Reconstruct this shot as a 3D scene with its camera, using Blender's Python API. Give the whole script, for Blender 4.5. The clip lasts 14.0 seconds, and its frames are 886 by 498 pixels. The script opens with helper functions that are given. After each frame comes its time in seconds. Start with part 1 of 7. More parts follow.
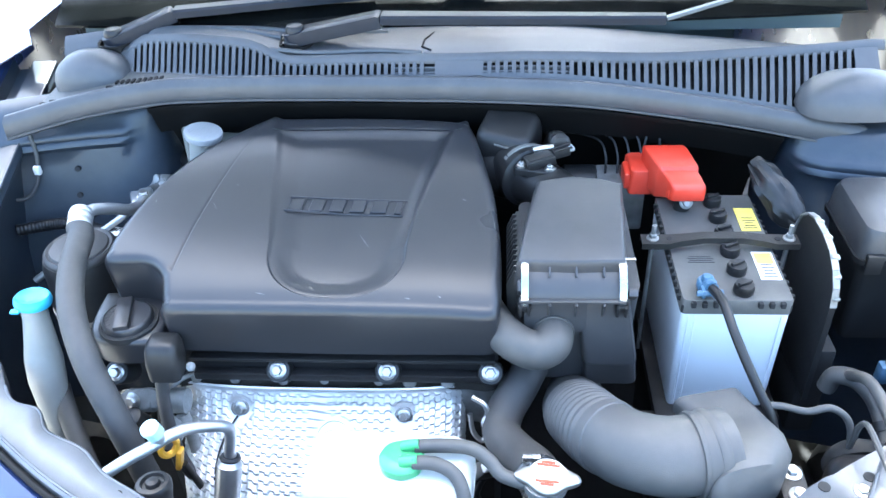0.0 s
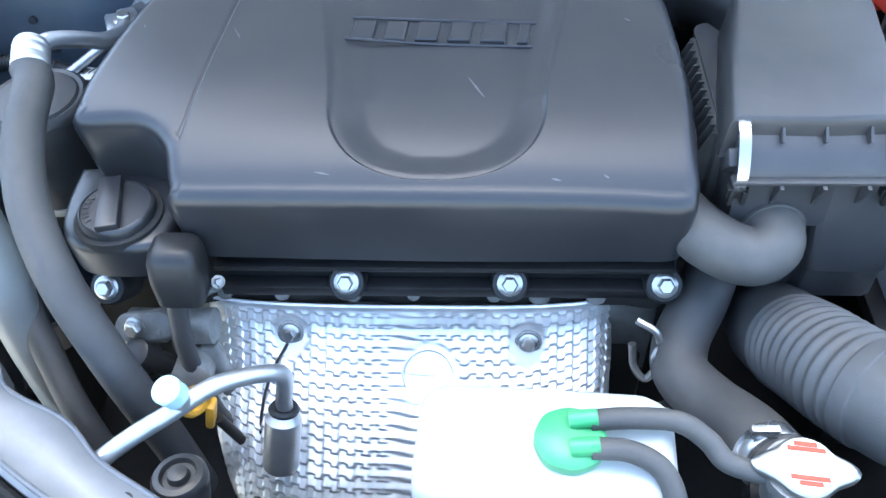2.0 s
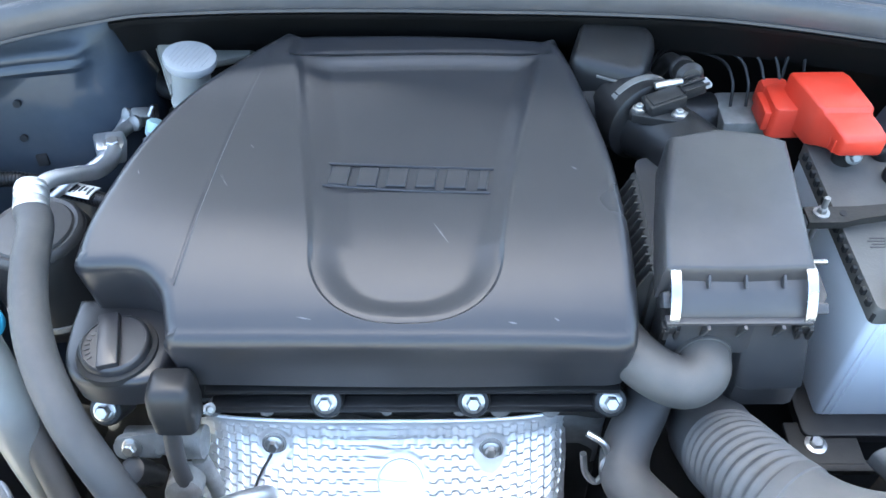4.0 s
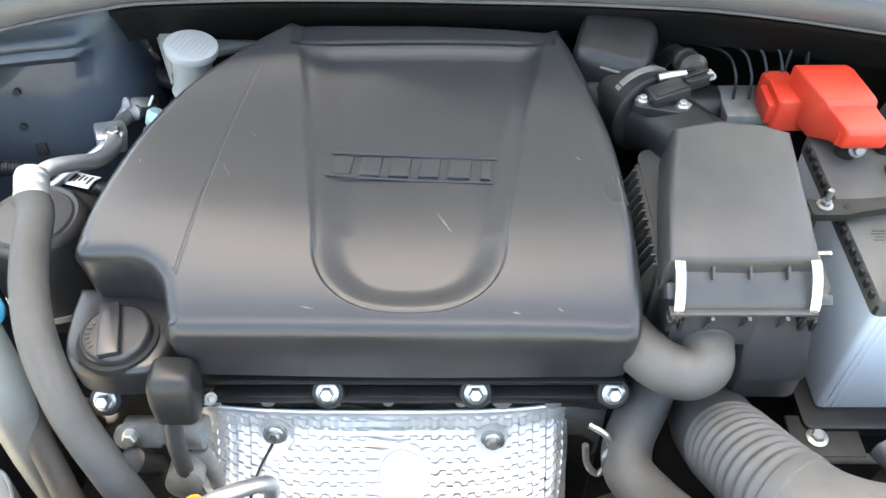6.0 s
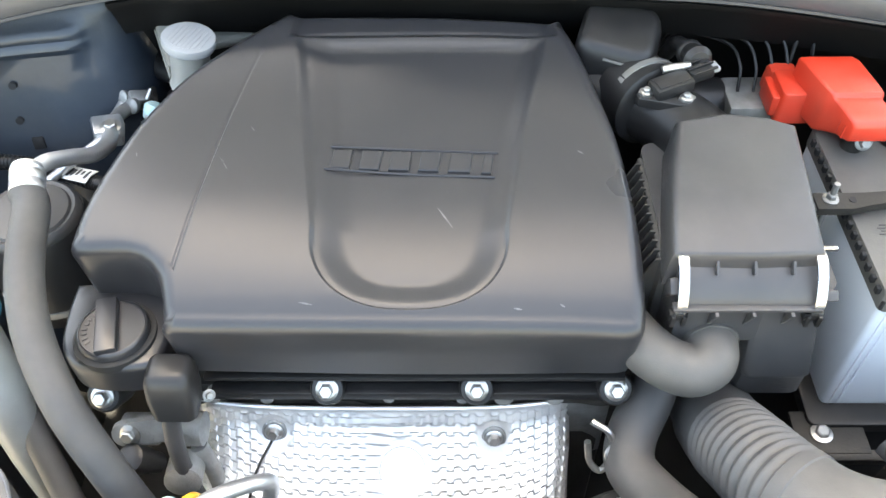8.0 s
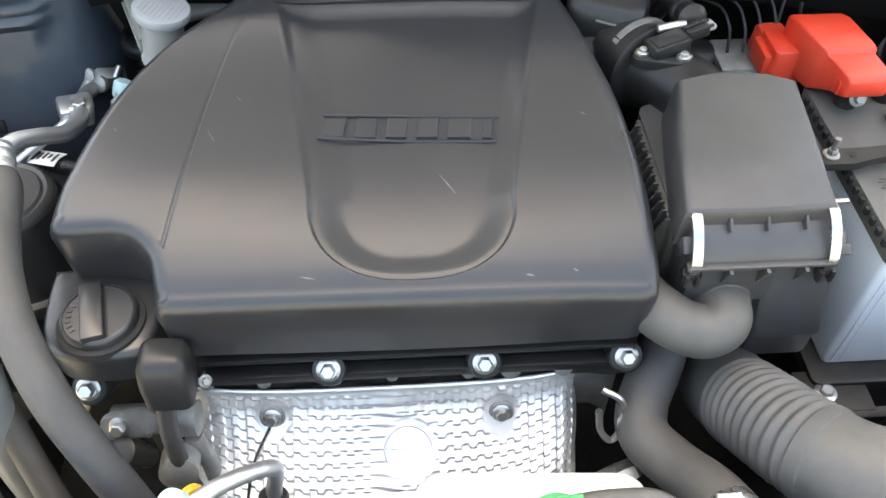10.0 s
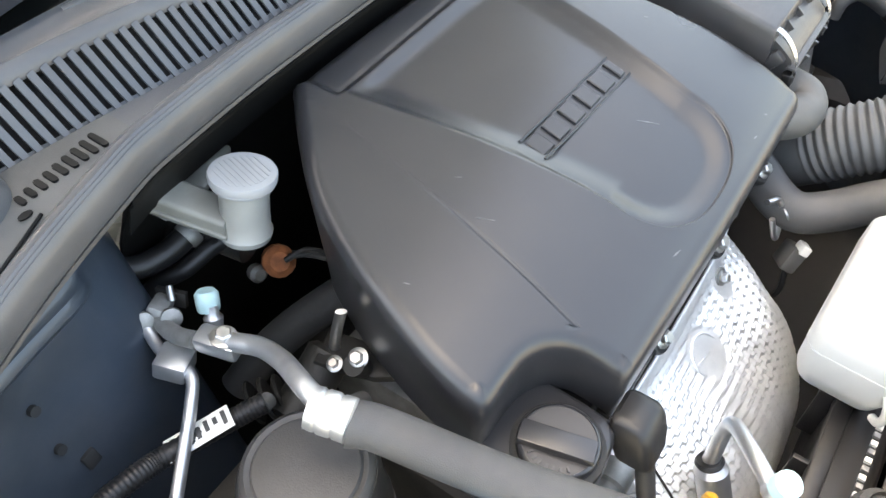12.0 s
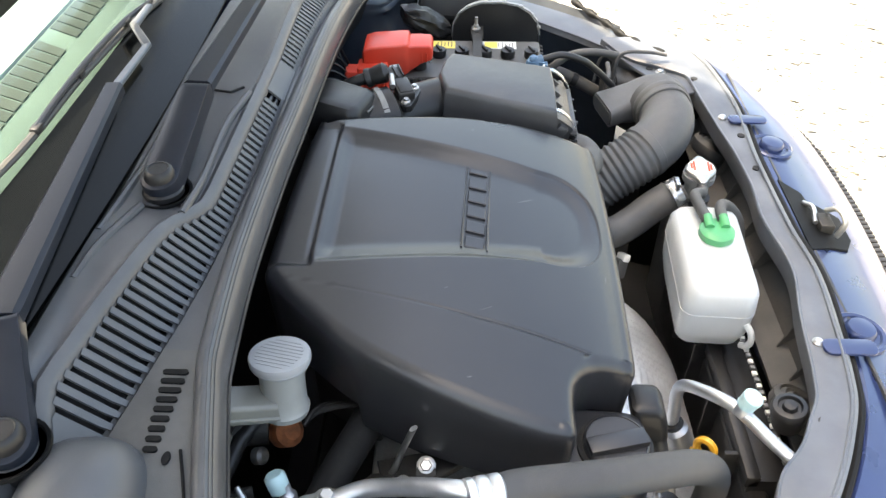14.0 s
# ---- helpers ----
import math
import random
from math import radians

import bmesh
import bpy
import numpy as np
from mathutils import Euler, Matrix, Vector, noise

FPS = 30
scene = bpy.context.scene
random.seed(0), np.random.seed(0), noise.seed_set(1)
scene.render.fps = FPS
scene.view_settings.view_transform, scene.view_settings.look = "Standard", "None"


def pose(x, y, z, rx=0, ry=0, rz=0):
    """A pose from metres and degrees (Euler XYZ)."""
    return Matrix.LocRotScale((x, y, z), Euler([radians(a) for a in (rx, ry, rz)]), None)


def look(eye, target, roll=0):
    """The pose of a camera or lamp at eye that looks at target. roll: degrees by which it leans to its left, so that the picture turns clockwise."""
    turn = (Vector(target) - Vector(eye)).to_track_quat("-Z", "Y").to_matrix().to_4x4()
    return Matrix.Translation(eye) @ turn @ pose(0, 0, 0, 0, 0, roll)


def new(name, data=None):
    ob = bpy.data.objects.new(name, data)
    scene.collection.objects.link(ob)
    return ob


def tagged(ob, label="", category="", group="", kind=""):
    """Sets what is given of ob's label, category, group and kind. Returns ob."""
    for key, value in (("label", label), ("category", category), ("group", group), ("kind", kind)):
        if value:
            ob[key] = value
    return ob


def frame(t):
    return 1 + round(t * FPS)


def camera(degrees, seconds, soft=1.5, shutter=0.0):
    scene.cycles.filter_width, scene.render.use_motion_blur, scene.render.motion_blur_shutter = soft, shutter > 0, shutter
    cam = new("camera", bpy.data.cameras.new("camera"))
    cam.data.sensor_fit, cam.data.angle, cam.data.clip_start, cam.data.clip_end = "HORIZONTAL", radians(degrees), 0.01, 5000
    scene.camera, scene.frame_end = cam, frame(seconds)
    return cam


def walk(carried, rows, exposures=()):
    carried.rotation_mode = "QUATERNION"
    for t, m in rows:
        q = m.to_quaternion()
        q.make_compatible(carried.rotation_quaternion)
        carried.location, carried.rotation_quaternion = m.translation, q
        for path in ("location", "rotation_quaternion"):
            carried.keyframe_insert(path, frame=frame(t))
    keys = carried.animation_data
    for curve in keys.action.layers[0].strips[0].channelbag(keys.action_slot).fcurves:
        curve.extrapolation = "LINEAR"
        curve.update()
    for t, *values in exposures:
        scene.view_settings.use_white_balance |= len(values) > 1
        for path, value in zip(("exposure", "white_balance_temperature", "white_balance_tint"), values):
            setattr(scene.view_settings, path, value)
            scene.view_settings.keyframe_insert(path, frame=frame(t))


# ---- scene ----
cam = camera(57.5, 14.0)
PATH = [
    (0, (0.005, 0.008, 1.589), (-0.146, 1.601, 0.39), -3.1),
    (0.5, (-0.037, 0.034, 1.547), (-0.261, 1.6, 0.324), -3.7),
    (1, (-0.139, 0.13, 1.509), (-0.179, 1.712, 0.286), -2.0),
    (1.5, (-0.184, 0.188, 1.412), (-0.121, 1.701, 0.105), 0.9),
    (2, (-0.158, 0.294, 1.389), (-0.287, 1.616, -0.106), -3.8),
    (2.1, (-0.162, 0.301, 1.383), (-0.275, 1.627, -0.11), -3.8),
    (2.5, (-0.169, 0.343, 1.388), (-0.24, 1.613, -0.155), -5.4),
    (3, (-0.164, 0.338, 1.424), (-0.214, 1.71, -0.03), -3.6),
    (3.5, (-0.159, 0.33, 1.504), (-0.271, 1.704, 0.055), -4.2),
    (4, (-0.156, 0.325, 1.523), (-0.201, 1.663, 0.037), -1.8),
    (6.5, (-0.166, 0.322, 1.515), (-0.2, 1.655, 0.024), -1.0),
    (7, (-0.168, 0.322, 1.514), (-0.201, 1.654, 0.022), -0.8),
    (7.5, (-0.162, 0.324, 1.512), (-0.204, 1.65, 0.015), -1.5),
    (8, (-0.162, 0.33, 1.511), (-0.201, 1.649, 0.008), -1.4),
    (8.2, (-0.159, 0.331, 1.507), (-0.198, 1.654, 0.008), -1.3),
    (10.3, (-0.238, 0.335, 1.474), (-0.09, 1.633, -0.04), 1.3),
    (10.5, (-0.294, 0.35, 1.476), (-0.01, 1.63, -0.034), -0.4),
    (11, (-0.474, 0.406, 1.477), (0.192, 1.49, -0.066), 0.6),
    (11.5, (-0.624, 0.55, 1.461), (0.254, 1.534, -0.043), -1.6),
    (12, (-0.767, 0.671, 1.477), (0.314, 1.392, -0.043), 0.3),
    (12.5, (-0.849, 0.789, 1.466), (0.448, 1.278, 0.025), 1.4),
    (13, (-0.855, 0.847, 1.501), (0.517, 1.079, 0.064), 1.1),
    (13.2, (-0.89, 0.87, 1.529), (0.524, 0.994, 0.119), -1.6),
    (13.5, (-0.933, 0.918, 1.555), (0.541, 0.928, 0.204), -0.2),
    (14, (-0.961, 0.912, 1.57), (0.561, 0.958, 0.273), 0.0),
]
LIGHT = [(0, 3.75, 5750, 2), (0.5, 3.68, 5770, 2), (1.5, 3.62, 5800, 2), (2.5, 3.32, 5850, 2), (3.5, 3.9, 6000, 2), (4.0, 3.65, 6150, 2), (6.5, 3.82, 8200, 4), (8.2, 3.82, 8200, 4), (11.0, 3.28, 8500, 6), (12.0, 3.68, 8300, 6), (13.0, 3.6, 8100, 6), (14.0, 3.05, 8000, 6)]
walk(cam, [(t, look(eye, target, roll)) for t, eye, target, roll in PATH], LIGHT)
SUN_UP, SUN_TURN, SUN_SOFT, SUN, SKY = 65.0, 0.0, 1.0, 3.2, 0.125

# ---- world, sun ----
world = bpy.data.worlds.new("sky")
scene.world = world
world.use_nodes = True
wn = world.node_tree
sky = wn.nodes.new("ShaderNodeTexSky")
sky.sky_type = "NISHITA"
sky.sun_disc = False
sky.sun_elevation = radians(SUN_UP)
sky.sun_rotation = radians(SUN_TURN)
sky.air_density, sky.dust_density, sky.ozone_density = 1.0, 4.0, 0.8
wn.links.new(sky.outputs[0], wn.nodes["Background"].inputs[0])
wn.nodes["Background"].inputs[1].default_value = SKY
sun_data = bpy.data.lights.new("sun", "SUN")
sun_data.energy, sun_data.angle, sun_data.color = SUN, radians(SUN_SOFT), (1.0, 0.96, 0.90)
sun = new("sun", sun_data)
az, el = radians(SUN_TURN), radians(SUN_UP)
sun_way = Vector((math.sin(az) * math.cos(el), math.cos(az) * math.cos(el), math.sin(el)))
sun.matrix_world = look(sun_way * 20, (0, 0, 0))


# ---- materials ----
def material(name, base, rough=0.5, metal=0.0, coat=0.0, spread=0.15, scale=40.0, bump=0.15, bump_scale=400.0,
             dust=None, dust_amount=0.0, dust_scale=12.0, rough_spread=0.1, transmission=0.0, subsurface=0.0, specular=0.5):
    """A procedural surface: mottled base colour, dust in patches, fine relief."""
    m = bpy.data.materials.new(name)
    m.use_nodes = True
    nt = m.node_tree
    b = nt.nodes["Principled BSDF"]
    tc = nt.nodes.new("ShaderNodeTexCoord")
    n1 = nt.nodes.new("ShaderNodeTexNoise")
    n1.inputs["Scale"].default_value, n1.inputs["Detail"].default_value = scale, 6
    nt.links.new(tc.outputs["Object"], n1.inputs["Vector"])
    ramp = nt.nodes.new("ShaderNodeValToRGB")
    lo = [max(0, c * (1 - spread)) for c in base]
    hi = [min(1, c * (1 + spread)) for c in base]
    ramp.color_ramp.elements[0].position, ramp.color_ramp.elements[1].position = 0.3, 0.7
    ramp.color_ramp.elements[0].color, ramp.color_ramp.elements[1].color = (*lo, 1), (*hi, 1)
    nt.links.new(n1.outputs["Fac"], ramp.inputs["Fac"])
    colour = ramp.outputs["Color"]
    r = nt.nodes.new("ShaderNodeMapRange")
    r.inputs["To Min"].default_value, r.inputs["To Max"].default_value = rough - rough_spread, rough + rough_spread
    nt.links.new(n1.outputs["Fac"], r.inputs["Value"])
    if dust:
        n2 = nt.nodes.new("ShaderNodeTexNoise")
        n2.inputs["Scale"].default_value, n2.inputs["Detail"].default_value = dust_scale, 8
        n2.inputs["Roughness"].default_value = 0.65
        nt.links.new(tc.outputs["Object"], n2.inputs["Vector"])
        r2 = nt.nodes.new("ShaderNodeMapRange")
        r2.inputs["From Min"].default_value, r2.inputs["From Max"].default_value = 0.42, 0.75
        r2.inputs["To Min"].default_value, r2.inputs["To Max"].default_value = dust_amount * 0.25, dust_amount
        nt.links.new(n2.outputs["Fac"], r2.inputs["Value"])
        mx = nt.nodes.new("ShaderNodeMix")
        mx.data_type = "RGBA"
        nt.links.new(r2.outputs[0], mx.inputs["Factor"])
        nt.links.new(colour, mx.inputs["A"])
        mx.inputs["B"].default_value = (*dust, 1)
        colour = mx.outputs["Result"]
    nt.links.new(colour, b.inputs["Base Color"])
    nt.links.new(r.outputs[0], b.inputs["Roughness"])
    b.inputs["Metallic"].default_value = metal
    b.inputs["Coat Weight"].default_value = coat
    b.inputs["Coat Roughness"].default_value = 0.08
    b.inputs["Transmission Weight"].default_value = transmission
    b.inputs["Subsurface Weight"].default_value = subsurface
    b.inputs["Subsurface Radius"].default_value = (0.02, 0.02, 0.02)
    b.inputs["Specular IOR Level"].default_value = specular
    if bump:
        n3 = nt.nodes.new("ShaderNodeTexNoise")
        n3.inputs["Scale"].default_value, n3.inputs["Detail"].default_value = bump_scale, 3
        nt.links.new(tc.outputs["Object"], n3.inputs["Vector"])
        bp = nt.nodes.new("ShaderNodeBump")
        bp.inputs["Strength"].default_value, bp.inputs["Distance"].default_value = bump, 0.0008
        nt.links.new(n3.outputs["Fac"], bp.inputs["Height"])
        nt.links.new(bp.outputs["Normal"], b.inputs["Normal"])
    return m


DUST = (0.30, 0.27, 0.22)
COVER = material("moulded black plastic", (0.0195, 0.0198, 0.0225), 0.29, spread=0.06, scale=3, bump=0.10, bump_scale=1800, rough_spread=0.05, dust=DUST, dust_amount=0.03, dust_scale=5)
SCUFF = material("pale scuff mark", (0.10, 0.10, 0.10), 0.5, spread=0.3, scale=200, bump=0)
BOX = material("satin black plastic", (0.035, 0.035, 0.038), 0.36, spread=0.15, scale=14, bump=0.3, bump_scale=1500, dust=DUST, dust_amount=0.10)
BLACK = material("black plastic", (0.010, 0.010, 0.011), 0.38, spread=0.2, scale=30, bump=0.2, bump_scale=900, dust=DUST, dust_amount=0.04, specular=0.36)
COWL = material("weathered cowl plastic", (0.050, 0.053, 0.060), 0.42, spread=0.15, scale=16, bump=0.3, bump_scale=1200, dust=(0.32, 0.30, 0.26), dust_amount=0.12, dust_scale=9)
STEELGREY = material("greyed wiper steel", (0.13, 0.14, 0.15), 0.40, metal=0.5, spread=0.15, scale=40, bump=0.1)
WIPER = material("wiper paint", (0.011, 0.014, 0.021), 0.34, spread=0.1, scale=30, bump=0.1, dust=DUST, dust_amount=0.02, specular=0.22)
RUBBER = material("black rubber", (0.022, 0.022, 0.024), 0.5, spread=0.2, scale=30, bump=0.3, bump_scale=700, dust=DUST, dust_amount=0.10)
COWLDUST = material("dust-caked cowl plastic", (0.052, 0.053, 0.053), 0.60, spread=0.20, scale=14, bump=0.3, bump_scale=900, dust=(0.20, 0.19, 0.17), dust_amount=0.32, dust_scale=7)
SEAL = material("seal rubber", (0.046, 0.048, 0.053), 0.38, spread=0.15, scale=25, bump=0.2, bump_scale=700, dust=DUST, dust_amount=0.10, dust_scale=15)
HOSE = material("dusty hose rubber", (0.040, 0.040, 0.041), 0.58, spread=0.15, scale=18, bump=0.3, bump_scale=900, dust=DUST, dust_amount=0.20, dust_scale=10)
DUSTY = material("dust-grey intake rubber", (0.050, 0.050, 0.051), 0.56, spread=0.14, scale=18, bump=0.3, bump_scale=900, dust=(0.24, 0.23, 0.21), dust_amount=0.22, dust_scale=10)
FOAM = material("foam pipe sleeve", (0.030, 0.031, 0.034), 0.62, spread=0.15, scale=30, bump=0.5, bump_scale=1100, dust=DUST, dust_amount=0.14)
WHITE = material("milky polyethylene", (0.52, 0.53, 0.515), 0.35, spread=0.05, scale=10, bump=0.1, bump_scale=300, subsurface=0.2, dust=(0.40, 0.38, 0.32), dust_amount=0.2)
MILK = material("translucent milky plastic", (0.275, 0.280, 0.268), 0.35, spread=0.10, scale=25, bump=0.1, subsurface=0.1, dust=(0.24, 0.23, 0.20), dust_amount=0.35)
CAPGREY = material("white cap plastic", (0.27, 0.28, 0.29), 0.45, spread=0.08, scale=30, bump=0.1, dust=(0.24, 0.23, 0.21), dust_amount=0.3)
BATWHITE = material("white battery case", (0.68, 0.72, 0.76), 0.32, spread=0.05, scale=12, bump=0.05, dust=(0.4, 0.38, 0.34), dust_amount=0.12)
BATTOP = material("grey battery lid", (0.060, 0.060, 0.059), 0.5, spread=0.12, scale=25, bump=0.2, dust=DUST, dust_amount=0.25)
RED = material("red terminal cover", (0.62, 0.035, 0.014), 0.38, spread=0.1, scale=20, bump=0.1, subsurface=0.05, dust=(0.5, 0.3, 0.22), dust_amount=0.12)
GREEN = material("translucent green cap", (0.05, 0.30, 0.11), 0.3, spread=0.1, scale=30, bump=0.1, subsurface=0.1, dust=(0.3, 0.4, 0.3), dust_amount=0.2)
CYAN = material("blue washer cap", (0.07, 0.42, 0.68), 0.35, spread=0.08, scale=30, bump=0.1)
MINT = material("pale service cap", (0.42, 0.60, 0.60), 0.4, spread=0.05, scale=40, bump=0.1)
BLUE = material("blue clamp plastic", (0.035, 0.11, 0.20), 0.5, spread=0.3, scale=60, bump=0.3, dust=(0.20, 0.22, 0.24), dust_amount=0.4, dust_scale=60)
YELLOW = material("yellow dipstick plastic", (0.72, 0.36, 0.02), 0.4, spread=0.1, scale=40, bump=0.1, dust=DUST, dust_amount=0.15)
LABELY = material("yellow label", (0.80, 0.62, 0.12), 0.5, spread=0.08, scale=40, bump=0)
AGED = material("aged translucent plastic", (0.19, 0.19, 0.17), 0.4, spread=0.15, scale=25, bump=0.15, dust=(0.10, 0.09, 0.08), dust_amount=0.4)
BAND = material("glossy black printed glass", (0.002, 0.0025, 0.0025), 0.16, spread=0.2, scale=20, bump=0.0, dust=(0.03, 0.03, 0.027), dust_amount=0.10, dust_scale=7, specular=0.16)
# near-black for joints and rubber, and for shade painted into recesses
NEARBLACK = material("near-black flat colour", (0.004, 0.004, 0.004), 0.6, spread=0.2, scale=20, bump=0, specular=0.2)
SHROUD = material("dusty shroud plastic", (0.030, 0.030, 0.030), 0.55, spread=0.2, scale=20, bump=0.3, bump_scale=800, dust=(0.22, 0.20, 0.17), dust_amount=0.25)
PAPER = material("white label", (0.78, 0.77, 0.72), 0.5, spread=0.05, scale=40, bump=0)
INK = material("dark print", (0.05, 0.05, 0.05), 0.6, spread=0.1, scale=40, bump=0)
ORANGE = material("orange print", (0.52, 0.05, 0.02), 0.6, spread=0.1, scale=40, bump=0)
STEEL = material("zinc-plated steel", (0.50, 0.49, 0.47), 0.34, metal=0.95, spread=0.15, scale=60, bump=0.1, bump_scale=300)
ALU = material("aluminium pipe", (0.55, 0.56, 0.57), 0.38, metal=0.85, spread=0.12, scale=40, bump=0.15, bump_scale=500, dust=DUST, dust_amount=0.15)
CAST = material("cast aluminium", (0.34, 0.34, 0.33), 0.55, metal=0.7, spread=0.25, scale=50, bump=0.6, bump_scale=500, dust=(0.08, 0.07, 0.05), dust_amount=0.5)
FOIL = material("embossed aluminium foil", (0.74, 0.74, 0.73), 0.42, metal=0.72, spread=0.10, scale=25, bump=0.25, bump_scale=160)
CHROME = material("bright clip steel", (0.46, 0.46, 0.455), 0.26, metal=0.9, spread=0.1, scale=60, bump=0.05)
RUST = material("rusty steel", (0.26, 0.085, 0.03), 0.8, metal=0.1, spread=0.5, scale=80, bump=0.6, bump_scale=300)
DARKMETAL = material("dark grimy metal", (0.020, 0.019, 0.018), 0.58, metal=0.35, spread=0.4, scale=40, bump=0.5, bump_scale=300, dust=(0.08, 0.07, 0.055), dust_amount=0.3)
PAINT = material("dark blue body paint", (0.010, 0.024, 0.085), 0.30, metal=0.15, coat=0.5, spread=0.1, scale=20, bump=0.02, dust=DUST, dust_amount=0.04)
INNER = material("thin inner paint", (0.017, 0.028, 0.044), 0.40, metal=0.2, coat=0.2, spread=0.30, scale=9, bump=0.12, bump_scale=250, dust=DUST, dust_amount=0.13, dust_scale=8)
PANEL = material("greyed crossmember paint", (0.080, 0.088, 0.102), 0.38, metal=0.3, coat=0.2, spread=0.25, scale=14, bump=0.12, bump_scale=250, dust=(0.31, 0.29, 0.25), dust_amount=0.18)
# unseen bonnet underside; lightness painted in to brighten the engine cover's reflections
BONNETPALE = material("bonnet underside, paled to brighten reflections", (0.54, 0.56, 0.60), 0.45, coat=0.2, spread=0.12, scale=5, bump=0.1)
# near-black for black trim, and for shade painted into holes and cavities
PITCH = material("near-black matt colour", (0.012, 0.012, 0.012), 0.8, spread=0.4, scale=20, bump=0.4, bump_scale=150)
CORE = material("radiator core", (0.10, 0.10, 0.10), 0.5, metal=0.6, spread=0.3, scale=90, bump=0.4, bump_scale=600)
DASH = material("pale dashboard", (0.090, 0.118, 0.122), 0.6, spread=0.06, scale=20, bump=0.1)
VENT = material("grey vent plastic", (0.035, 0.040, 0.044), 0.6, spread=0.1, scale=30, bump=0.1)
DASHTOP = material("dashboard shelf, lightened for sky glare", (0.20, 0.24, 0.265), 0.6, spread=0.05, scale=20, bump=0.1)


def glass_material():
    m = bpy.data.materials.new("tinted windscreen glass")
    m.use_nodes = True
    nt = m.node_tree
    nt.nodes.remove(nt.nodes["Principled BSDF"])
    clear = nt.nodes.new("ShaderNodeBsdfTransparent")
    clear.inputs["Color"].default_value = (0.86, 0.93, 0.87, 1)
    gloss = nt.nodes.new("ShaderNodeBsdfGlossy")
    gloss.inputs["Roughness"].default_value = 0.02
    edge = nt.nodes.new("ShaderNodeFresnel")
    edge.inputs["IOR"].default_value = 1.15
    mix = nt.nodes.new("ShaderNodeMixShader")
    nt.links.new(edge.outputs[0], mix.inputs[0])
    nt.links.new(clear.outputs[0], mix.inputs[1])
    nt.links.new(gloss.outputs[0], mix.inputs[2])
    nt.links.new(mix.outputs[0], nt.nodes["Material Output"].inputs["Surface"])
    return m


GLASS = glass_material()


def gravel_material():
    m = bpy.data.materials.new("pale crushed gravel")
    m.use_nodes = True
    nt = m.node_tree
    b = nt.nodes["Principled BSDF"]
    tc = nt.nodes.new("ShaderNodeTexCoord")
    v = nt.nodes.new("ShaderNodeTexVoronoi")
    v.inputs["Scale"].default_value = 26
    n = nt.nodes.new("ShaderNodeTexNoise")
    n.inputs["Scale"].default_value, n.inputs["Detail"].default_value = 3.0, 8
    for node in (v, n):
        nt.links.new(tc.outputs["Object"], node.inputs["Vector"])
    ramp = nt.nodes.new("ShaderNodeValToRGB")
    ramp.color_ramp.elements[0].color = (0.20, 0.185, 0.155, 1)
    ramp.color_ramp.elements[1].color = (0.52, 0.50, 0.455, 1)
    nt.links.new(v.outputs["Color"], ramp.inputs["Fac"])
    mx = nt.nodes.new("ShaderNodeMix")
    mx.data_type, mx.blend_type = "RGBA", "MULTIPLY"
    mx.inputs["Factor"].default_value = 0.4
    nt.links.new(ramp.outputs[0], mx.inputs["A"])
    nt.links.new(n.outputs["Fac"], mx.inputs["B"])
    nt.links.new(mx.outputs["Result"], b.inputs["Base Color"])
    b.inputs["Roughness"].default_value = 0.9
    bp = nt.nodes.new("ShaderNodeBump")
    bp.inputs["Strength"].default_value, bp.inputs["Distance"].default_value = 1.0, 0.02
    bp.invert = True
    nt.links.new(v.outputs["Distance"], bp.inputs["Height"])
    nt.links.new(bp.outputs["Normal"], b.inputs["Normal"])
    return m


GRAVEL = gravel_material()


# ---- mesh helpers ----
def part(name, bm, mat, parent=None, label="", smooth=40):
    """Links a bmesh as one mesh object, under a thing or a part."""
    bmesh.ops.recalc_face_normals(bm, faces=bm.faces[:])
    me = bpy.data.meshes.new(name)
    bm.to_mesh(me)
    bm.free()
    if smooth:
        me.shade_smooth()
        me.set_sharp_from_angle(angle=radians(smooth))
    me.materials.append(mat)
    ob = new(name, me)
    if parent:
        ob.parent = parent
        if parent.type == "EMPTY":
            ob.matrix_parent_inverse = Matrix.Translation(parent.location).inverted()
    if label:
        tagged(ob, label)
    return ob


def thing(name, label, category, group="", at=(0, 0, 0)):
    ob = new(name)
    ob.empty_display_size = 0.02
    ob.location = at
    return tagged(ob, label, category, group)


def add_box(bm, c, s, bevel=0.0, m=None, taper=1.0, segs=2):
    """A box of centre c and size s; taper scales its top; bevelled edges."""
    made = bmesh.ops.create_cube(bm, size=1.0)["verts"]
    for v in made:
        k = taper if v.co.z > 0 else 1.0
        v.co = Vector((v.co.x * s[0] * k, v.co.y * s[1] * k, v.co.z * s[2]))
    if bevel:
        edges = list({e for v in made for e in v.link_edges})
        out = bmesh.ops.bevel(bm, geom=edges, offset=bevel, segments=segs, profile=0.5, affect="EDGES")
        made = list({v for f in out["faces"] for v in f.verts} | {v for v in made if v.is_valid})
    mat = Matrix.Translation(c) @ (m or Matrix.Identity(4))
    bmesh.ops.transform(bm, matrix=mat, verts=made)
    return made


def box(c, s, bevel=0.0, m=None, taper=1.0, segs=2):
    bm = bmesh.new()
    add_box(bm, c, s, bevel, m, taper, segs)
    return bm


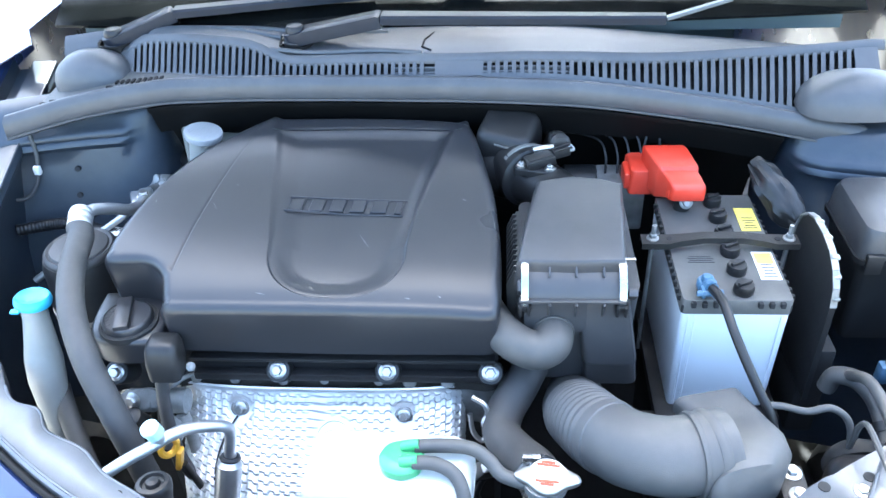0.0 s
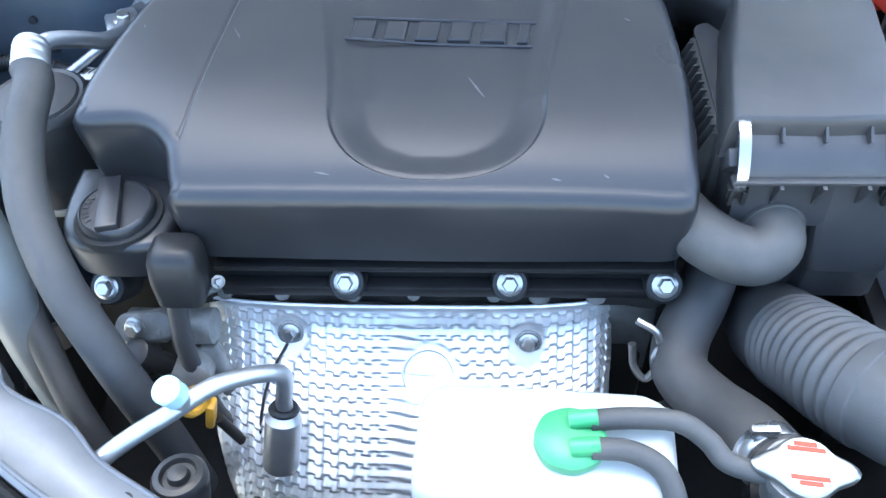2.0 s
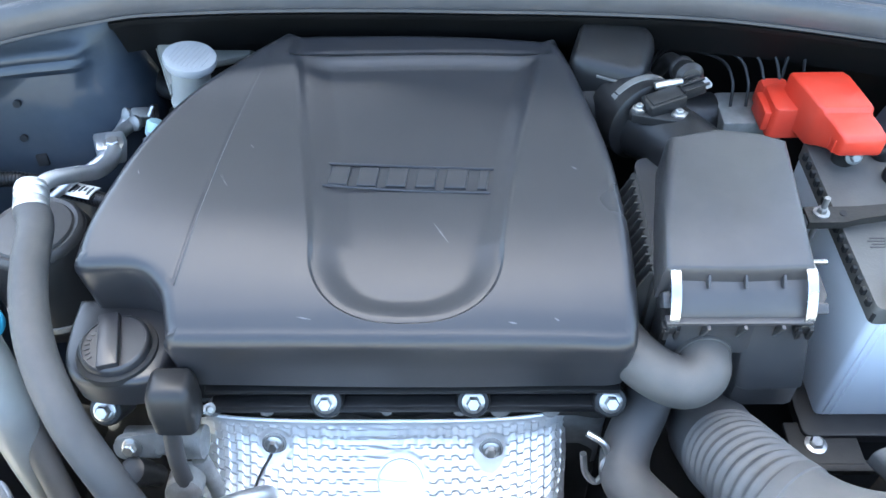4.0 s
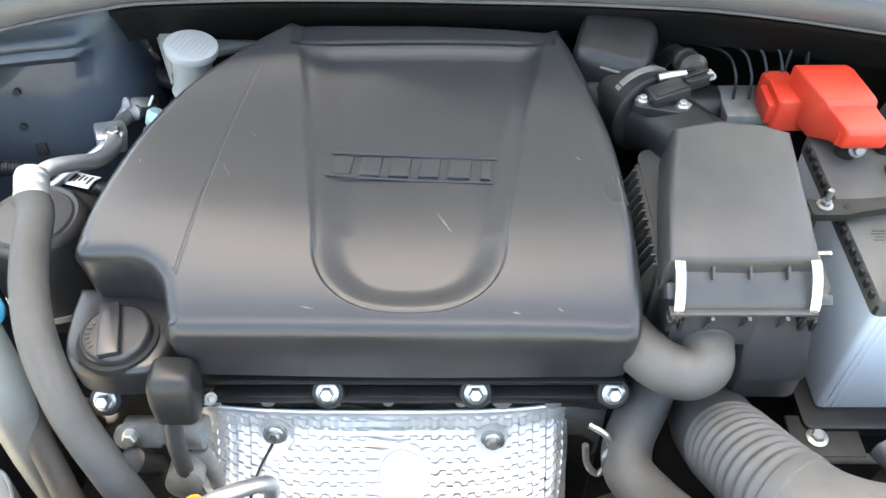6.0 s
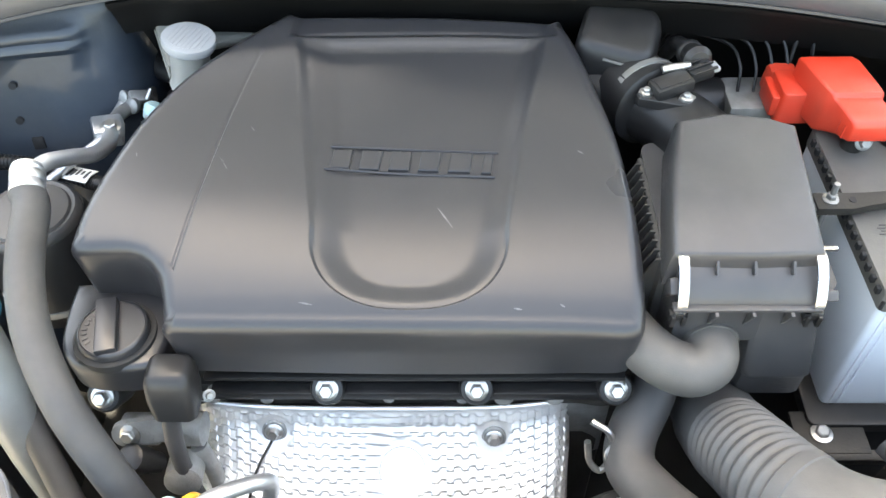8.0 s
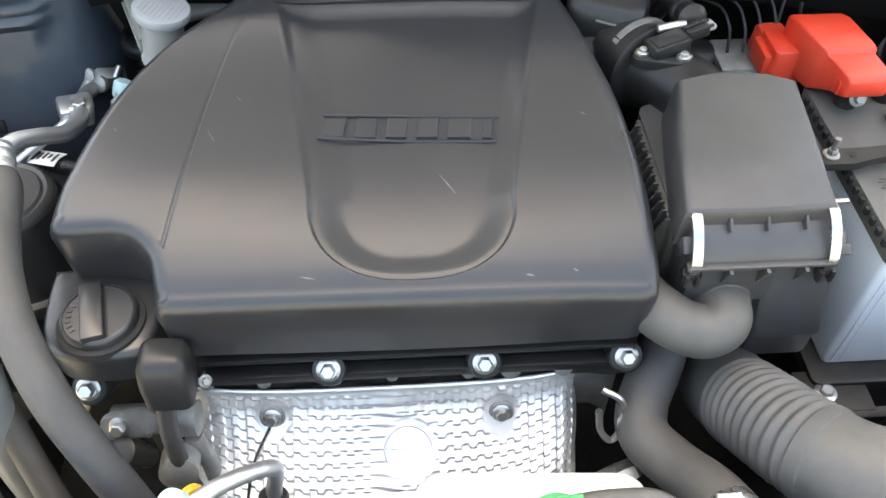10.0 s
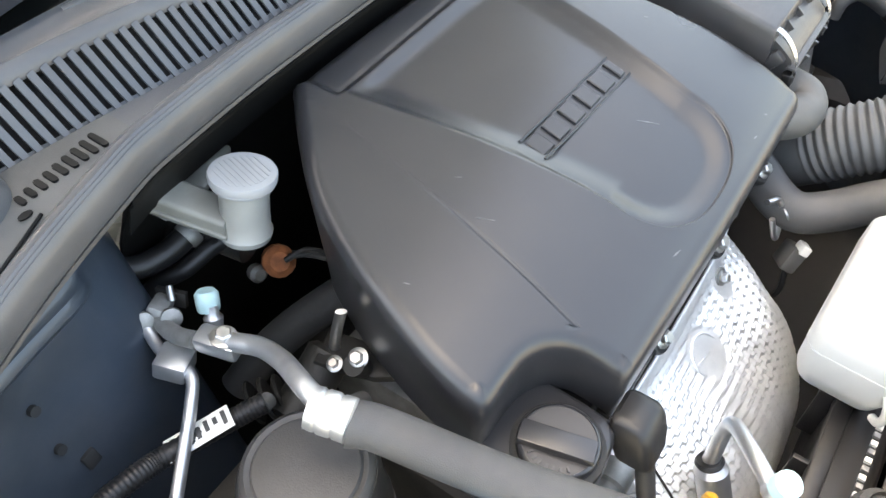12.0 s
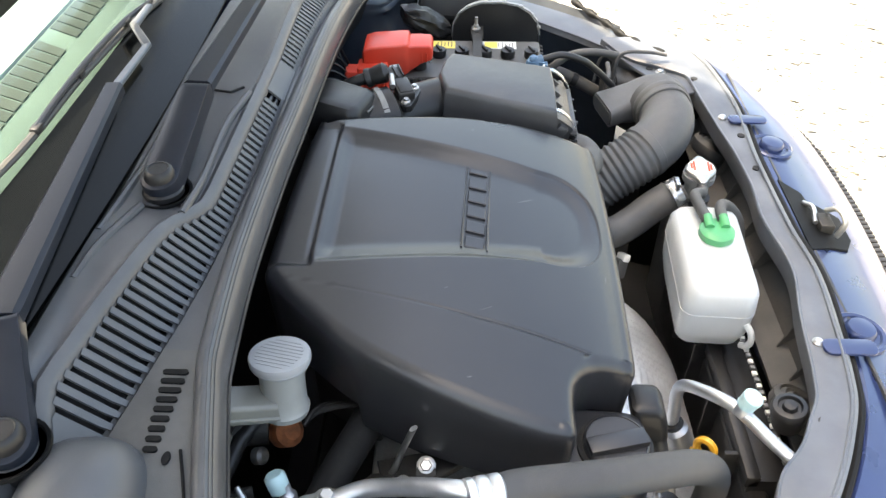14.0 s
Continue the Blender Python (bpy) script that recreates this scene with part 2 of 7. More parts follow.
def smooth_path(points, steps=8, closed=False):
    """Catmull-Rom through the points."""
    p = [Vector(q) for q in points]
    if len(p) < 3:
        return p
    out = []
    q = [p[0] * 2 - p[1]] + p + [p[-1] * 2 - p[-2]]
    for i in range(1, len(q) - 2):
        a, b, c, d = q[i - 1], q[i], q[i + 1], q[i + 2]
        for k in range(steps):
            t = k / steps
            out.append(0.5 * ((2 * b) + (c - a) * t + (2 * a - 5 * b + 4 * c - d) * t * t + (3 * b - a - 3 * c + d) * t ** 3))
    out.append(p[-1])
    return out


def add_tube(bm, points, radius, sides=14, steps=8, radii=None, flat=1.0):
    """A round tube through the points; radii: one per given point."""
    path = smooth_path(points, steps)
    n = len(path)
    if callable(radius):
        rr = [radius(i / (n - 1)) for i in range(n)]
    elif radii:
        rr = [float(np.interp(i / (n - 1), np.linspace(0, 1, len(radii)), radii)) for i in range(n)]
    else:
        rr = [radius] * n
    tangent = (path[1] - path[0]).normalized()
    side = tangent.orthogonal().normalized()
    rings = []
    for i in range(n):
        t2 = (path[min(i + 1, n - 1)] - path[max(i - 1, 0)]).normalized()
        side = (tangent.rotation_difference(t2) @ side)
        side = (side - t2 * side.dot(t2)).normalized()
        tangent = t2
        up = tangent.cross(side)
        rings.append([bm.verts.new(path[i] + (side * math.cos(a) + up * math.sin(a) * flat) * rr[i])
                      for a in [2 * math.pi * k / sides for k in range(sides)]])
    bridge(bm, rings)
    bm.faces.new(rings[0][::-1])
    bm.faces.new(rings[-1])
    return rings


def tube(points, radius, sides=14, steps=8, radii=None, flat=1.0):
    bm = bmesh.new()
    add_tube(bm, points, radius, sides, steps, radii, flat)
    return bm


def bridge(bm, rings):
    for a, b in zip(rings, rings[1:]):
        n = len(a)
        for k in range(n):
            bm.faces.new((a[k], a[(k + 1) % n], b[(k + 1) % n], b[k]))


def add_lathe(bm, profile, sides=28, m=None, squash=None):
    """Turns (r, z) about z; squash(angle) scales the radius."""
    m = m or Matrix.Identity(4)
    rings = []
    for r, z in profile:
        rings.append([bm.verts.new(m @ Vector((r * (squash(a) if squash else 1) * math.cos(a), r * (squash(a) if squash else 1) * math.sin(a), z)))
                      for a in [2 * math.pi * k / sides for k in range(sides)]])
    bridge(bm, rings)
    bm.faces.new(rings[0][::-1])
    bm.faces.new(rings[-1])


def lathe(profile, sides=28, m=None, squash=None):
    bm = bmesh.new()
    add_lathe(bm, profile, sides, m, squash)
    return bm


def add_loft(bm, sections, cap=True):
    """Joins equal-length rings of points."""
    rings = [[bm.verts.new(p) for p in s] for s in sections]
    bridge(bm, rings)
    if cap:
        bm.faces.new(rings[0][::-1])
        bm.faces.new(rings[-1])


def loft(sections, cap=True):
    bm = bmesh.new()
    add_loft(bm, sections, cap)
    return bm


def rounded(w, d, r, n=5):
    """A rounded rectangle about the origin, as 2D points."""
    out = []
    for cx, cy, a0 in ((w / 2 - r, d / 2 - r, 0), (-w / 2 + r, d / 2 - r, 90), (-w / 2 + r, -d / 2 + r, 180), (w / 2 - r, -d / 2 + r, 270)):
        for k in range(n + 1):
            a = radians(a0 + 90 * k / n)
            out.append((cx + r * math.cos(a), cy + r * math.sin(a)))
    return out


def prism(outline, z0, z1, bevel=0.0, m=None):
    """A plate: a 2D outline between two heights, its upper rim bevelled."""
    bm = bmesh.new()
    m = m or Matrix.Identity(4)
    cx = sum(p[0] for p in outline) / len(outline)
    cy = sum(p[1] for p in outline) / len(outline)

    def ring(k, z):
        return [m @ Vector((cx + (x - cx) * k, cy + (y - cy) * k, z)) for x, y in outline]
    size = max(math.hypot(x - cx, y - cy) for x, y in outline)
    secs = [ring(1, z0)]
    if bevel:
        secs += [ring(1 - (bevel * (1 - math.cos(a))) / size, z1 - bevel * (1 - math.sin(a))) for a in (0, 0.5, 1.0, 1.571)]
    else:
        secs += [ring(1, z1)]
    add_loft(bm, secs)
    return bm


def sheet(rows, thick=0.0, down=(0, 0, -1)):
    """A sheet of rows of points, with thickness towards down."""
    bm = bmesh.new()
    g = [[bm.verts.new(p) for p in r] for r in rows]
    for a, b in zip(g, g[1:]):
        for k in range(len(a) - 1):
            bm.faces.new((a[k], a[k + 1], b[k + 1], b[k]))
    if thick:
        d = Vector(down) * thick
        h = [[bm.verts.new(v.co + d) for v in r] for r in g]
        for a, b in zip(h, h[1:]):
            for k in range(len(a) - 1):
                bm.faces.new((a[k], b[k], b[k + 1], a[k + 1]))
        rim = g[0] + [r[-1] for r in g[1:]] + g[-1][-2::-1] + [r[0] for r in g[-2:0:-1]]
        rim2 = h[0] + [r[-1] for r in h[1:]] + h[-1][-2::-1] + [r[0] for r in h[-2:0:-1]]
        for k in range(len(rim)):
            j = (k + 1) % len(rim)
            bm.faces.new((rim[k], rim[j], rim2[j], rim2[k]))
    return bm


def step01(t):
    t = min(1.0, max(0.0, t))
    return t * t * (3 - 2 * t)


def lerp_list(x, xs, ys):
    """A smooth curve through the points that never overshoots them."""
    if x <= xs[0]:
        return ys[0]
    if x >= xs[-1]:
        return ys[-1]
    n = len(xs)
    i = max(k for k in range(n - 1) if xs[k] <= x)
    slope = [(ys[k + 1] - ys[k]) / (xs[k + 1] - xs[k]) for k in range(n - 1)]

    def tangent(k):
        if k == 0 or k == n - 1:
            return slope[0] if k == 0 else slope[-1]
        a, b = slope[k - 1], slope[k]
        return 0.0 if a * b <= 0 else 2 * a * b / (a + b)
    h = xs[i + 1] - xs[i]
    t = (x - xs[i]) / h
    return (ys[i] * (1 + 2 * t) * (1 - t) ** 2 + h * tangent(i) * t * (1 - t) ** 2 + ys[i + 1] * t * t * (3 - 2 * t) - h * tangent(i + 1) * t * t * (1 - t))


def add_bolt(bm, m, r=0.008, h=0.006):
    """A flanged hex bolt head along the z axis of m."""
    add_lathe(bm, [(r * 1.55, 0), (r * 1.55, h * 0.25), (r * 1.2, h * 0.4), (r * 1.15, h * 0.42)], 20, m)
    hexa = [(r * math.cos(radians(60 * k)), r * math.sin(radians(60 * k))) for k in range(6)]
    add_loft(bm, [[m @ Vector((x, y, h * 0.3)) for x, y in hexa], [m @ Vector((x, y, h * 1.1)) for x, y in hexa],
                  [m @ Vector((x * 0.8, y * 0.8, h * 1.3)) for x, y in hexa]])


def bolt(name, place, normal, parent, r=0.008, h=0.006, mat=None):
    bm = bmesh.new()
    m = Matrix.Translation(place) @ Vector(normal).to_track_quat("Z", "Y").to_matrix().to_4x4()
    add_bolt(bm, m, r, h)
    return part(name, bm, mat or STEEL, parent, smooth=30)


# ================= structure: ground and car body =================
XC = -0.09  # the car's centre line


def seal_y(x):
    return lerp_list(x, (-0.76, -0.63, -0.56, -0.51, -0.37, -0.25, -0.10, 0.08, 0.30, 0.50, 0.60), (1.066, 1.096, 1.111, 1.120, 1.126, 1.124, 1.117, 1.111, 1.102, 1.082, 1.066))


def seal_z(x):
    return lerp_list(x, (-0.76, -0.63, -0.56, -0.50, -0.37, -0.10, 0.08, 0.30, 0.50, 0.60), (1.040, 1.064, 1.070, 1.073, 1.073, 1.073, 1.068, 1.042, 1.009, 0.99))


def slot_front(x):
    """Front edge of the cowl's slots."""
    return lerp_list(x, (-0.62, -0.583, -0.543, -0.468, -0.385, -0.29, -0.10, 0.08, 0.30, 0.50, 0.60), (1.188, 1.180, 1.171, 1.157, 1.147, 1.141, 1.132, 1.127, 1.116, 1.096, 1.080))


def shelf_z(x, y):
    return seal_z(x) - 0.004 + 0.30 * (y - seal_y(x))


def cowl_z(x, y):
    """The cowl's face: it climbs steeply from the front edge of the slots."""
    f = slot_front(x)
    if y < f:
        return seal_z(x) - 0.009
    foot = seal_z(x) + lerp_list(x, (-0.50, -0.38, -0.10, 0.05, 0.30, 0.50), (-0.0115, -0.0095, -0.005, 0.0005, 0.000, 0.000))
    return foot + lerp_list(x, (-0.20, 0.10), (1.05, 0.79)) * (y - f)


# gravel yard: one sheet to the horizon, finely uneven near the car
bm = bmesh.new()
xs = [-400, -60, -12, -5, -3] + [-2 + 0.25 * k for k in range(25)] + [5, 9, 15, 60, 400]
ys = [-400, -60, -12, -6] + [-4 + 0.25 * k for k in range(25)] + [3, 6, 12, 60, 400]
grid = [[bm.verts.new((x, y, 0.012 * noise.noise((x * 1.7, y * 1.7, 0)) if abs(x) < 5 and abs(y) < 5 else 0)) for x in xs] for y in ys]
for a, b in zip(grid, grid[1:]):
    for k in range(len(a) - 1):
        bm.faces.new((a[k], a[k + 1], b[k + 1], b[k]))
tagged(part("ground", bm, GRAVEL), "pale crushed gravel yard around the parked car", "ground", kind="structure")

# loose stones lying on the yard beside the bumper
rnd = random.Random(5)
bm = bmesh.new()
for k in range(5200):
    x, y = rnd.uniform(0.35, 4.2), rnd.uniform(-2.6, 0.9)
    if math.hypot(x - 1.2, y + 0.2) > 3.2:
        continue
    r = rnd.choice((0.008, 0.011, 0.014, 0.019)) * rnd.uniform(0.7, 1.3)
    z = 0.012 * noise.noise((x * 1.7, y * 1.7, 0))
    vs = []
    for d in ((1, 0, 0), (-0.2, 0.9, 0.1), (-0.9, -0.5, 0), (0.2, -1, 0.1), (0.1, 0.1, 0.9), (0, 0, -0.5)):
        vs.append(bm.verts.new((x + r * (d[0] + rnd.uniform(-0.35, 0.35)), y + r * (d[1] + rnd.uniform(-0.35, 0.35)), z + r * (0.3 + 0.7 * d[2]))))
    for i, j in ((0, 1), (1, 2), (2, 3), (3, 0)):
        bm.faces.new((vs[i], vs[j], vs[4]))
        bm.faces.new((vs[j], vs[i], vs[5]))
tagged(part("gravel_stones", bm, GRAVEL, smooth=0), "loose pale angular gravel stones on the yard", "gravel", kind="stuff")


# ---- the car: outer body, bay walls, crossmember ----
car = thing("hatchback_car", "dark blue hatchback with its engine bay open", "car", at=(XC, 1.2, 0))


def rail_x(y, side):
    """Inner edge of the wing's upper rail."""
    if side < 0:
        return lerp_list(y, (0.50, 0.60, 0.65, 0.77, 0.9, 1.3), (-0.50, -0.565, -0.60, -0.69, -0.735, -0.78))
    return lerp_list(y, (0.50, 0.60, 0.66, 0.77, 0.9, 1.3), (0.40, 0.445, 0.50, 0.56, 0.60, 0.63))


def rail_z(y, side=-1):
    if side > 0:
        return lerp_list(y, (0.45, 0.6, 0.66, 0.77, 0.9, 1.0, 1.3), (0.845, 0.852, 0.857, 0.872, 0.905, 0.945, 1.03))
    return lerp_list(y, (0.45, 0.6, 0.8, 1.0, 1.3), (0.862, 0.872, 0.915, 0.965, 1.03))


for side in (-1, 1):
    ys = [0.74 + 0.035 * k for k in range(17)] if side < 0 else [0.600 + 0.0350 * k for k in range(21)]
    apron, rail = [], []
    for y in ys:
        x, z = rail_x(y, side), rail_z(y, side)
        s = side
        w = 0.045 if s < 0 else lerp_list(y, (0.64, 0.77, 0.90), (0.100, 0.085, 0.045))
        apron.append([(x + s * 0.030, y, 0.40), (x + s * 0.030, y, z - 0.16), (x + s * 0.012, y, z - 0.035), (x, y, z - 0.012)])
        rail.append([(x, y, z - 0.012), (x + s * 0.004, y, z - 0.002), (x + s * 0.012, y, z),
                     (x + s * w, y, z), (x + s * (w + 0.005), y, z - 0.014), (x + s * (w + 0.030), y, z - 0.016), (x + s * (w + 0.035), y, z + 0.004)])
    wing_rail = part("inner_wing", sheet(rail, 0.003, (side * 0.7, 0, -0.7)), INNER if side < 0 else PANEL, car, "inner wing rail in thin dark blue paint" if side < 0 else "inner wing rail in thin grey-blue paint")
    part("rail_lip", tube([Vector(r[1]) + Vector((0, 0, 0.001)) for r in rail], 0.0018, 8, 2), PANEL, wing_rail, "bright folded lip of the rail")
    # dark blue apron; on the right it also paints the shade below the paler rail
    part("apron", sheet(apron, 0.003, (side * 0.9, 0, 0)), INNER, wing_rail, "dark blue inner apron below the rail")
    # outer wing skin
    rows = []
    for y in [(0.79 if side < 0 else 0.82) + 0.045 * k for k in range(14 if side < 0 else 13)]:
        x, z = rail_x(max(y, 0.5), side) + side * (0.085 if side < 0 else lerp_list(y, (0.77, 0.90), (0.125, 0.085))), rail_z(y, side) + 0.012
        if y < 0.5:
            x -= side * (0.5 - y) * 0.5
        rows.append([(x, y, z - 0.02), (x, y, z), (x + side * 0.006, y, z + 0.004), (x + side * 0.05, y, z - 0.004), (x + side * 0.085, y, z - 0.04),
                     (x + side * 0.10, y, z - 0.14), (x + side * 0.09, y, 0.35)])
    part("wing", sheet(rows, 0.003, (-side * 0.7, 0, -0.7)), PAINT, car, "glossy dark blue front wing")

# strut towers at the rear corners of the bay: pressed panels with a ribbed shelf
def tower_plan(side):
    plan = [(-0.82, 1.060), (-0.78, 1.074), (-0.74, 1.086), (-0.70, 1.096), (-0.66, 1.104), (-0.62, 1.110), (-0.605, 1.113), (-0.597, 1.115), (-0.590, 1.117), (-0.575, 1.122), (-0.558, 1.132), (-0.546, 1.150), (-0.540, 1.18), (-0.538, 1.23)]
    if side < 0:
        return plan
    return [(0.62, 1.015), (0.58, 1.025), (0.54, 1.033), (0.50, 1.041), (0.47, 1.049), (0.450, 1.058), (0.436, 1.072), (0.426, 1.095), (0.418, 1.13), (0.412, 1.20)]


for side in (-1, 1):
    rows = []
    for k, (x, y) in enumerate(tower_plan(side)):
        out = 0.009 if k < 7 else 0.004 if k == 7 else 0.0
        dz = 0.036 if side < 0 else 0.010
        lean = lambda z: 0.30 * (z + dz - 0.93)
        rows.append([(x, y + lean(z) - o, z + dz) for z, o in ((0.50, 0), (0.70, 0), (0.80, 0), (0.86, 0), (0.90, 0), (0.922, 0), (0.928, out * 0.5), (0.932, out), (0.938, out), (0.941, out * 0.8), (0.944, out), (0.950, out), (0.955, out * 0.6), (0.960, out * 0.2),
                                                               (0.966, 0), (0.980, -0.004), (0.992, -0.012), (1.000, -0.03))])
    tower = part("strut_tower", sheet(rows, 0.003, (0, 1, 0)), INNER, car, "strut tower panel in thin dark blue paint with stamped shelf")
    for x, y, z in ((-0.687, 1.0975, 0.931), (-0.691, 1.0845, 0.889)) if side < 0 else ():
        xx = x if side < 0 else 2 * XC - x
        part("stamped_hole", lathe([(0.0045, -0.005), (0.0045, 0.004)], 14, pose(xx, y, z, 73, 0, -10 * side)), PITCH, tower)
    xx = -0.678 if side < 0 else 0.497
    part("square_hole", box((xx, 1.0790 if side < 0 else 1.018, 0.858), (0.014, 0.008, 0.016), 0.002, m=pose(0, 0, 0, -17, 0, 10 * -side)), PITCH, tower)

# firewall and floor of the bay, near-black for its shade; cavity behind the headlamps
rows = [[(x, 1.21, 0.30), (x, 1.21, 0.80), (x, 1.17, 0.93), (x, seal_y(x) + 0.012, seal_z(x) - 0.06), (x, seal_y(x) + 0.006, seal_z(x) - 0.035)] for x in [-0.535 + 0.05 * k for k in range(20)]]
part("firewall", sheet(rows, 0.004, (0, 1, 0)), NEARBLACK, car, "near-black firewall, the shade under the cowl painted in")
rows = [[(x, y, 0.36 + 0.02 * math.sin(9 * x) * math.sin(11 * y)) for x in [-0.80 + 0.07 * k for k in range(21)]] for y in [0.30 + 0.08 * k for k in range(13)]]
part("undertray", sheet(rows, 0.004), PITCH, car, "near-black undertray")

# added near-black sheets close gaps where bright gravel would show through
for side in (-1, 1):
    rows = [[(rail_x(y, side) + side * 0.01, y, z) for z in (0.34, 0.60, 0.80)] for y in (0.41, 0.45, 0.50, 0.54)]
    part("splash_wall", sheet(rows, 0.003, (side, 0, 0)), NEARBLACK, car, "added near-black sheet closing the gap behind the headlamp")
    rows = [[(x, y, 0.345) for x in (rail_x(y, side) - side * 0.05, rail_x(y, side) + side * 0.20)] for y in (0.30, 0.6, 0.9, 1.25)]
    part("wheel_arch_liner", sheet(rows, 0.003), NEARBLACK, car, "added near-black sheet closing the wheel arch")

# flange below the rubber seal, near-black to stand in for the shade there
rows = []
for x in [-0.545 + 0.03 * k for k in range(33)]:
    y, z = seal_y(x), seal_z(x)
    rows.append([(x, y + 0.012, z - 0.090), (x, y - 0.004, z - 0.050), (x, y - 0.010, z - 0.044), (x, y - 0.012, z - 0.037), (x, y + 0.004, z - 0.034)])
part("cowl_flange", sheet(rows, 0.002, (0, 1, 0)), NEARBLACK, car, "near-black flange that carries the bonnet seal, shade painted in")

# front upper crossmember: a pressed strip with a raised lip
XS = [-0.66 + 0.01 * k for k in range(117)]


def member(x):
    inner = lerp_list(x, (-0.65, -0.594, -0.558, -0.536, -0.476, -0.44, -0.40, -0.372, -0.248, -0.154, -0.046, 0.022, 0.112, 0.178, 0.280, 0.355, 0.385, 0.42, 0.50),
                      (0.723, 0.653, 0.642, 0.612, 0.583, 0.552, 0.530, 0.516, 0.496, 0.480, 0.490, 0.485, 0.489, 0.497, 0.507, 0.514, 0.550, 0.606, 0.65))
    outer = lerp_list(x, (-0.65, -0.581, -0.495, -0.44, -0.373, -0.287, -0.166, -0.073, 0.079, 0.229, 0.376, 0.50), (0.64, 0.588, 0.530, 0.500, 0.473, 0.459, 0.448, 0.455, 0.457, 0.451, 0.465, 0.51))
    return inner, outer


rows = []
for x in XS:
    i, o = member(x)
    z = 0.866 + 0.010 * (1 - math.cos(6 * x)) * 0.2
    rows.append([(x, i - 0.002, z - 0.030), (x, i + 0.001, z - 0.012), (x, i, z - 0.003), (x, i - 0.006, z), (x, (i + o) / 2, z + 0.002), (x, o + 0.010, z + 0.002),
                 (x, o + 0.004, z + 0.006), (x, o, z + 0.004), (x, o - 0.002, z - 0.035)])
cross = part("upper_crossmember", sheet(rows, 0.002), PANEL, car, "satin grey-blue pressed steel crossmember above the radiator")
# bolt holes are near-black discs on the strip, their shade painted
for x, dy in ((0.156, 0.35), (0.065, 0.35), (-0.345, 0.4), (-0.411, 0.7), (-0.568, 0.75), (0.342, 0.85), (0.395, 0.70)):
    i, o = member(x)
    part("bolt_hole", lathe([(0.006, 0), (0.006, 0.0025)], 14, Matrix.Translation((x, o + (i - o) * dy, 0.8675))), PITCH, cross)
for x in (-0.305, 0.200):
    i, o = member(x)
    part("bumper_tab", prism([(x + u, o - 0.004 + v) for u, v in rounded(0.024, 0.062, 0.009, 4)], 0.871, 0.8745, 0.001), PAINT, cross, "dark blue folded fixing tab")
    part("clip_head", lathe([(0.007, 0), (0.007, 0.003), (0.004, 0.006)], 14, Matrix.Translation((x + 0.01, i - 0.014, 0.868))), STEEL, cross)

# rolled inner lip and the dark joint towards the bumper
part("inner_lip", tube([(x, member(x)[0] - 0.001, 0.8665) for x in XS[4:-10]], 0.0022, 8, 2), PANEL, cross)
part("outer_lip", tube([(x, member(x)[1] + 0.007, 0.8735) for x in XS[4:-6]], 0.0020, 8, 2), PANEL, cross)
part("bumper_joint", tube([(x, member(x)[1] - 0.006, 0.8640) for x in XS[4:-4]], 0.0045, 8, 2), NEARBLACK, cross, "dark joint between crossmember and bumper")

part("bonnet_buffer", lathe([(0.016, -0.03), (0.020, -0.008), (0.0205, 0.0), (0.018, 0.004), (0.0135, 0.005), (0.0120, 0.001), (0.0085, 0.001), (0.007, 0.006), (0.003, 0.007)], 26, pose(-0.383, 0.545, 0.856, -8, 0, 0)), BLACK, cross, "round black rubber bonnet buffer")

# pale plate that carries the crossmember on into the wing
side_plate = part("lamp_panel", prism([(-0.592, 0.598), (-0.600, 0.652), (-0.622, 0.664), (-0.645, 0.700), (-0.674, 0.745), (-0.700, 0.800), (-0.84, 0.82), (-0.84, 0.60), (-0.72, 0.565), (-0.64, 0.570)], 0.861, 0.8655, 0.0015), PANEL, car, "pale pressed plate beside the headlamp")
for x, y in ((-0.629, 0.642), (-0.690, 0.70)):
    part("panel_hole", lathe([(0.006, 0), (0.006, 0.002)], 14, Matrix.Translation((x, y, 0.8645))), PITCH, side_plate)

# bright panel end beside the right headlamp
lamp_panel = part("lamp_panel", prism([(0.300, 0.536), (0.324, 0.558), (0.345, 0.572), (0.357, 0.577), (0.39, 0.598), (0.422, 0.616), (0.48, 0.645), (0.52, 0.60), (0.50, 0.53), (0.44, 0.505), (0.36, 0.500), (0.31, 0.505)], 0.856, 0.861, 0.0015), PANEL, car, "pale pressed panel beside the headlamp")
for x, y in ((0.342, 0.560), (0.393, 0.574)):
    part("panel_hole", lathe([(0.0065, 0), (0.0065, 0.002)], 14, Matrix.Translation((x, y, 0.8600))), PITCH, lamp_panel)
bolt("panel_bolt", (0.380, 0.556, 0.861), (0, 0, 1), lamp_panel, 0.006, 0.004)

# bumper top and skin in front of the crossmember
rows = []
for x in [-0.72 + 0.03 * k for k in range(46)]:
    i, o = member(x)
    dz = -1.2 * max(0.0, x - 0.53)
    e = lerp_list(x, (-0.75, -0.60, -0.40, -0.074, 0.074, 0.217, 0.408, 0.518, 0.62), (0.52, 0.41, 0.345, 0.302, 0.297, 0.303, 0.348, 0.408, 0.52))
    rows.append([(x, o - 0.006, 0.835 + dz), (x, o - 0.008, 0.858 + dz), (x, o - 0.016, 0.862 + dz), (x, (o * 2 + e) / 3, 0.854 + dz), (x, (o + 2 * e) / 3, 0.832 + dz), (x, e + 0.010, 0.806 + dz),
                 (x, e, 0.79 + dz), (x, e - 0.012, 0.74 + dz), (x, e - 0.010, 0.55), (x, e + 0.03, 0.25)])
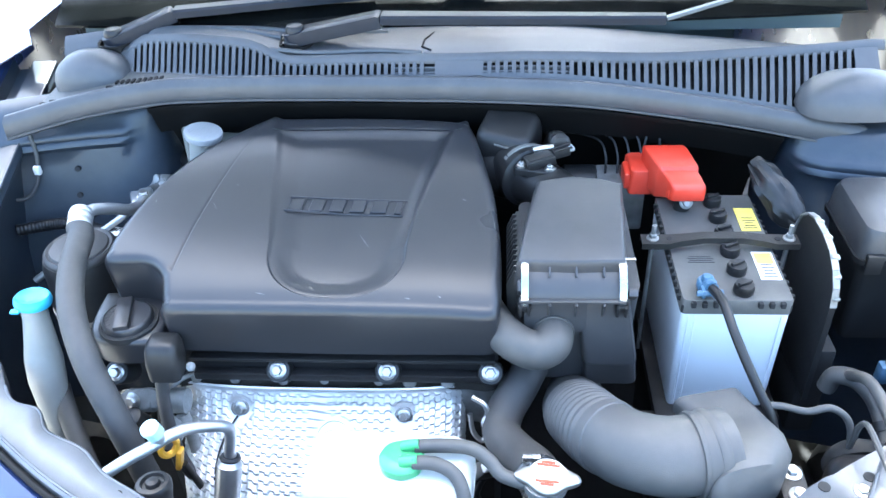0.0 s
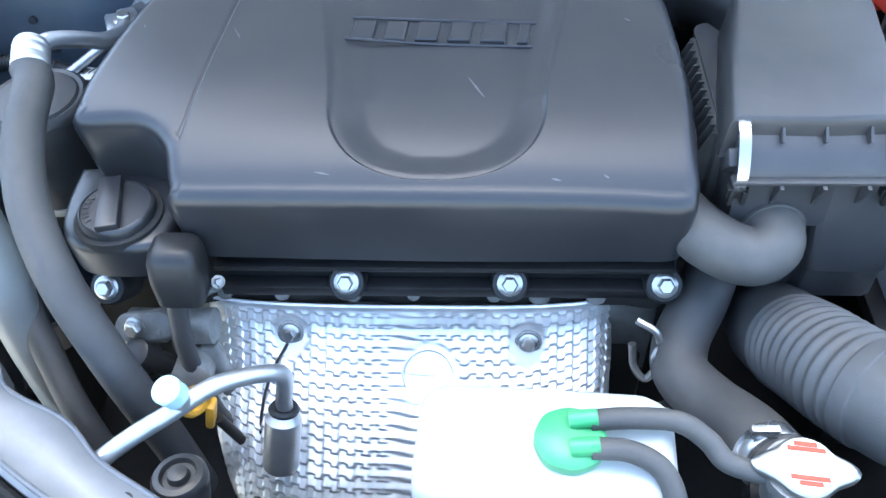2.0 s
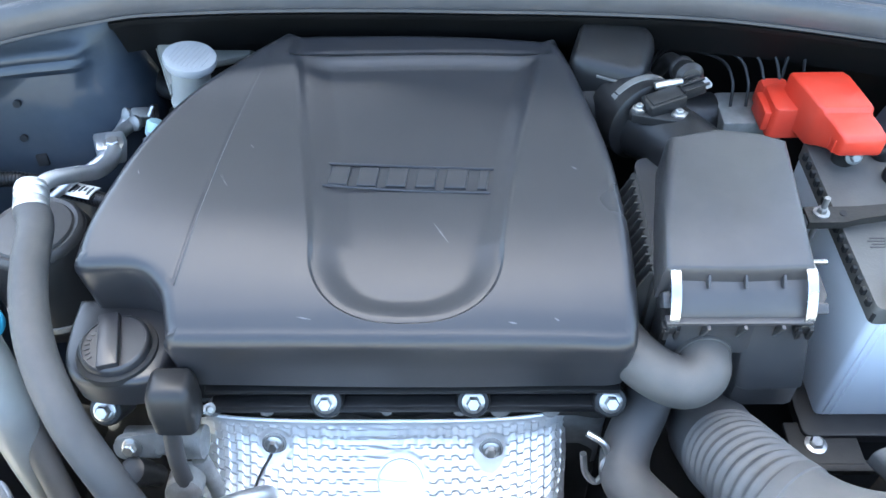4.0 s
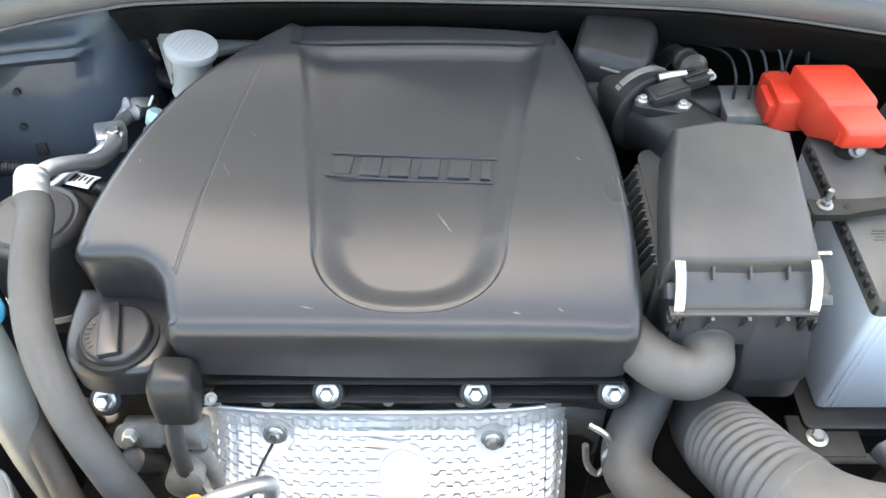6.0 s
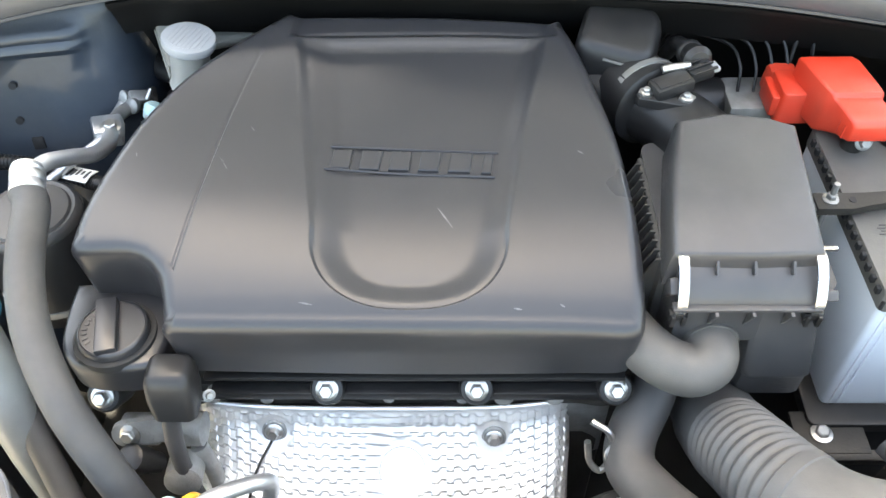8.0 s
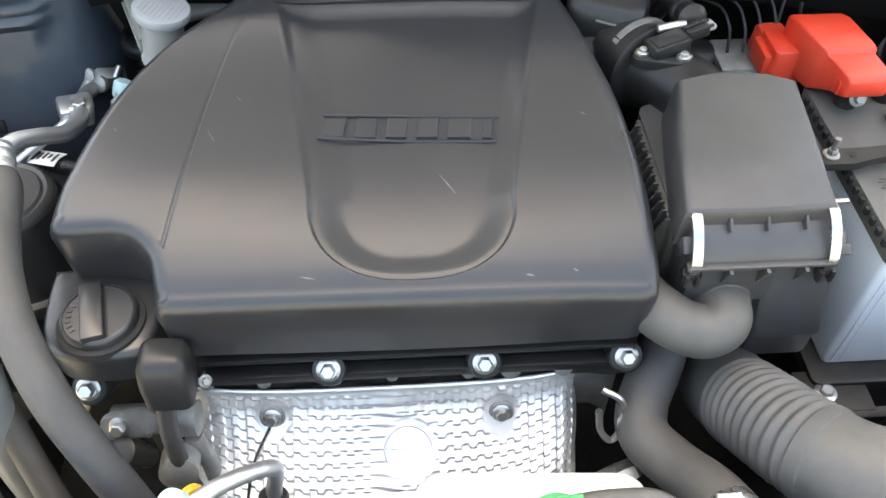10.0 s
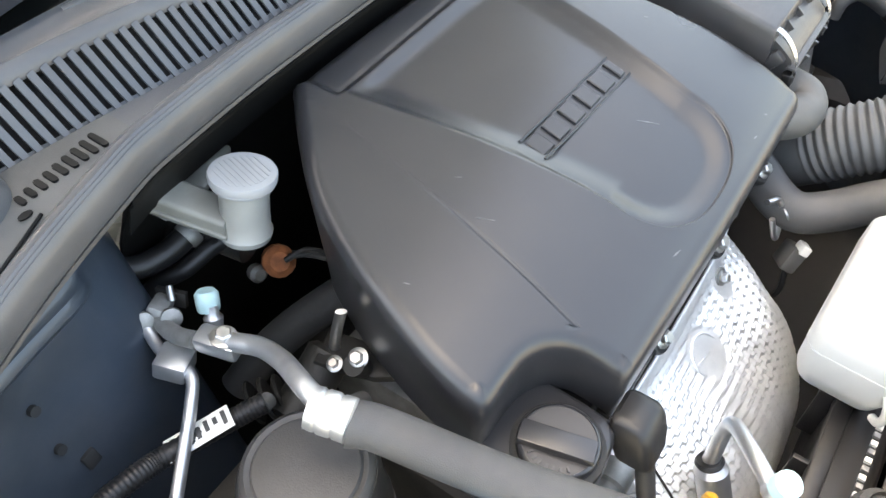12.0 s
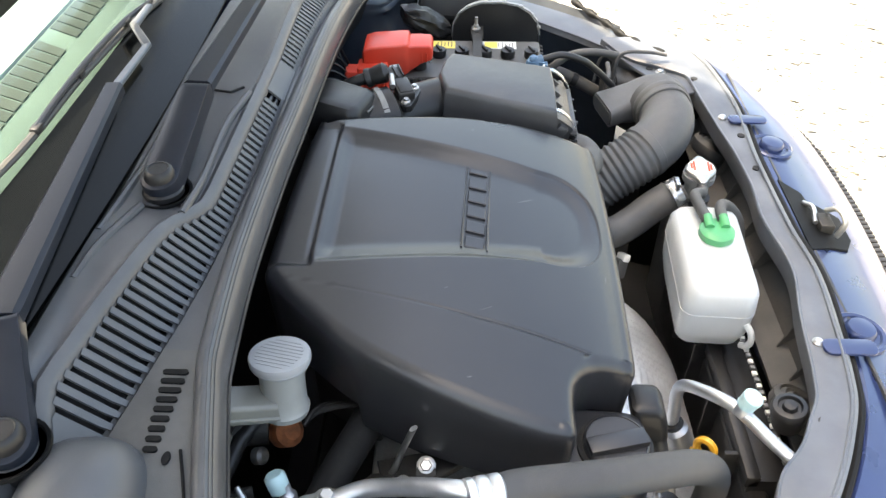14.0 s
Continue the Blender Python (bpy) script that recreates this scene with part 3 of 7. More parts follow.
bumper = part("bumper_skin", sheet(rows, 0.003), PAINT, car, "glossy dark blue bumper skin")
# sockets and lamp opening in the bumper top; a near-black plate paints the opening's shade
for x, y in ((0.139, 0.423), (-0.269, 0.430)):
    socket = part("bumper_socket", lathe([(0.034, -0.006), (0.034, 0.002), (0.031, 0.004), (0.027, 0.003), (0.025, 0.0)], 28, pose(x, y, 0.8595, 5, 0, 0)), PAINT, bumper, "round pressing in the bumper top")
    part("socket_plug", lathe([(0.019, 0.0), (0.019, 0.007), (0.016, 0.011), (0.006, 0.013)], 24, pose(x, y, 0.8595, 5, 0, 0)), PAINT, socket, "dark blue round plug")
bm = prism([(0.043, 0.440), (0.014, 0.414), (-0.003, 0.412), (-0.012, 0.388), (-0.020, 0.364), (-0.071, 0.364), (-0.101, 0.381), (-0.110, 0.412), (-0.118, 0.440)], -0.006, 0.0035)
for vert in bm.verts:
    vert.co.z += lerp_list(vert.co.y, (0.364, 0.381, 0.412, 0.440), (0.838, 0.8455, 0.857, 0.861))
hole = part("opening_plate", bm, NEARBLACK, bumper, "near-black plate standing in for the opening in the bumper top")
part("latch_bracket", box((-0.060, 0.405, 0.862), (0.032, 0.020, 0.018), 0.003), DARKMETAL, hole, "metal bonnet latch in the opening")
part("latch_hook", tube([(-0.085, 0.395, 0.86), (-0.085, 0.39, 0.884), (-0.06, 0.392, 0.888), (-0.045, 0.40, 0.875)], 0.004, 10), CAST, hole)
part("latch_pin", tube([(-0.062, 0.418, 0.866), (-0.030, 0.412, 0.868), (-0.010, 0.418, 0.862)], 0.0035, 8), STEEL, hole)
# serrated black lip under the bumper edge
bm = bmesh.new()
for k in range(60):
    x = -0.12 + 0.011 * k
    e = lerp_list(x, (-0.074, 0.074, 0.217, 0.408, 0.518, 0.62), (0.302, 0.297, 0.303, 0.348, 0.408, 0.52))
    add_box(bm, (x, e - 0.012, 0.775), (0.008, 0.012, 0.02), 0.001)
part("bumper_trim", bm, BLACK, car, "serrated black trim along the bumper edge")

# raised bonnet, out of view, propped steeply open behind the bay; it keeps the sun off the engine
def bonnet_point(u, a, drop=0.0):
    """A place on the bonnet: u across, a from its hinge edge to its tip, drop below the skin."""
    half = lerp_list(a, (0.0, 0.5, 0.72, 0.88, 0.96, 1.0), (0.775, 0.745, 0.520, 0.390, 0.320, 0.24))
    return Vector((XC + u * half, 1.365 - 0.40 * a - 0.05 * math.sin(math.pi * a) - 0.90 * drop, 1.235 + 0.86 * a + 0.01 * (1 - u * u) - 0.42 * drop))


rows = [[bonnet_point(-1 + 0.1 * k, 0.025 + 0.975 * j / 20) for k in range(21)] for j in range(21)]
bonnet = part("bonnet", sheet(rows, 0.004, (0, -0.90, -0.42)), PAINT, car, "raised dark blue bonnet")
# underside painted pale so that the engine cover reflects it brightly
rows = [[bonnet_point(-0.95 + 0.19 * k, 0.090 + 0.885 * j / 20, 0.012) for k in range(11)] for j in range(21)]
part("inner_panel", sheet(rows, 0.004, (0, -0.90, -0.42)), BONNETPALE, bonnet, "bonnet underside, painted pale to brighten the cover's reflections")
# near-black strip added so that the rear of the cover reflects dark
rows = [[bonnet_point(-0.95 + 0.19 * k, 0.020 + 0.070 * j / 4, 0.020) for k in range(11)] for j in range(5)]
part("reflected_dark_strip", sheet(rows, 0.014, (0, 0.90, 0.42)), NEARBLACK, bonnet, "near-black strip added to darken the cover's rear reflection")
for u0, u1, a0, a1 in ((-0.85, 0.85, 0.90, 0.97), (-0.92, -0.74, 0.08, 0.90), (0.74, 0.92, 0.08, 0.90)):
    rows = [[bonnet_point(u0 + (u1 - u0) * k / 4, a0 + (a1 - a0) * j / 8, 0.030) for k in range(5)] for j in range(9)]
    part("inner_frame", sheet(rows, 0.012, (0, 0.90, 0.42)), BONNETPALE, bonnet, "bonnet underside frame, painted pale to brighten the cover's reflections")

# cabin: pillars, roof, doors and tail, plainly closed behind the windscreen
for side in (-1, 1):
    x0 = XC + side * 0.66
    part("pillar", tube([(x0 + side * 0.02, 1.40, 1.19), (x0 - side * 0.02, 1.60, 1.31), (x0 - side * 0.06, 1.98, 1.53), (x0 - side * 0.07, 2.20, 1.57)], 0.035, 12), PAINT, car)
    rows = []
    for y in (1.25, 1.32, 1.7, 2.2, 2.7, 3.1, 3.3):
        xo = XC + side * (0.84 if 1.3 < y < 3.2 else 0.80)
        rows.append([(xo - side * 0.05, y, 0.22), (xo, y, 0.35), (xo + side * 0.01, y, 0.75), (xo - side * 0.02, y, 1.04), (xo - side * 0.10, y, 1.08)])
    part("body_side", sheet(rows, 0.004, (-side, 0, 0)), PAINT, car, "dark blue door and rear quarter")
    part("side_glass", sheet([[(XC + side * 0.74, y, 1.07), (XC + side * 0.62, min(max(y, 1.9), 3.0), 1.52)] for y in (1.45, 1.9, 2.5, 3.2)], 0.004, (-side, 0, 0)), GLASS, car)
rows = [[(XC + u * 0.61, y, z + 0.03 * (1 - u * u)) for u in (-1, -0.6, -0.2, 0.2, 0.6, 1)] for y, z in ((1.95, 1.515), (2.1, 1.555), (2.5, 1.575), (3.0, 1.54), (3.2, 1.44), (3.32, 1.05), (3.36, 0.6), (3.3, 0.25))]
part("roof", sheet(rows, 0.02), PAINT, car, "dark blue roof and tailgate")
# added sheet, near-black, keeps the cabin dark behind the glass
part("cabin_lining", sheet([[(XC + u * 0.66, y, z) for u in (-1, -0.5, 0, 0.5, 1)] for y, z in ((1.45, 0.70), (2.2, 0.62), (2.9, 0.75), (3.1, 1.3))], 0.01), PITCH, car, "unseen near-black sheet for the shaded cabin")
for x in (XC - 0.74, XC + 0.74):
    for y in (0.72, 2.95):
        wheel = part("wheel", lathe([(0.10, -0.08), (0.19, -0.085), (0.20, -0.07), (0.20, 0.07), (0.19, 0.085), (0.10, 0.08)], 28, pose(x, y, 0.30, 0, 90, 0)), CAST, car)
        part("tyre", lathe([(0.20, -0.095), (0.27, -0.10), (0.297, -0.08), (0.30, 0.0), (0.297, 0.08), (0.27, 0.10), (0.20, 0.095)], 36, pose(x, y, 0.30, 0, 90, 0)), RUBBER, wheel)

# ---- cowl: grille panel, seal, tray, windscreen ----
cowl = thing("cowl_panel", "weathered dark grey plastic cowl with slotted air intake", "cowl panel", at=(XC, 1.16, 1.07))


def shelf_rear(x):
    return lerp_list(x, (-0.60, -0.56, -0.405, -0.36, -0.325, -0.10, -0.03, 0.15, 0.40, 0.55), (1.195, 1.212, 1.206, 1.180, 1.168, 1.160, 1.158, 1.165, 1.195, 1.215))


def slot_rear(x):
    """Rear edge of the slots."""
    return lerp_list(x, (-0.62, -0.575, -0.546, -0.47, -0.386, -0.35, -0.325, -0.287, -0.10, -0.03, 0.15, 0.40, 0.55), (1.206, 1.216, 1.210, 1.196, 1.180, 1.166, 1.159, 1.157, 1.150, 1.148, 1.150, 1.172, 1.190))


def panel_strip(name, x0, x1, front, rear, thick=0.004, sink=0.0):
    rows = []
    n = max(2, int((x1 - x0) / 0.012))
    for k in range(n + 1):
        x = x0 + (x1 - x0) * k / n
        f, r = front(x), rear(x)
        rows.append([(x, f + (r - f) * j / 3, cowl_z(x, f + (r - f) * j / 3) - sink) for j in range(4)])
    return part(name, sheet(rows, thick), COWL, cowl)


for x0, n, mat, note in ((-0.72, 14, COWLDUST, "dust-covered strip beside the slots"), (-0.506, 71, COWL, "narrow strip in front of the slots")):
    rows = []
    for k in range(n + 1):
        x = x0 + 0.0153 * k
        f = slot_front(x)
        z0 = seal_z(x) - 0.009
        rows.append([(x, seal_y(x) + 0.002, z0), (x, (seal_y(x) + f) / 2, z0 + 0.001), (x, f - 0.003, z0 + 0.002), (x, f, cowl_z(x, f) - 0.002), (x, f + 0.003, cowl_z(x, f + 0.003))])
    part("front_strip", sheet(rows, 0.004), mat, cowl, note)
panel_strip("blank_panel", -0.70, -0.595, slot_front, slot_rear)
panel_strip("blank_panel", -0.100, -0.030, slot_front, slot_rear)
panel_strip("blank_panel", 0.525, 0.56, slot_front, slot_rear)
# sunken floor seen through the slots, near-black to stand in for its shade
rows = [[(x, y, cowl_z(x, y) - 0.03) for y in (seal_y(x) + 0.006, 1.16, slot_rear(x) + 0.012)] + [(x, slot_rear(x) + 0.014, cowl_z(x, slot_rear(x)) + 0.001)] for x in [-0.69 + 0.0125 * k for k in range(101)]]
part("intake_floor", sheet(rows, 0.003), NEARBLACK, cowl)


def tray_z(x, y):
    r = slot_rear(x)
    z0, z1 = cowl_z(x, r) + 0.003, shelf_z(x, shelf_rear(x)) + 0.006 + 0.10 * (1.246 - shelf_rear(x))
    return z0 + (z1 - z0) * (y - r) / (1.246 - r)


rows = []
for k in range(64):
    x = -0.72 + 0.0205 * k
    r = slot_rear(x)
    z = cowl_z(x, r)
    rows.append([(x, r, z - 0.001), (x, r + 0.004, z + 0.005), (x, r + 0.010, z + 0.008), (x, r + 0.016, z + 0.004)] +
                [(x, y, tray_z(x, y) + 0.005 * step01((y - 1.225) / 0.015)) for y in [r + 0.020 + (1.246 - r - 0.020) * j / 5 for j in range(6)]])
part("wiper_tray", sheet(rows, 0.004), COWL, cowl, "dark grey plastic tray under the wipers")
# raised beads of the tray and the joint between its two halves
for pts in ([(-0.360, 1.180), (-0.290, 1.178), (-0.192, 1.177), (-0.122, 1.166)], [(-0.350, 1.222), (-0.42, 1.236), (-0.467, 1.240)], [(-0.18, 1.238), (-0.28, 1.240), (-0.40, 1.243)]):
    part("tray_bead", tube([(x, y, tray_z(x, y) + 0.002) for x, y in pts], 0.0042, 8, 6), COWL, cowl, "rounded bead along the tray")
seam = [(-0.100, 1.244), (-0.118, 1.214), (-0.120, 1.211), (-0.122, 1.190), (-0.121, 1.187), (-0.108, 1.176)]
part("tray_seam", tube([(x, y, tray_z(x, y) + 0.0010) for x, y in seam], 0.0016, 6, 2), NEARBLACK, cowl, "dark joint between the tray halves")
# domed caps at both ends
for x0, y0, rx, ry, h in ((-0.655, 1.182, 0.062, 0.046, 1.097), (0.512, 1.108, 0.082, 0.050, 1.078)):
    bm = bmesh.new()
    rings = []
    for j in range(8):
        a = j / 7 * math.pi / 2
        rings.append([bm.verts.new((x0 + rx * math.cos(a) * math.copysign(abs(math.cos(t)) ** 0.75, math.cos(t)), y0 + ry * math.cos(a) * math.copysign(abs(math.sin(t)) ** 0.75, math.sin(t)),
                                    h - 0.055 + 0.055 * math.sin(a) ** 0.8)) for t in [2 * math.pi * k / 30 for k in range(30)]])
    bridge(bm, rings)
    bm.faces.new(rings[-1])
    bm.faces.new(rings[0])
    part("hinge_dome", bm, COWL, cowl, "rounded dark grey plastic dome over the hinge")

# groove and small holes in the dusty end of the cowl, their shade drawn near-black
part("end_groove", tube([(x, y, seal_z(x) - 0.0068) for x, y in ((-0.602, 1.121), (-0.629, 1.112), (-0.659, 1.104), (-0.684, 1.101), (-0.712, 1.099))], 0.0014, 6, 6), NEARBLACK, cowl, "near-black line for the shaded groove of the cowl end")
for x, y in ((-0.609, 1.130), (-0.697, 1.111), (-0.713, 1.109)):
    part("end_hole", lathe([(0.0042, 0.0), (0.0042, 0.0012)], 14, Matrix.Translation((x, y, seal_z(x) - 0.0076)) @ Matrix.Diagonal((1.4, 0.8, 1.0, 1.0))), NEARBLACK, cowl)

# bonnet seal: a ribbed rubber strip along the front of the cowl
seal_thing = thing("bonnet_seal", "black ribbed rubber bonnet seal along the cowl edge", "seal", at=(XC, 1.12, 1.07))
prof = [(0.010, -0.034), (-0.004, -0.038), (-0.011, -0.034), (-0.0125, -0.026), (-0.0122, -0.018), (-0.0112, -0.0105), (-0.0095, -0.0055), (-0.0070, -0.0022), (-0.0062, -0.0026), (-0.0045, -0.0004), (-0.0036, -0.0008), (-0.0015, 0.0011), (-0.0006, 0.0006), (0.0020, 0.0016), (0.0050, 0.0010),
        (0.0075, -0.001), (0.010, -0.004), (0.011, -0.012), (0.014, -0.018)]
bm = bmesh.new()
add_loft(bm, [[(x, seal_y(x) + dy, seal_z(x) + dz) for dy, dz in prof] for x in [-0.755 + 0.0135 * k for k in range(98)]])
part("seal_strip", bm, SEAL, seal_thing, smooth=50)
bm = bmesh.new()
add_loft(bm, [[(x, seal_y(x) + dy, seal_z(x) + dz) for dy, dz in ((-0.0145, -0.0325), (-0.0115, -0.0335), (-0.0105, -0.0300), (-0.0135, -0.0295))] for x in [-0.755 + 0.0135 * k for k in range(98)]])
part("seal_lip", bm, RUBBER, seal_thing, "thin front lip of the seal", smooth=35)

# windscreen with its dark frame band, dashboard behind
screen = thing("windscreen", "raked windscreen with a dark printed lower band", "windscreen", at=(XC, 1.30, 1.13))


def screen_z(y):
    return 1.118 + 0.56 * (y - 1.272)


def screen_rows(y0, y1, lift_by, n=8):
    return [[(XC + u * 0.66, y0 + (y1 - y0) * j / n + 0.03 * u * u, screen_z(y0 + (y1 - y0) * j / n) + lift_by) for u in [-1 + 0.125 * k for k in range(17)]] for j in range(n + 1)]


pane = part("glass_pane", sheet(screen_rows(1.315, 1.95, 0.0), 0.004), GLASS, screen, "greenish tinted windscreen glass")
pane.visible_shadow = False
part("dark_band", sheet(screen_rows(1.246, 1.3155, 0.0), 0.004), BAND, screen, "black printed band along the lower glass")
dash = thing("dashboard", "pale grey-green dashboard top with dark vents", "dashboard", at=(XC, 1.55, 1.10))
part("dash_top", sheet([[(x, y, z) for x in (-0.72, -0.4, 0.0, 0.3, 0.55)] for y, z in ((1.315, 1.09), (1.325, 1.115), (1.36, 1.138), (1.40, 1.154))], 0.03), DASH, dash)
# shelf tone lightened to stand in for sky reflected in the windscreen
part("dash_shelf", sheet([[(x, y, z) for x in (-0.72, -0.4, 0.0, 0.3, 0.55)] for y, z in ((1.403, 1.156), (1.46, 1.170), (1.60, 1.180), (1.80, 1.175), (1.93, 1.13))], 0.03), DASHTOP, dash, "upper shelf of the dashboard, lightened for sky glare on the glass")
part("dash_face", box((XC, 1.95, 0.85), (1.30, 0.06, 0.5), 0.01), DASH, dash)
for x0 in (-0.54, -0.31, -0.08, 0.15, 0.38):
    for k in range(10):
        part("vent_slot", box((x0 + 0.020 * k, 1.384, 1.1482), (0.0165, 0.030, 0.002), 0.0, m=pose(0, 0, 0, 21.8, 0, 0)), VENT, dash, smooth=0)


# ---- wipers ----
def wiper(pivot, knee, tip, end, label):
    p, kn, tp = (Vector(q) for q in (pivot, knee, tip))
    w = thing("windscreen_wiper", label, "wiper", "windscreen wipers", at=tuple(p))
    m = Matrix.Translation(p)
    part("pivot_boss", lathe([(0.020, -0.03), (0.020, -0.008), (0.018, -0.006)], 24, m), BLACK, w, "round black pivot boss")

    def bar(a, b, wa, wb, h):
        d = (b - a).normalized()
        s = d.cross(Vector((0, 0, 1))).normalized()
        up = s.cross(d)
        sec = []
        for q, ww in ((a, wa), (b, wb)):
            sec.append([q + s * (ww * u) + up * (h * v) for u, v in ((-0.5, -0.5), (0.5, -0.5), (0.5, 0.25), (0.36, 0.5), (-0.36, 0.5), (-0.5, 0.25))])
        return loft(sec)
    d = (kn - p).normalized()
    s = d.cross(Vector((0, 0, 1))).normalized()
    up = s.cross(d)
    ends = [(-0.0185 * math.cos(a), 0.0185 * math.sin(a)) for a in [math.pi / 2 - math.pi * k / 12 for k in range(13)]]
    ends = [(u, v) for u, v in ends] + [((kn - p).length, -0.0155), ((kn - p).length, 0.0155)]
    part("arm_head", loft([[p + d * u * k + s * v * k + up * h for u, v in ends] for h, k in ((-0.012, 1.0), (0.005, 1.0), (0.0075, 0.97), (0.008, 0.93))]), WIPER, w)
    part("pivot_nut_cap", lathe([(0.0150, 0.004), (0.0152, 0.008), (0.0138, 0.0135), (0.0120, 0.0160), (0.0105, 0.0166), (0.0095, 0.0155), (0.004, 0.0155)], 28, m), BLACK, w, "black domed nut cap")
    base = tray_z(p.x, p.y) - p.z
    # ring on the tray, near-black to paint the shade of the pivot's recess
    part("recess_ring", lathe([(0.0285, base + 0.002), (0.0280, base + 0.0050), (0.0255, base + 0.0045), (0.024, base + 0.002)], 32, m), NEARBLACK, w, "near-black ring for the shaded recess round the pivot")
    part("arm", bar(kn + (tp - kn).normalized() * 0.002, tp, 0.031, 0.019, 0.013), WIPER, w, "long dark grey arm")
    tips = [tp] + [Vector(q) for q in end]
    for q0, q1 in zip(tips, tips[1:]):
        part("arm_tip", bar(q0, q1 + (q1 - q0).normalized() * 0.003, 0.010, 0.008, 0.005), STEELGREY, w, "thin grey bent tip")
    return w


# ---- the slats of the cowl grille ----
def slot_lean(x):
    """How far the slots slant sideways on their way back."""
    return lerp_list(x, (-0.60, -0.48, -0.35, -0.12, 0.0, 0.5), (-0.04, -0.03, 0.0, 0.0, 0.0, 0.12))


def slat(x, width):
    f = slot_front(x)
    lean = slot_lean(x)
    r = slot_rear(x + lean * (slot_rear(x) - f)) - 0.001
    rows = []
    for u in (-0.5, 0.5):
        row = []
        for j in range(5):
            y = f + (r - f) * j / 4
            xx = x + u * width + lean * (y - f)
            row.append((xx, y, cowl_z(xx, y)))
        rows.append(row)
    return part("slat", sheet(rows, 0.003), COWL, cowl, smooth=30)


def build_slats():
    x = -0.604
    while x < -0.118:
        slat(x, 0.0060)
        x += 0.0110
    x = -0.030
    while x < 0.527:
        slat(x, 0.0064)
        x += 0.0122
    for x0, x1 in ((-0.165, -0.100), (-0.030, 0.105)):
        for a in (0.42, 0.72):
            panel_strip("cross_rib", x0, x1, lambda x: slot_front(x) + (slot_rear(x) - slot_front(x)) * a, lambda x: slot_front(x) + (slot_rear(x) - slot_front(x)) * (a + 0.10), sink=0.005)
    # side slots are near-black bars on the strip, painted as shaded openings
    for j in range(9):
        x = -0.530 - 0.0090 * j
        y = (slot_front(x) + seal_y(x)) / 2 + 0.001
        half = 0.0105 - 0.0006 * j
        part("side_slot", prism([(x + u, y + v) for u, v in rounded(0.0052, 2 * half, 0.0025, 4)], seal_z(x) - 0.010, seal_z(x) - 0.0062), NEARBLACK, cowl, smooth=0)


# ================= engine =================
def field_sides(y):
    """Left and right rim of the cover's sunken field."""
    y = max(y, 0.82)
    return -0.296 - 0.170 * (y - 0.82), -0.116 + 0.205 * (y - 0.82)


def cover_top(x, y):
    """Height of the engine cover's upper face."""
    z = lerp_list(y, (0.733, 0.76, 0.80, 0.86, 0.95, 1.05, 1.125), (0.950, 0.966, 0.981, 0.997, 1.011, 1.018, 1.020))
    z -= 0.004 * ((x + 0.20) / 0.22) ** 2 if x < -0.2 else 0.010 * ((x + 0.20) / 0.2) ** 2
    # panel left of the crease sits lower and falls away
    cx = -0.420 + (y - 0.735) * 0.176
    if x < cx:
        z -= (0.0022 * step01((cx - x) / 0.0022) - 0.0017 * step01((cx - x - 0.0022) / 0.0036)) * step01((y - 0.740) / 0.014) * (1 - 0.85 * step01((y - 0.86) / 0.14)) + 0.025 * (cx - x)
    # U-shaped sunken field
    if y < 1.09:
        xl, xr = field_sides(y)
        if y >= 0.82:
            d = min(x - xl, xr - x)
            wide = 0.040 if x - xl < xr - x else 0.026
        else:
            c, hx = (xl + xr) / 2, (xr - xl) / 2
            d = (1 - (abs((x - c) / hx) ** 2.5 + abs((0.82 - y) / 0.074) ** 2.5) ** 0.4) * hx
            wide = 0.030
        if d > 0:
            fade = 1 - step01((y - 1.050) / 0.030)
            z -= fade * (0.0042 * step01(d / lerp_list(y, (0.80, 0.90), (0.004, 0.013))) + 0.0085 * step01((d - 0.003) / wide))
    # lower strip along the rear
    z -= 0.006 * step01((y - 1.066) / 0.008) * step01((x + 0.345) / 0.012) * step01((-0.055 - x) / 0.012)
    return z


def cover_outline():
    pts = [(-0.413, 0.733), (-0.350, 0.731), (-0.20, 0.729), (-0.06, 0.730), (-0.013, 0.731), (-0.001, 0.741), (0.002, 0.775), (0.001, 0.83), (-0.003, 0.88), (-0.009, 0.93), (-0.021, 0.99), (-0.034, 1.05),
           (-0.046, 1.092), (-0.058, 1.106), (-0.15, 1.112), (-0.25, 1.116), (-0.340, 1.117), (-0.363, 1.104), (-0.405, 1.062), (-0.443, 1.017), (-0.475, 0.958), (-0.497, 0.900), (-0.511, 0.850), (-0.515, 0.815), (-0.509, 0.804),
           (-0.480, 0.803), (-0.458, 0.801), (-0.441, 0.793), (-0.428, 0.778), (-0.422, 0.757), (-0.419, 0.741)]
    q = [Vector((x, y, 0)) for x, y in pts]
    n = len(q)
    out = []
    for i in range(n):
        a, b, c, d = q[i - 1], q[i], q[(i + 1) % n], q[(i + 2) % n]
        steps = max(2, int((c - b).length / 0.005))
        for k in range(steps):
            t = k / steps
            out.append(0.5 * ((2 * b) + (c - a) * t + (2 * a - 5 * b + 4 * c - d) * t * t + (3 * b - a - 3 * c + d) * t ** 3))
    return [(p.x, p.y) for p in out]


def inset(outline, d):
    n = len(outline)
    out = []
    for i in range(n):
        ax, ay = outline[i - 2]
        bx, by = outline[(i + 2) % n]
        tx, ty = bx - ax, by - ay
        l = math.hypot(tx, ty)
        x, y = outline[i]
        out.append((x - ty / l * d, y + tx / l * d))
    return out


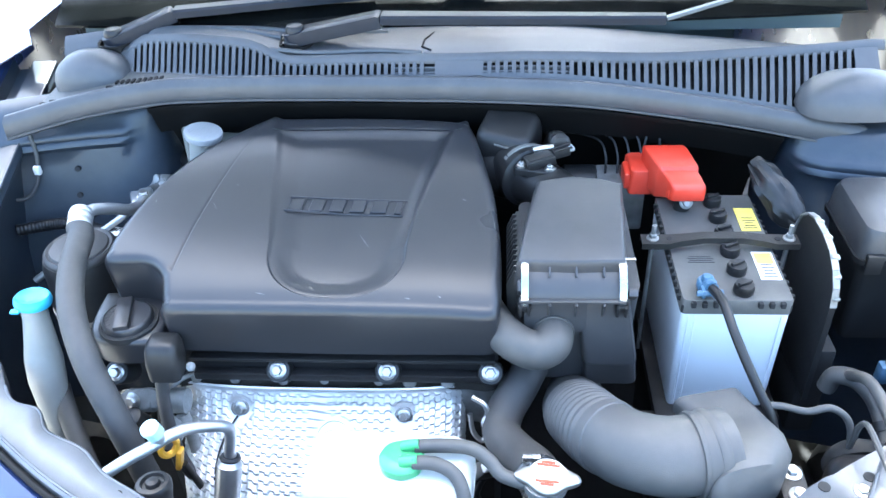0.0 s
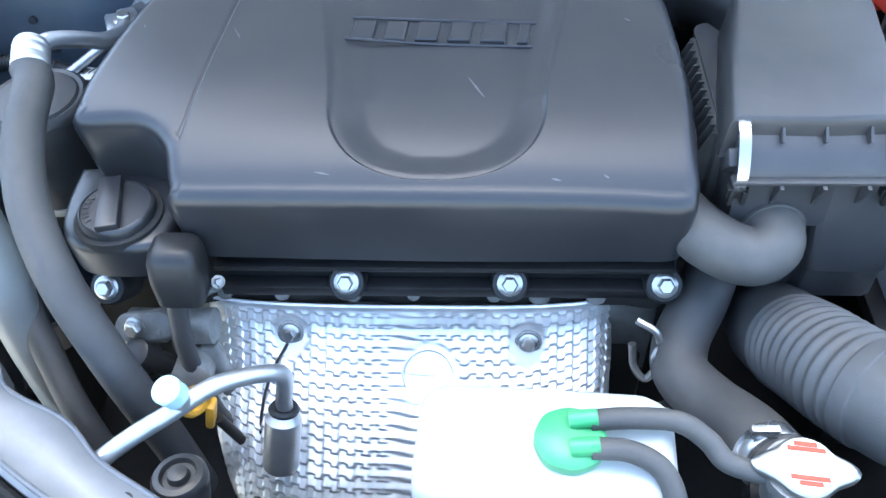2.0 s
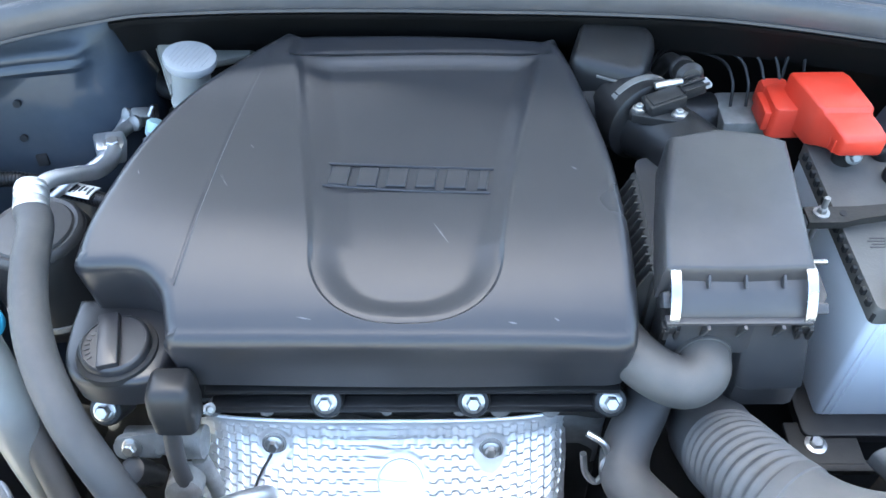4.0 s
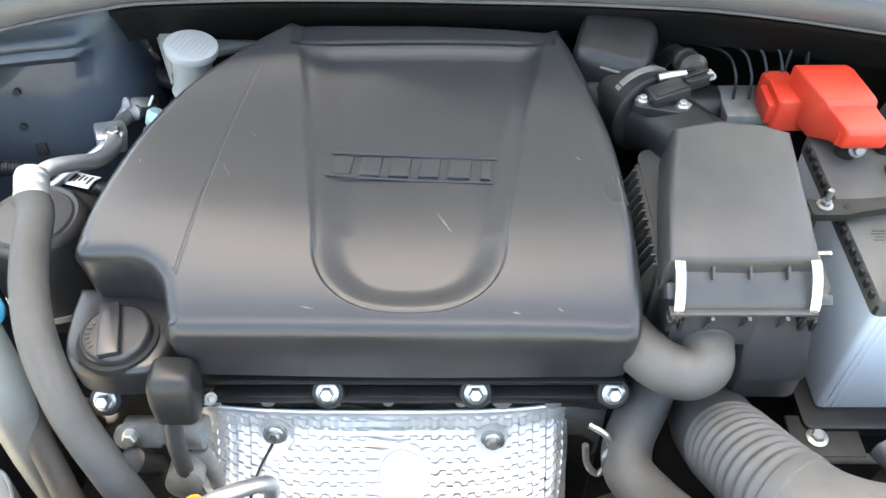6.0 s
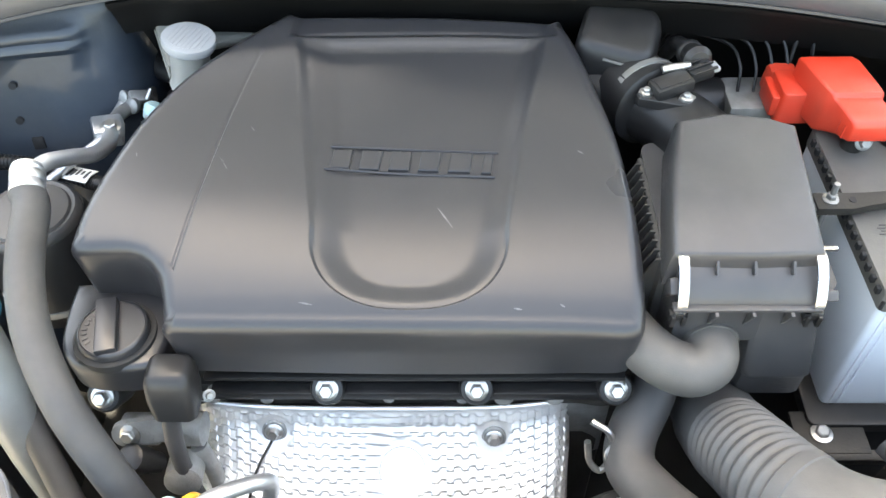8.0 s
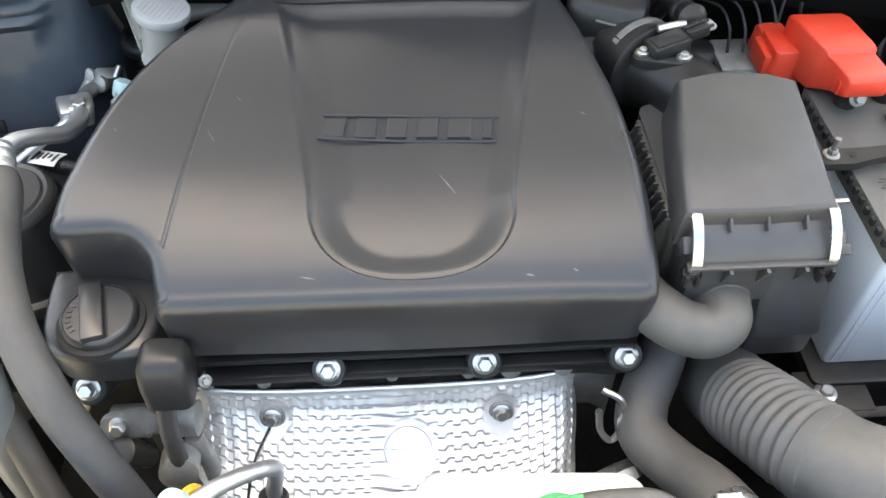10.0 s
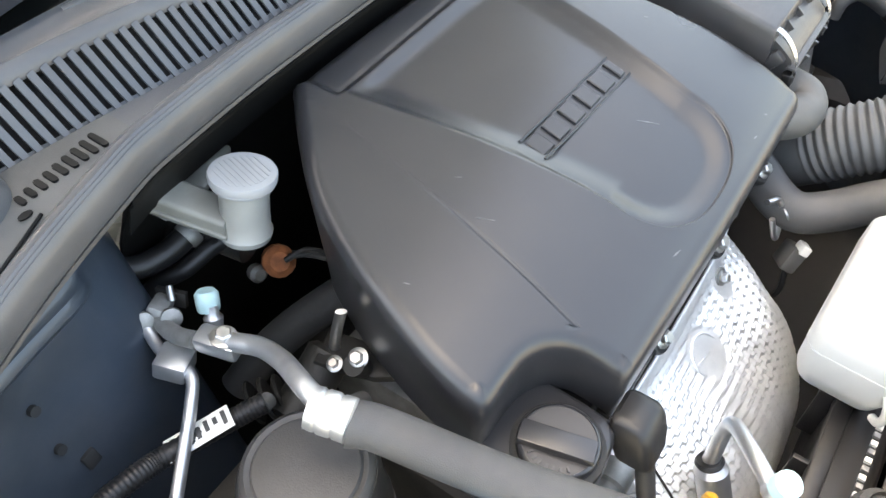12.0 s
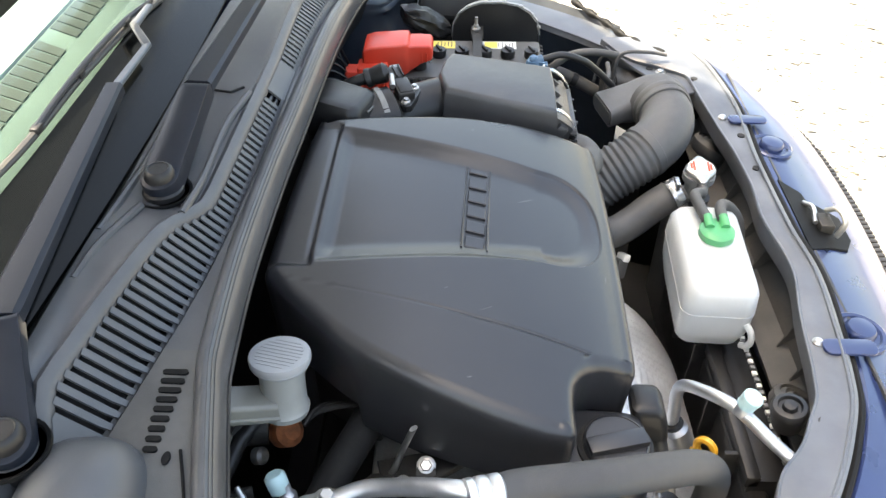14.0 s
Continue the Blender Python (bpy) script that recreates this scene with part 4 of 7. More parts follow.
def engine_cover():
    from mathutils.geometry import delaunay_2d_cdt
    t = thing("engine_cover", "large black moulded plastic engine cover with sunken field", "engine cover", at=(-0.22, 0.92, 0.88))
    o = cover_outline()
    r = 0.015
    bm = bmesh.new()
    skirt_low = lambda x, y: lerp_list(y, (0.73, 0.80, 1.0), (0.874, 0.900, 0.915)) if x > -0.44 else 0.885
    rings = []
    for dz in (0.0, 0.5, 1.0):
        oo = inset(o, 0.005 * (1 - dz))
        rings.append([bm.verts.new((x, y, skirt_low(x, y) + (cover_top(*inset_point) - r - skirt_low(x, y)) * dz)) for (x, y), inset_point in zip(oo, inset(o, r))])
    for a in (0.25, 0.5, 0.75):
        ang = a * math.pi / 2
        oo = inset(o, r * (1 - math.cos(ang)))
        rings.append([bm.verts.new((x, y, cover_top(*ip) - r * (1 - math.sin(ang)))) for (x, y), ip in zip(oo, inset(o, r))])
    inner = inset(o, r)
    n = len(inner)
    g = 0.0045
    extra = []
    ii = np.array(inner)
    for a in range(int(0.53 / g)):
        for b in range(int(0.40 / g)):
            x, y = -0.52 + g * a, 0.72 + g * b
            dd = np.min(np.hypot(ii[:, 0] - x, ii[:, 1] - y))
            if dd > 0.003:
                extra.append((x, y))
    # the crease and the rim of the sunken field are kept as crisp lines
    lines = []
    for dx in (-0.0076, -0.0058, -0.0040, -0.0022, -0.0011, 0.0, 0.0018):
        lines.append([(-0.420 + (y - 0.735) * 0.176 + dx, y) for y in [0.7425 + 0.2925 * k / 90 for k in range(91)]])
    for off in (-0.0018, 0.0, 0.002, 0.004, 0.0065, 0.010):
        line = []
        for k in range(60):
            y = 1.078 - (1.078 - 0.822) * k / 59
            line.append((field_sides(y)[0] + off, y))
        a0, a1 = field_sides(0.82)
        hx, rr = (a1 - a0) / 2, 1 - off / ((a1 - a0) / 2)
        for k in range(1, 100):
            a = math.pi * (1 - k / 100)
            line.append(((a0 + a1) / 2 + hx * rr * math.copysign(abs(math.cos(a)) ** 0.8, math.cos(a)), 0.82 - 0.074 * rr * abs(math.sin(a)) ** 0.8))
        for k in range(60):
            y = 0.822 + (1.078 - 0.822) * k / 59
            line.append((field_sides(y)[1] - off, y))
        lines.append(line)
    la = np.array([p for line in lines for p in line])
    extra = [p for p in extra if np.min(np.hypot(la[:, 0] - p[0], la[:, 1] - p[1])) > 0.0024]
    held = []
    for line in lines:
        start = n + len(extra)
        extra += line
        held += [(start + k, start + k + 1) for k in range(len(line) - 1)]
    verts, edges, faces, *_ = delaunay_2d_cdt([Vector(p) for p in inner] + [Vector(p) for p in extra], [(k, (k + 1) % n) for k in range(n)] + held, [], 1, 1e-6)
    top = [bm.verts.new((v.x, v.y, cover_top(v.x, v.y))) for v in verts]
    for f in faces:
        bm.faces.new([top[k] for k in f])
    bridge(bm, rings)
    # join the shoulder to the field along the inner outline
    last = rings[-1]
    near = []
    tv = np.array([(v.x, v.y) for v in verts])
    for x, y in inner:
        near.append(top[int(np.argmin(np.hypot(tv[:, 0] - x, tv[:, 1] - y)))])
    for k in range(n):
        j = (k + 1) % n
        quad = [last[k], last[j], near[j], near[k]]
        quad = [v for i, v in enumerate(quad) if v not in quad[:i]]
        if len(quad) > 2:
            try:
                bm.faces.new(quad)
            except ValueError:
                pass
    loose = [v for v in bm.verts if not v.link_faces]
    bmesh.ops.delete(bm, geom=loose, context="VERTS")
    shell = part("cover_shell", bm, COVER, t, smooth=50)
    # true surface normals on the upper face keep its creases clean
    me = shell.data
    normals = [v.normal.copy() for v in me.vertices]
    e = 0.0002
    for v in me.vertices:
        x, y, z = v.co
        if abs(z - cover_top(x, y)) < 1e-5:
            normals[v.index] = Vector((cover_top(x - e, y) - cover_top(x + e, y), cover_top(x, y - e) - cover_top(x, y + e), 2 * e)).normalized()
    me.normals_split_custom_set_from_vertices(normals)
    # scuffs and chips worn into the plastic
    for a, b, w in (((-0.392, 0.905), (-0.378, 0.880), 0.0007), ((-0.181, 0.845), (-0.168, 0.826), 0.0008), ((-0.362, 0.93), (-0.358, 0.925), 0.0006), ((-0.050, 0.902), (-0.045, 0.899), 0.0009),
                    ((-0.30, 0.752), (-0.288, 0.750), 0.0006), ((-0.115, 0.748), (-0.108, 0.747), 0.0008), ((-0.075, 0.752), (-0.071, 0.750), 0.0008), ((-0.47, 0.905), (-0.468, 0.90), 0.0006)):
        a, b = Vector(a), Vector(b)
        s = Vector((a.y - b.y, b.x - a.x)).normalized() * w
        ring = [a - s * 0.3, a * 0.5 + b * 0.5 - s, b - s * 0.3, b + s * 0.3, a * 0.5 + b * 0.5 + s, a + s * 0.3]
        part("scuff", loft([[(p.x, p.y, cover_top(p.x, p.y) + h) for p in ring] for h in (-0.0006, 0.00025)]), SCUFF, t, smooth=0)
    # raised maker's plate: a thin frame and six plain blocks
    ux, uy = Vector((0.165, -0.006)), Vector((0.004, 0.0285))
    base = Vector((-0.288, 0.884))

    def on(u, v, lift):
        p = base + ux * u + uy * v
        return Vector((p.x, p.y, cover_top(p.x, p.y) + lift))
    bm = bmesh.new()
    for a, b in (((0, 0), (0.97, 0)), ((0, 1), (0.97, 1))):
        add_tube(bm, [on(*a, 0.0006), on((a[0] + b[0]) / 2, (a[1] + b[1]) / 2, 0.0006), on(*b, 0.0006)], 0.0013, 6, 3)
    badge = part("badge_frame", bm, COVER, t, "thin raised edge lines of the badge")
    for u0, u1 in ((0.02, 0.135), (0.19, 0.305), (0.36, 0.475), (0.53, 0.645), (0.70, 0.825), (0.89, 0.945)):
        mid = on((u0 + u1) / 2, 0.5, 0.0)
        slope = cover_top(mid.x, mid.y + 0.01) - cover_top(mid.x, mid.y - 0.01)

        def flat(u, v, lift):
            p = on(u, v, 0.0)
            return Vector((p.x, p.y, mid.z + (p.y - mid.y) * slope / 0.02 + lift))
        secs = [[flat(u, v, l) for u, v in ((u0 + e, 0.12 + e * 4), (u1 - e, 0.12 + e * 4), (u1 - e, 0.88 - e * 4), (u0 + e, 0.88 - e * 4))] for l, e in ((-0.004, 0), (0.0022, 0), (0.0030, 0.007))]
        part("badge_block", loft(secs), COVER, t, smooth=0)
    # ribbed lower edge at the rear
    for k in range(14):
        x = -0.34 + 0.0215 * k
        part("rear_clip", box((x, 1.113, 0.982), (0.008, 0.005, 0.006), 0.001), BLACK, t)
    return t


engine_cover()

# ---- valve cover and head below the plastic cover ----
head = thing("cylinder_head", "black valve cover on a cast aluminium cylinder head", "engine", at=(-0.25, 0.85, 0.5))
bm = prism([(-0.442, 0.755), (-0.002, 0.755), (-0.012, 0.93), (-0.030, 1.079), (-0.345, 1.079), (-0.390, 1.01), (-0.425, 0.94)], 0.7925, 0.8775, 0.010)
part("valve_cover", bm, BLACK, head, "glossy black valve cover")
# ledge ribs along its front
for z, d, h in ((0.874, 0.006, 0.005), (0.856, 0.010, 0.006), (0.825, 0.010, 0.012)):
    part("cover_rib", box((-0.205, 0.752 - d / 2, z), (0.40, d + 0.004, h), 0.002), BLACK, head)
for x in (-0.504, -0.289, -0.145, -0.012):
    m = Matrix.Translation((x, 0.7455 if x > -0.4 else 0.737, 0.8345)) @ pose(0, 0, 0, 48, 0, 0)
    part("bolt_boss", lathe([(0.017, -0.03), (0.017, 0.004), (0.015, 0.007), (0.013, 0.0075)], 22, m), BLACK, head)
    bmv = bmesh.new()
    add_bolt(bmv, m @ Matrix.Translation((0, 0, 0.0075)), 0.0072, 0.008)
    part("cover_bolt", bmv, STEEL, head, "bright zinc flanged bolt", smooth=30)
# cast head edge
bm = bmesh.new()
add_box(bm, (-0.235, 0.882, 0.74), (0.46, 0.25, 0.13), 0.008)
part("head_casting", bm, CAST, head, "rough cast aluminium head")
rnd = random.Random(3)
for x in (-0.405, -0.352, -0.286, -0.232, -0.158, -0.118, -0.068):
    r = rnd.uniform(0.006, 0.010)
    part("casting_lug", lathe([(r * 1.5, -0.020), (r * 1.25, 0.0), (r, 0.004), (r, 0.009), (r * 0.85, 0.011)], 14, pose(x, 0.752, 0.816, 78, 0, rnd.uniform(-8, 8))), CAST, head)
rows = []
for k in range(40):
    x = -0.43 + 0.0108 * k
    w = 0.004 * math.sin(x * 61) + 0.003 * math.sin(x * 137 + 1)
    rows.append([(x, 0.758, 0.826), (x, 0.752 + w * 0.5, 0.823), (x, 0.748 + w * 0.5, 0.815), (x, 0.748 + w * 0.5, 0.800)])
part("head_gasket_edge", sheet(rows, 0.003, (0, 1, 0)), DARKMETAL, head, "wavy cast edge of the head")
rail = [(-0.455, 0.728, 0.800), (-0.440, 0.732, 0.806), (-0.425, 0.740, 0.818), (-0.405, 0.746, 0.823), (-0.36, 0.748, 0.822), (-0.30, 0.747, 0.823), (-0.22, 0.749, 0.821), (-0.14, 0.748, 0.823), (-0.06, 0.748, 0.822), (-0.005, 0.747, 0.823)]
part("casting_rail", tube(rail, 0.0032, 8, 4), CAST, head, "worn bright edge of the head casting")
bm = bmesh.new()
add_box(bm, (-0.25, 0.92, 0.57), (0.50, 0.34, 0.34), 0.03)
part("engine_block", bm, DARKMETAL, head, "dark grimy engine block")

# oil filler platform with its neck, at the front corner of the valve cover
well = smooth_path([(-0.534, 0.820, 0), (-0.5335, 0.790, 0), (-0.530, 0.760, 0), (-0.523, 0.740, 0), (-0.509, 0.726, 0), (-0.488, 0.721, 0), (-0.460, 0.721, 0), (-0.440, 0.725, 0), (-0.431, 0.735, 0), (-0.428, 0.770, 0), (-0.430, 0.800, 0), (-0.452, 0.818, 0), (-0.490, 0.822, 0), (-0.534, 0.820, 0)], 5)[:-1]
bm = prism([(p.x, p.y) for p in well], 0.868, 0.9045, 0.009)
part("filler_platform", bm, COVER, head, "black raised oil filler platform")
cap = thing("oil_filler_cap", "round black oil filler cap with a raised grip bar", "oil cap", at=(-0.4775, 0.757, 0.904))
m = Matrix.Translation((-0.4775, 0.757, 0.9015))
# near-black ring stands in for the shaded gap round the cap
part("gap_ring", lathe([(0.0375, -0.002), (0.0375, 0.0065), (0.0355, 0.0075), (0.033, 0.0075)], 36, m), PITCH, cap)
part("cap_disc", lathe([(0.0325, 0.004), (0.0325, 0.014), (0.031, 0.016), (0.0295, 0.0165), (0.029, 0.0155), (0.012, 0.0155)], 36, m), COVER, cap)
bm = bmesh.new()
add_box(bm, (0, 0, 0.0172), (0.019, 0.060, 0.011), 0.0015)
bmesh.ops.transform(bm, matrix=m @ pose(-0.004, 0, 0, 0, 0, 14), verts=bm.verts[:])
part("grip_bar", bm, COVER, cap, "raised black grip bar")
for k in range(9):
    a = radians(120 + 13 * k)
    bmm = box((0.0245 * math.cos(a), 0.0245 * math.sin(a), 0.0158), (0.0045, 0.002, 0.0012), 0, m=pose(0, 0, 0, 0, 0, math.degrees(a)))
    bmesh.ops.transform(bmm, matrix=m, verts=bmm.verts[:])
    part("raised_mark", bmm, BOX, cap, smooth=0)

# sensor boot over the front corner
boot = thing("sensor_boot", "rounded black rubber sensor boot on the valve cover", "sensor boot", at=(-0.42, 0.712, 0.86))
secs = []
for k, (z, w, d) in enumerate(((0.862, 0.030, 0.026), (0.865, 0.041, 0.034), (0.885, 0.045, 0.037), (0.902, 0.043, 0.036), (0.910, 0.038, 0.031), (0.9135, 0.028, 0.022))):
    secs.append([(-0.419 + x, 0.712 + y + (z - 0.885) * 0.25, z) for x, y in rounded(w, d, min(w, d) * 0.26)])
part("boot_body", loft(secs), BLACK, boot)
bolt("boot_bolt", (-0.392, 0.716, 0.868), (0.5, -0.6, 0.6), boot, 0.0038, 0.004, CAST)
part("boot_cable", tube([(-0.425, 0.700, 0.866), (-0.428, 0.688, 0.82), (-0.424, 0.676, 0.765), (-0.412, 0.668, 0.72), (-0.405, 0.69, 0.66)], 0.0085, 12), RUBBER, boot)

# solenoid with fittings beside the shield
valve = thing("oil_control_valve", "grimy metal solenoid valve with bolt and hose fittings", "valve", at=(-0.44, 0.715, 0.80))
part("valve_body", lathe([(0.010, -0.045), (0.016, -0.043), (0.016, -0.01), (0.013, -0.008), (0.013, 0.012), (0.017, 0.014), (0.017, 0.035), (0.009, 0.037)], 18, pose(-0.447, 0.718, 0.802, 0, 90, 0)), CAST, valve, "dull cast valve body")
part("mount_plate", prism(rounded(0.05, 0.028, 0.012), -0.003, 0.003, m=pose(-0.47, 0.708, 0.815, 70, 0, 10)), CAST, valve)
bolt("mount_bolt", (-0.478, 0.704, 0.817), (-0.1, -0.9, 0.4), valve, 0.007)
part("plug", lathe([(0.011, 0), (0.011, 0.02), (0.014, 0.022), (0.014, 0.045), (0.010, 0.047)], 16, pose(-0.465, 0.70, 0.765, 20, -15, 0)), BLACK, valve)
part("lower_body", lathe([(0.012, 0), (0.018, 0.003), (0.018, 0.03), (0.010, 0.033)], 16, pose(-0.432, 0.700, 0.772, 70, 20, 0)), CAST, valve)
part("stub_pipe", tube([(-0.418, 0.706, 0.79), (-0.410, 0.698, 0.75), (-0.408, 0.690, 0.70), (-0.410, 0.69, 0.62)], 0.0085, 12), CAST, valve)


# ---- embossed heat shield over the exhaust manifold ----
def heat_shield():
    t = thing("heat_shield", "embossed bright aluminium heat shield over the exhaust manifold", "heat shield", at=(-0.23, 0.70, 0.60))
    # profile from the head downwards: it bulges out over the manifold and turns under
    prof = smooth_path([(0, 0.7385, 0.8075), (0, 0.7365, 0.799), (0, 0.7275, 0.777), (0, 0.7015, 0.756), (0, 0.657, 0.728), (0, 0.617, 0.694), (0, 0.592, 0.655), (0, 0.583, 0.61), (0, 0.592, 0.56), (0, 0.618, 0.51)], 12)
    run = np.concatenate([[0], np.cumsum([(q - p).length for p, q in zip(prof, prof[1:])])])
    nu, nv = 460, 540
    u = np.linspace(-1, 1, nu + 1)[None, :]
    d = np.linspace(0, run[-1], nv + 1)[:, None]
    py, pz = (np.interp(d, run, [p[k] for p in prof]) for k in (1, 2))
    fall = d / run[-1]
    half = 0.192 - 0.060 * np.clip((fall - 0.38) / 0.62, 0, 1) ** 1.5
    ang = u * np.pi / 2
    side = np.sign(u) * np.abs(np.sin(ang)) ** 0.62
    wrap = 1 - np.abs(np.cos(ang)) ** 0.62
    x = -0.241 + half * side + 0 * d
    y = py + (0.030 + 0.075 * np.clip(fall / 0.4, 0, 1)) * wrap
    z = pz - 0.018 * wrap ** 2 * (1 - fall)
    gu = [np.gradient(q, axis=1) for q in (x, y, z)]
    gv = [np.gradient(q, axis=0) for q in (x, y, z)]
    n = np.stack([gv[1] * gu[2] - gv[2] * gu[1], gv[2] * gu[0] - gv[0] * gu[2], gv[0] * gu[1] - gv[1] * gu[0]])
    n /= np.maximum(1e-9, np.sqrt((n ** 2).sum(0)))
    # rows of square teeth: each row swells downwards and drops back sharply; flat lands round the fixings
    along = np.concatenate([np.zeros((nv + 1, 1)), np.cumsum(np.sqrt(np.diff(x, axis=1) ** 2 + np.diff(y, axis=1) ** 2), axis=1)], axis=1)
    along -= along[:, nu // 2:nu // 2 + 1]
    soft = lambda q: np.clip(q, 0, 1) ** 2 * (3 - 2 * np.clip(q, 0, 1))
    land = np.minimum(np.minimum(np.sqrt((x + 0.349) ** 2 + (z - 0.777) ** 2), np.sqrt((x + 0.128) ** 2 + (z - 0.772) ** 2)), np.sqrt((x + 0.219) ** 2 + (z - 0.756) ** 2 + (y - 0.70) ** 2) - 0.012)
    keep = soft((land - 0.015) / 0.005) * soft((d - 0.006) / 0.010) * soft((1 - np.abs(u)) / 0.02)
    tooth = np.clip(np.sin(along / 0.0148 * 2 * np.pi) * 3.5, -1, 1)
    p = d / 0.0118 + 0.17 * tooth
    f = p - np.floor(p)
    swell = 0.0028 * keep * np.where(f < 0.80, f / 0.80, (1 - f) / 0.20)
    # slow dents of the thin sheet
    swell += 0.0012 * np.sin(x * 47 + 1.3) * np.sin(d * 61) * soft((1 - np.abs(u)) / 0.1)
    x, y, z = x + n[0] * swell, y + n[1] * swell, z + n[2] * swell
    sx = 1 if n[1][nv // 3, nu // 2] < 0 else -1
    if sx < 0:
        x, y, z = x - 2 * n[0] * swell, y - 2 * n[1] * swell, z - 2 * n[2] * swell
    me = bpy.data.meshes.new("shield_sheet")
    verts = np.stack([x, y, z], -1).reshape(-1, 3)
    i = (np.arange(nv)[:, None] * (nu + 1) + np.arange(nu)[None, :]).ravel()
    me.from_pydata(verts.tolist(), [], np.stack([i, i + 1, i + nu + 2, i + nu + 1], -1).tolist())
    me.shade_smooth()
    me.materials.append(FOIL)
    shell = new("shield_sheet", me)
    shell.parent = t
    shell.matrix_parent_inverse = Matrix.Translation(t.location).inverted()
    rim = [Vector((x[0, k], y[0, k] - 0.001, z[0, k])) for k in range(0, nu + 1, 12)]
    part("rolled_rim", tube(rim, 0.0022, 8, 1), FOIL, t)
    for x, y, z in ((-0.349, 0.7295, 0.777), (-0.127, 0.7255, 0.772)):
        m = Matrix.Translation((x, y, z)) @ Vector((0, -0.85, 0.5)).to_track_quat("Z", "Y").to_matrix().to_4x4()
        part("washer", lathe([(0.0125, -0.004), (0.0125, 0.001), (0.010, 0.002), (0.009, 0.001)], 26, m), CAST, t, "dull grey fixing washer")
        b2 = bmesh.new()
        add_bolt(b2, m @ Matrix.Translation((0, 0, 0.001)), 0.006, 0.007)
        part("shield_bolt", b2, STEEL, t, smooth=30)
    m = Matrix.Translation((-0.219, 0.6995, 0.7545)) @ Vector((0, -0.62, 0.78)).to_track_quat("Z", "Y").to_matrix().to_4x4()
    part("stamped_ring", lathe([(0.0245, -0.003), (0.0245, 0.0006), (0.0232, 0.0012), (0.0220, 0.0006), (0.0220, -0.003)], 32, m), FOIL, t, "round stamped ring")
    bmm = box((0, 0, 0.0002), (0.034, 0.0025, 0.0014), 0.0004)
    bmesh.ops.transform(bmm, matrix=m @ pose(0, 0, 0, 0, 0, -5), verts=bmm.verts[:])
    part("disc_groove", bmm, FOIL, t)
    part("crack_wire", tube([(-0.352, 0.722, 0.770), (-0.366, 0.697, 0.755), (-0.374, 0.668, 0.733), (-0.376, 0.641, 0.70), (-0.378, 0.625, 0.67)], 0.0014, 6), DARKMETAL, t, "thin dark streak wire")
    return t


heat_shield()

# lifting eye and small connector at the shield's end
eye = thing("lifting_eye", "small zinc lifting eye bracket on the head", "bracket", at=(-0.035, 0.715, 0.80))
part("eye_loop", tube([(-0.035, 0.718, 0.818), (-0.018, 0.708, 0.812), (-0.013, 0.700, 0.785), (-0.022, 0.695, 0.762), (-0.034, 0.698, 0.775), (-0.038, 0.706, 0.80)], 0.0035, 8), STEEL, eye)
bolt("eye_bolt", (-0.016, 0.697, 0.795), (0.5, -0.6, 0.4), eye, 0.006)
plug = thing("wire_connector", "grey plastic wire connector with its lead", "connector", at=(-0.02, 0.665, 0.73))
part("connector_body", box((-0.015, 0.672, 0.735), (0.032, 0.020, 0.030), 0.003, m=pose(0, 0, 0, 25, 20, 30)), BATTOP, plug)
part("connector_tip", box((-0.012, 0.662, 0.752), (0.020, 0.012, 0.012), 0.002, m=pose(0, 0, 0, 25, 20, 30)), PAPER, plug)
part("lead", tube([(-0.02, 0.67, 0.72), (-0.03, 0.665, 0.69), (-0.02, 0.675, 0.65)], 0.004, 8), BLACK, plug)


# ================= air intake =================
def ring_at(c, w, d, r, tilt=None, n=5):
    """A rounded rectangle lying about c."""
    m = Matrix.Translation(c) @ (tilt or Matrix.Identity(4))
    return [m @ Vector((x, y, 0)) for x, y in rounded(w, d, r, n)]


airbox = thing("air_filter_box", "black plastic air filter box with two steel spring clips", "air filter box", at=(0.10, 0.86, 0.82))
# lid: flared towards the front, its rear edge peaked
secs = []
for z, gl, k in ((0.950, 0.005, 0.0), (0.982, 0.002, 0.0), (0.9865, 0.0005, 0.35), (0.9895, -0.002, 0.75), (0.9905, -0.005, 1.0)):
    pts = [(0.022 - gl, 0.783 - gl * 0.5), (0.090, 0.781 - gl * 0.5), (0.150 + gl, 0.783 - gl * 0.5), (0.156 + gl, 0.86), (0.160 + gl, 0.932 + gl), (0.135, 0.942 + gl), (0.098, 0.948 + gl), (0.072, 0.943 + gl), (0.050 - gl, 0.938 + gl), (0.034 - gl, 0.86)]
    lift = lambda x, y: 0.016 * (y - 0.79) / 0.15
    dense = [Vector((x, y, 0)) for x, y in pts]
    secs.append([(p.x, p.y, z + (lift(p.x, p.y) if z > 0.96 else 0)) for p in dense])
part("lid", loft(secs), BOX, airbox, "satin black lid with a peaked rear edge")
# sloping front flange band with ribs
part("flange_band", loft([[(x, y, z) for y, z in ((0.783, 0.974), (0.775, 0.970), (0.758, 0.957), (0.756, 0.950), (0.770, 0.946), (0.79, 0.955))] for x in (0.028, 0.09, 0.146)]), BOX, airbox)
for x in (0.06, 0.092, 0.125):
    part("rib", box((x, 0.7785, 0.974), (0.0025, 0.012, 0.010), 0.0005, m=pose(0, 0, 0, 40, 0, 0)), BOX, airbox, smooth=0)
    part("rib", loft([[(x + u, 0.757, 0.950), (x + u, 0.746, 0.948), (x + u, 0.757, 0.922)] for u in (-0.0015, 0.0015)]), BOX, airbox, smooth=0)
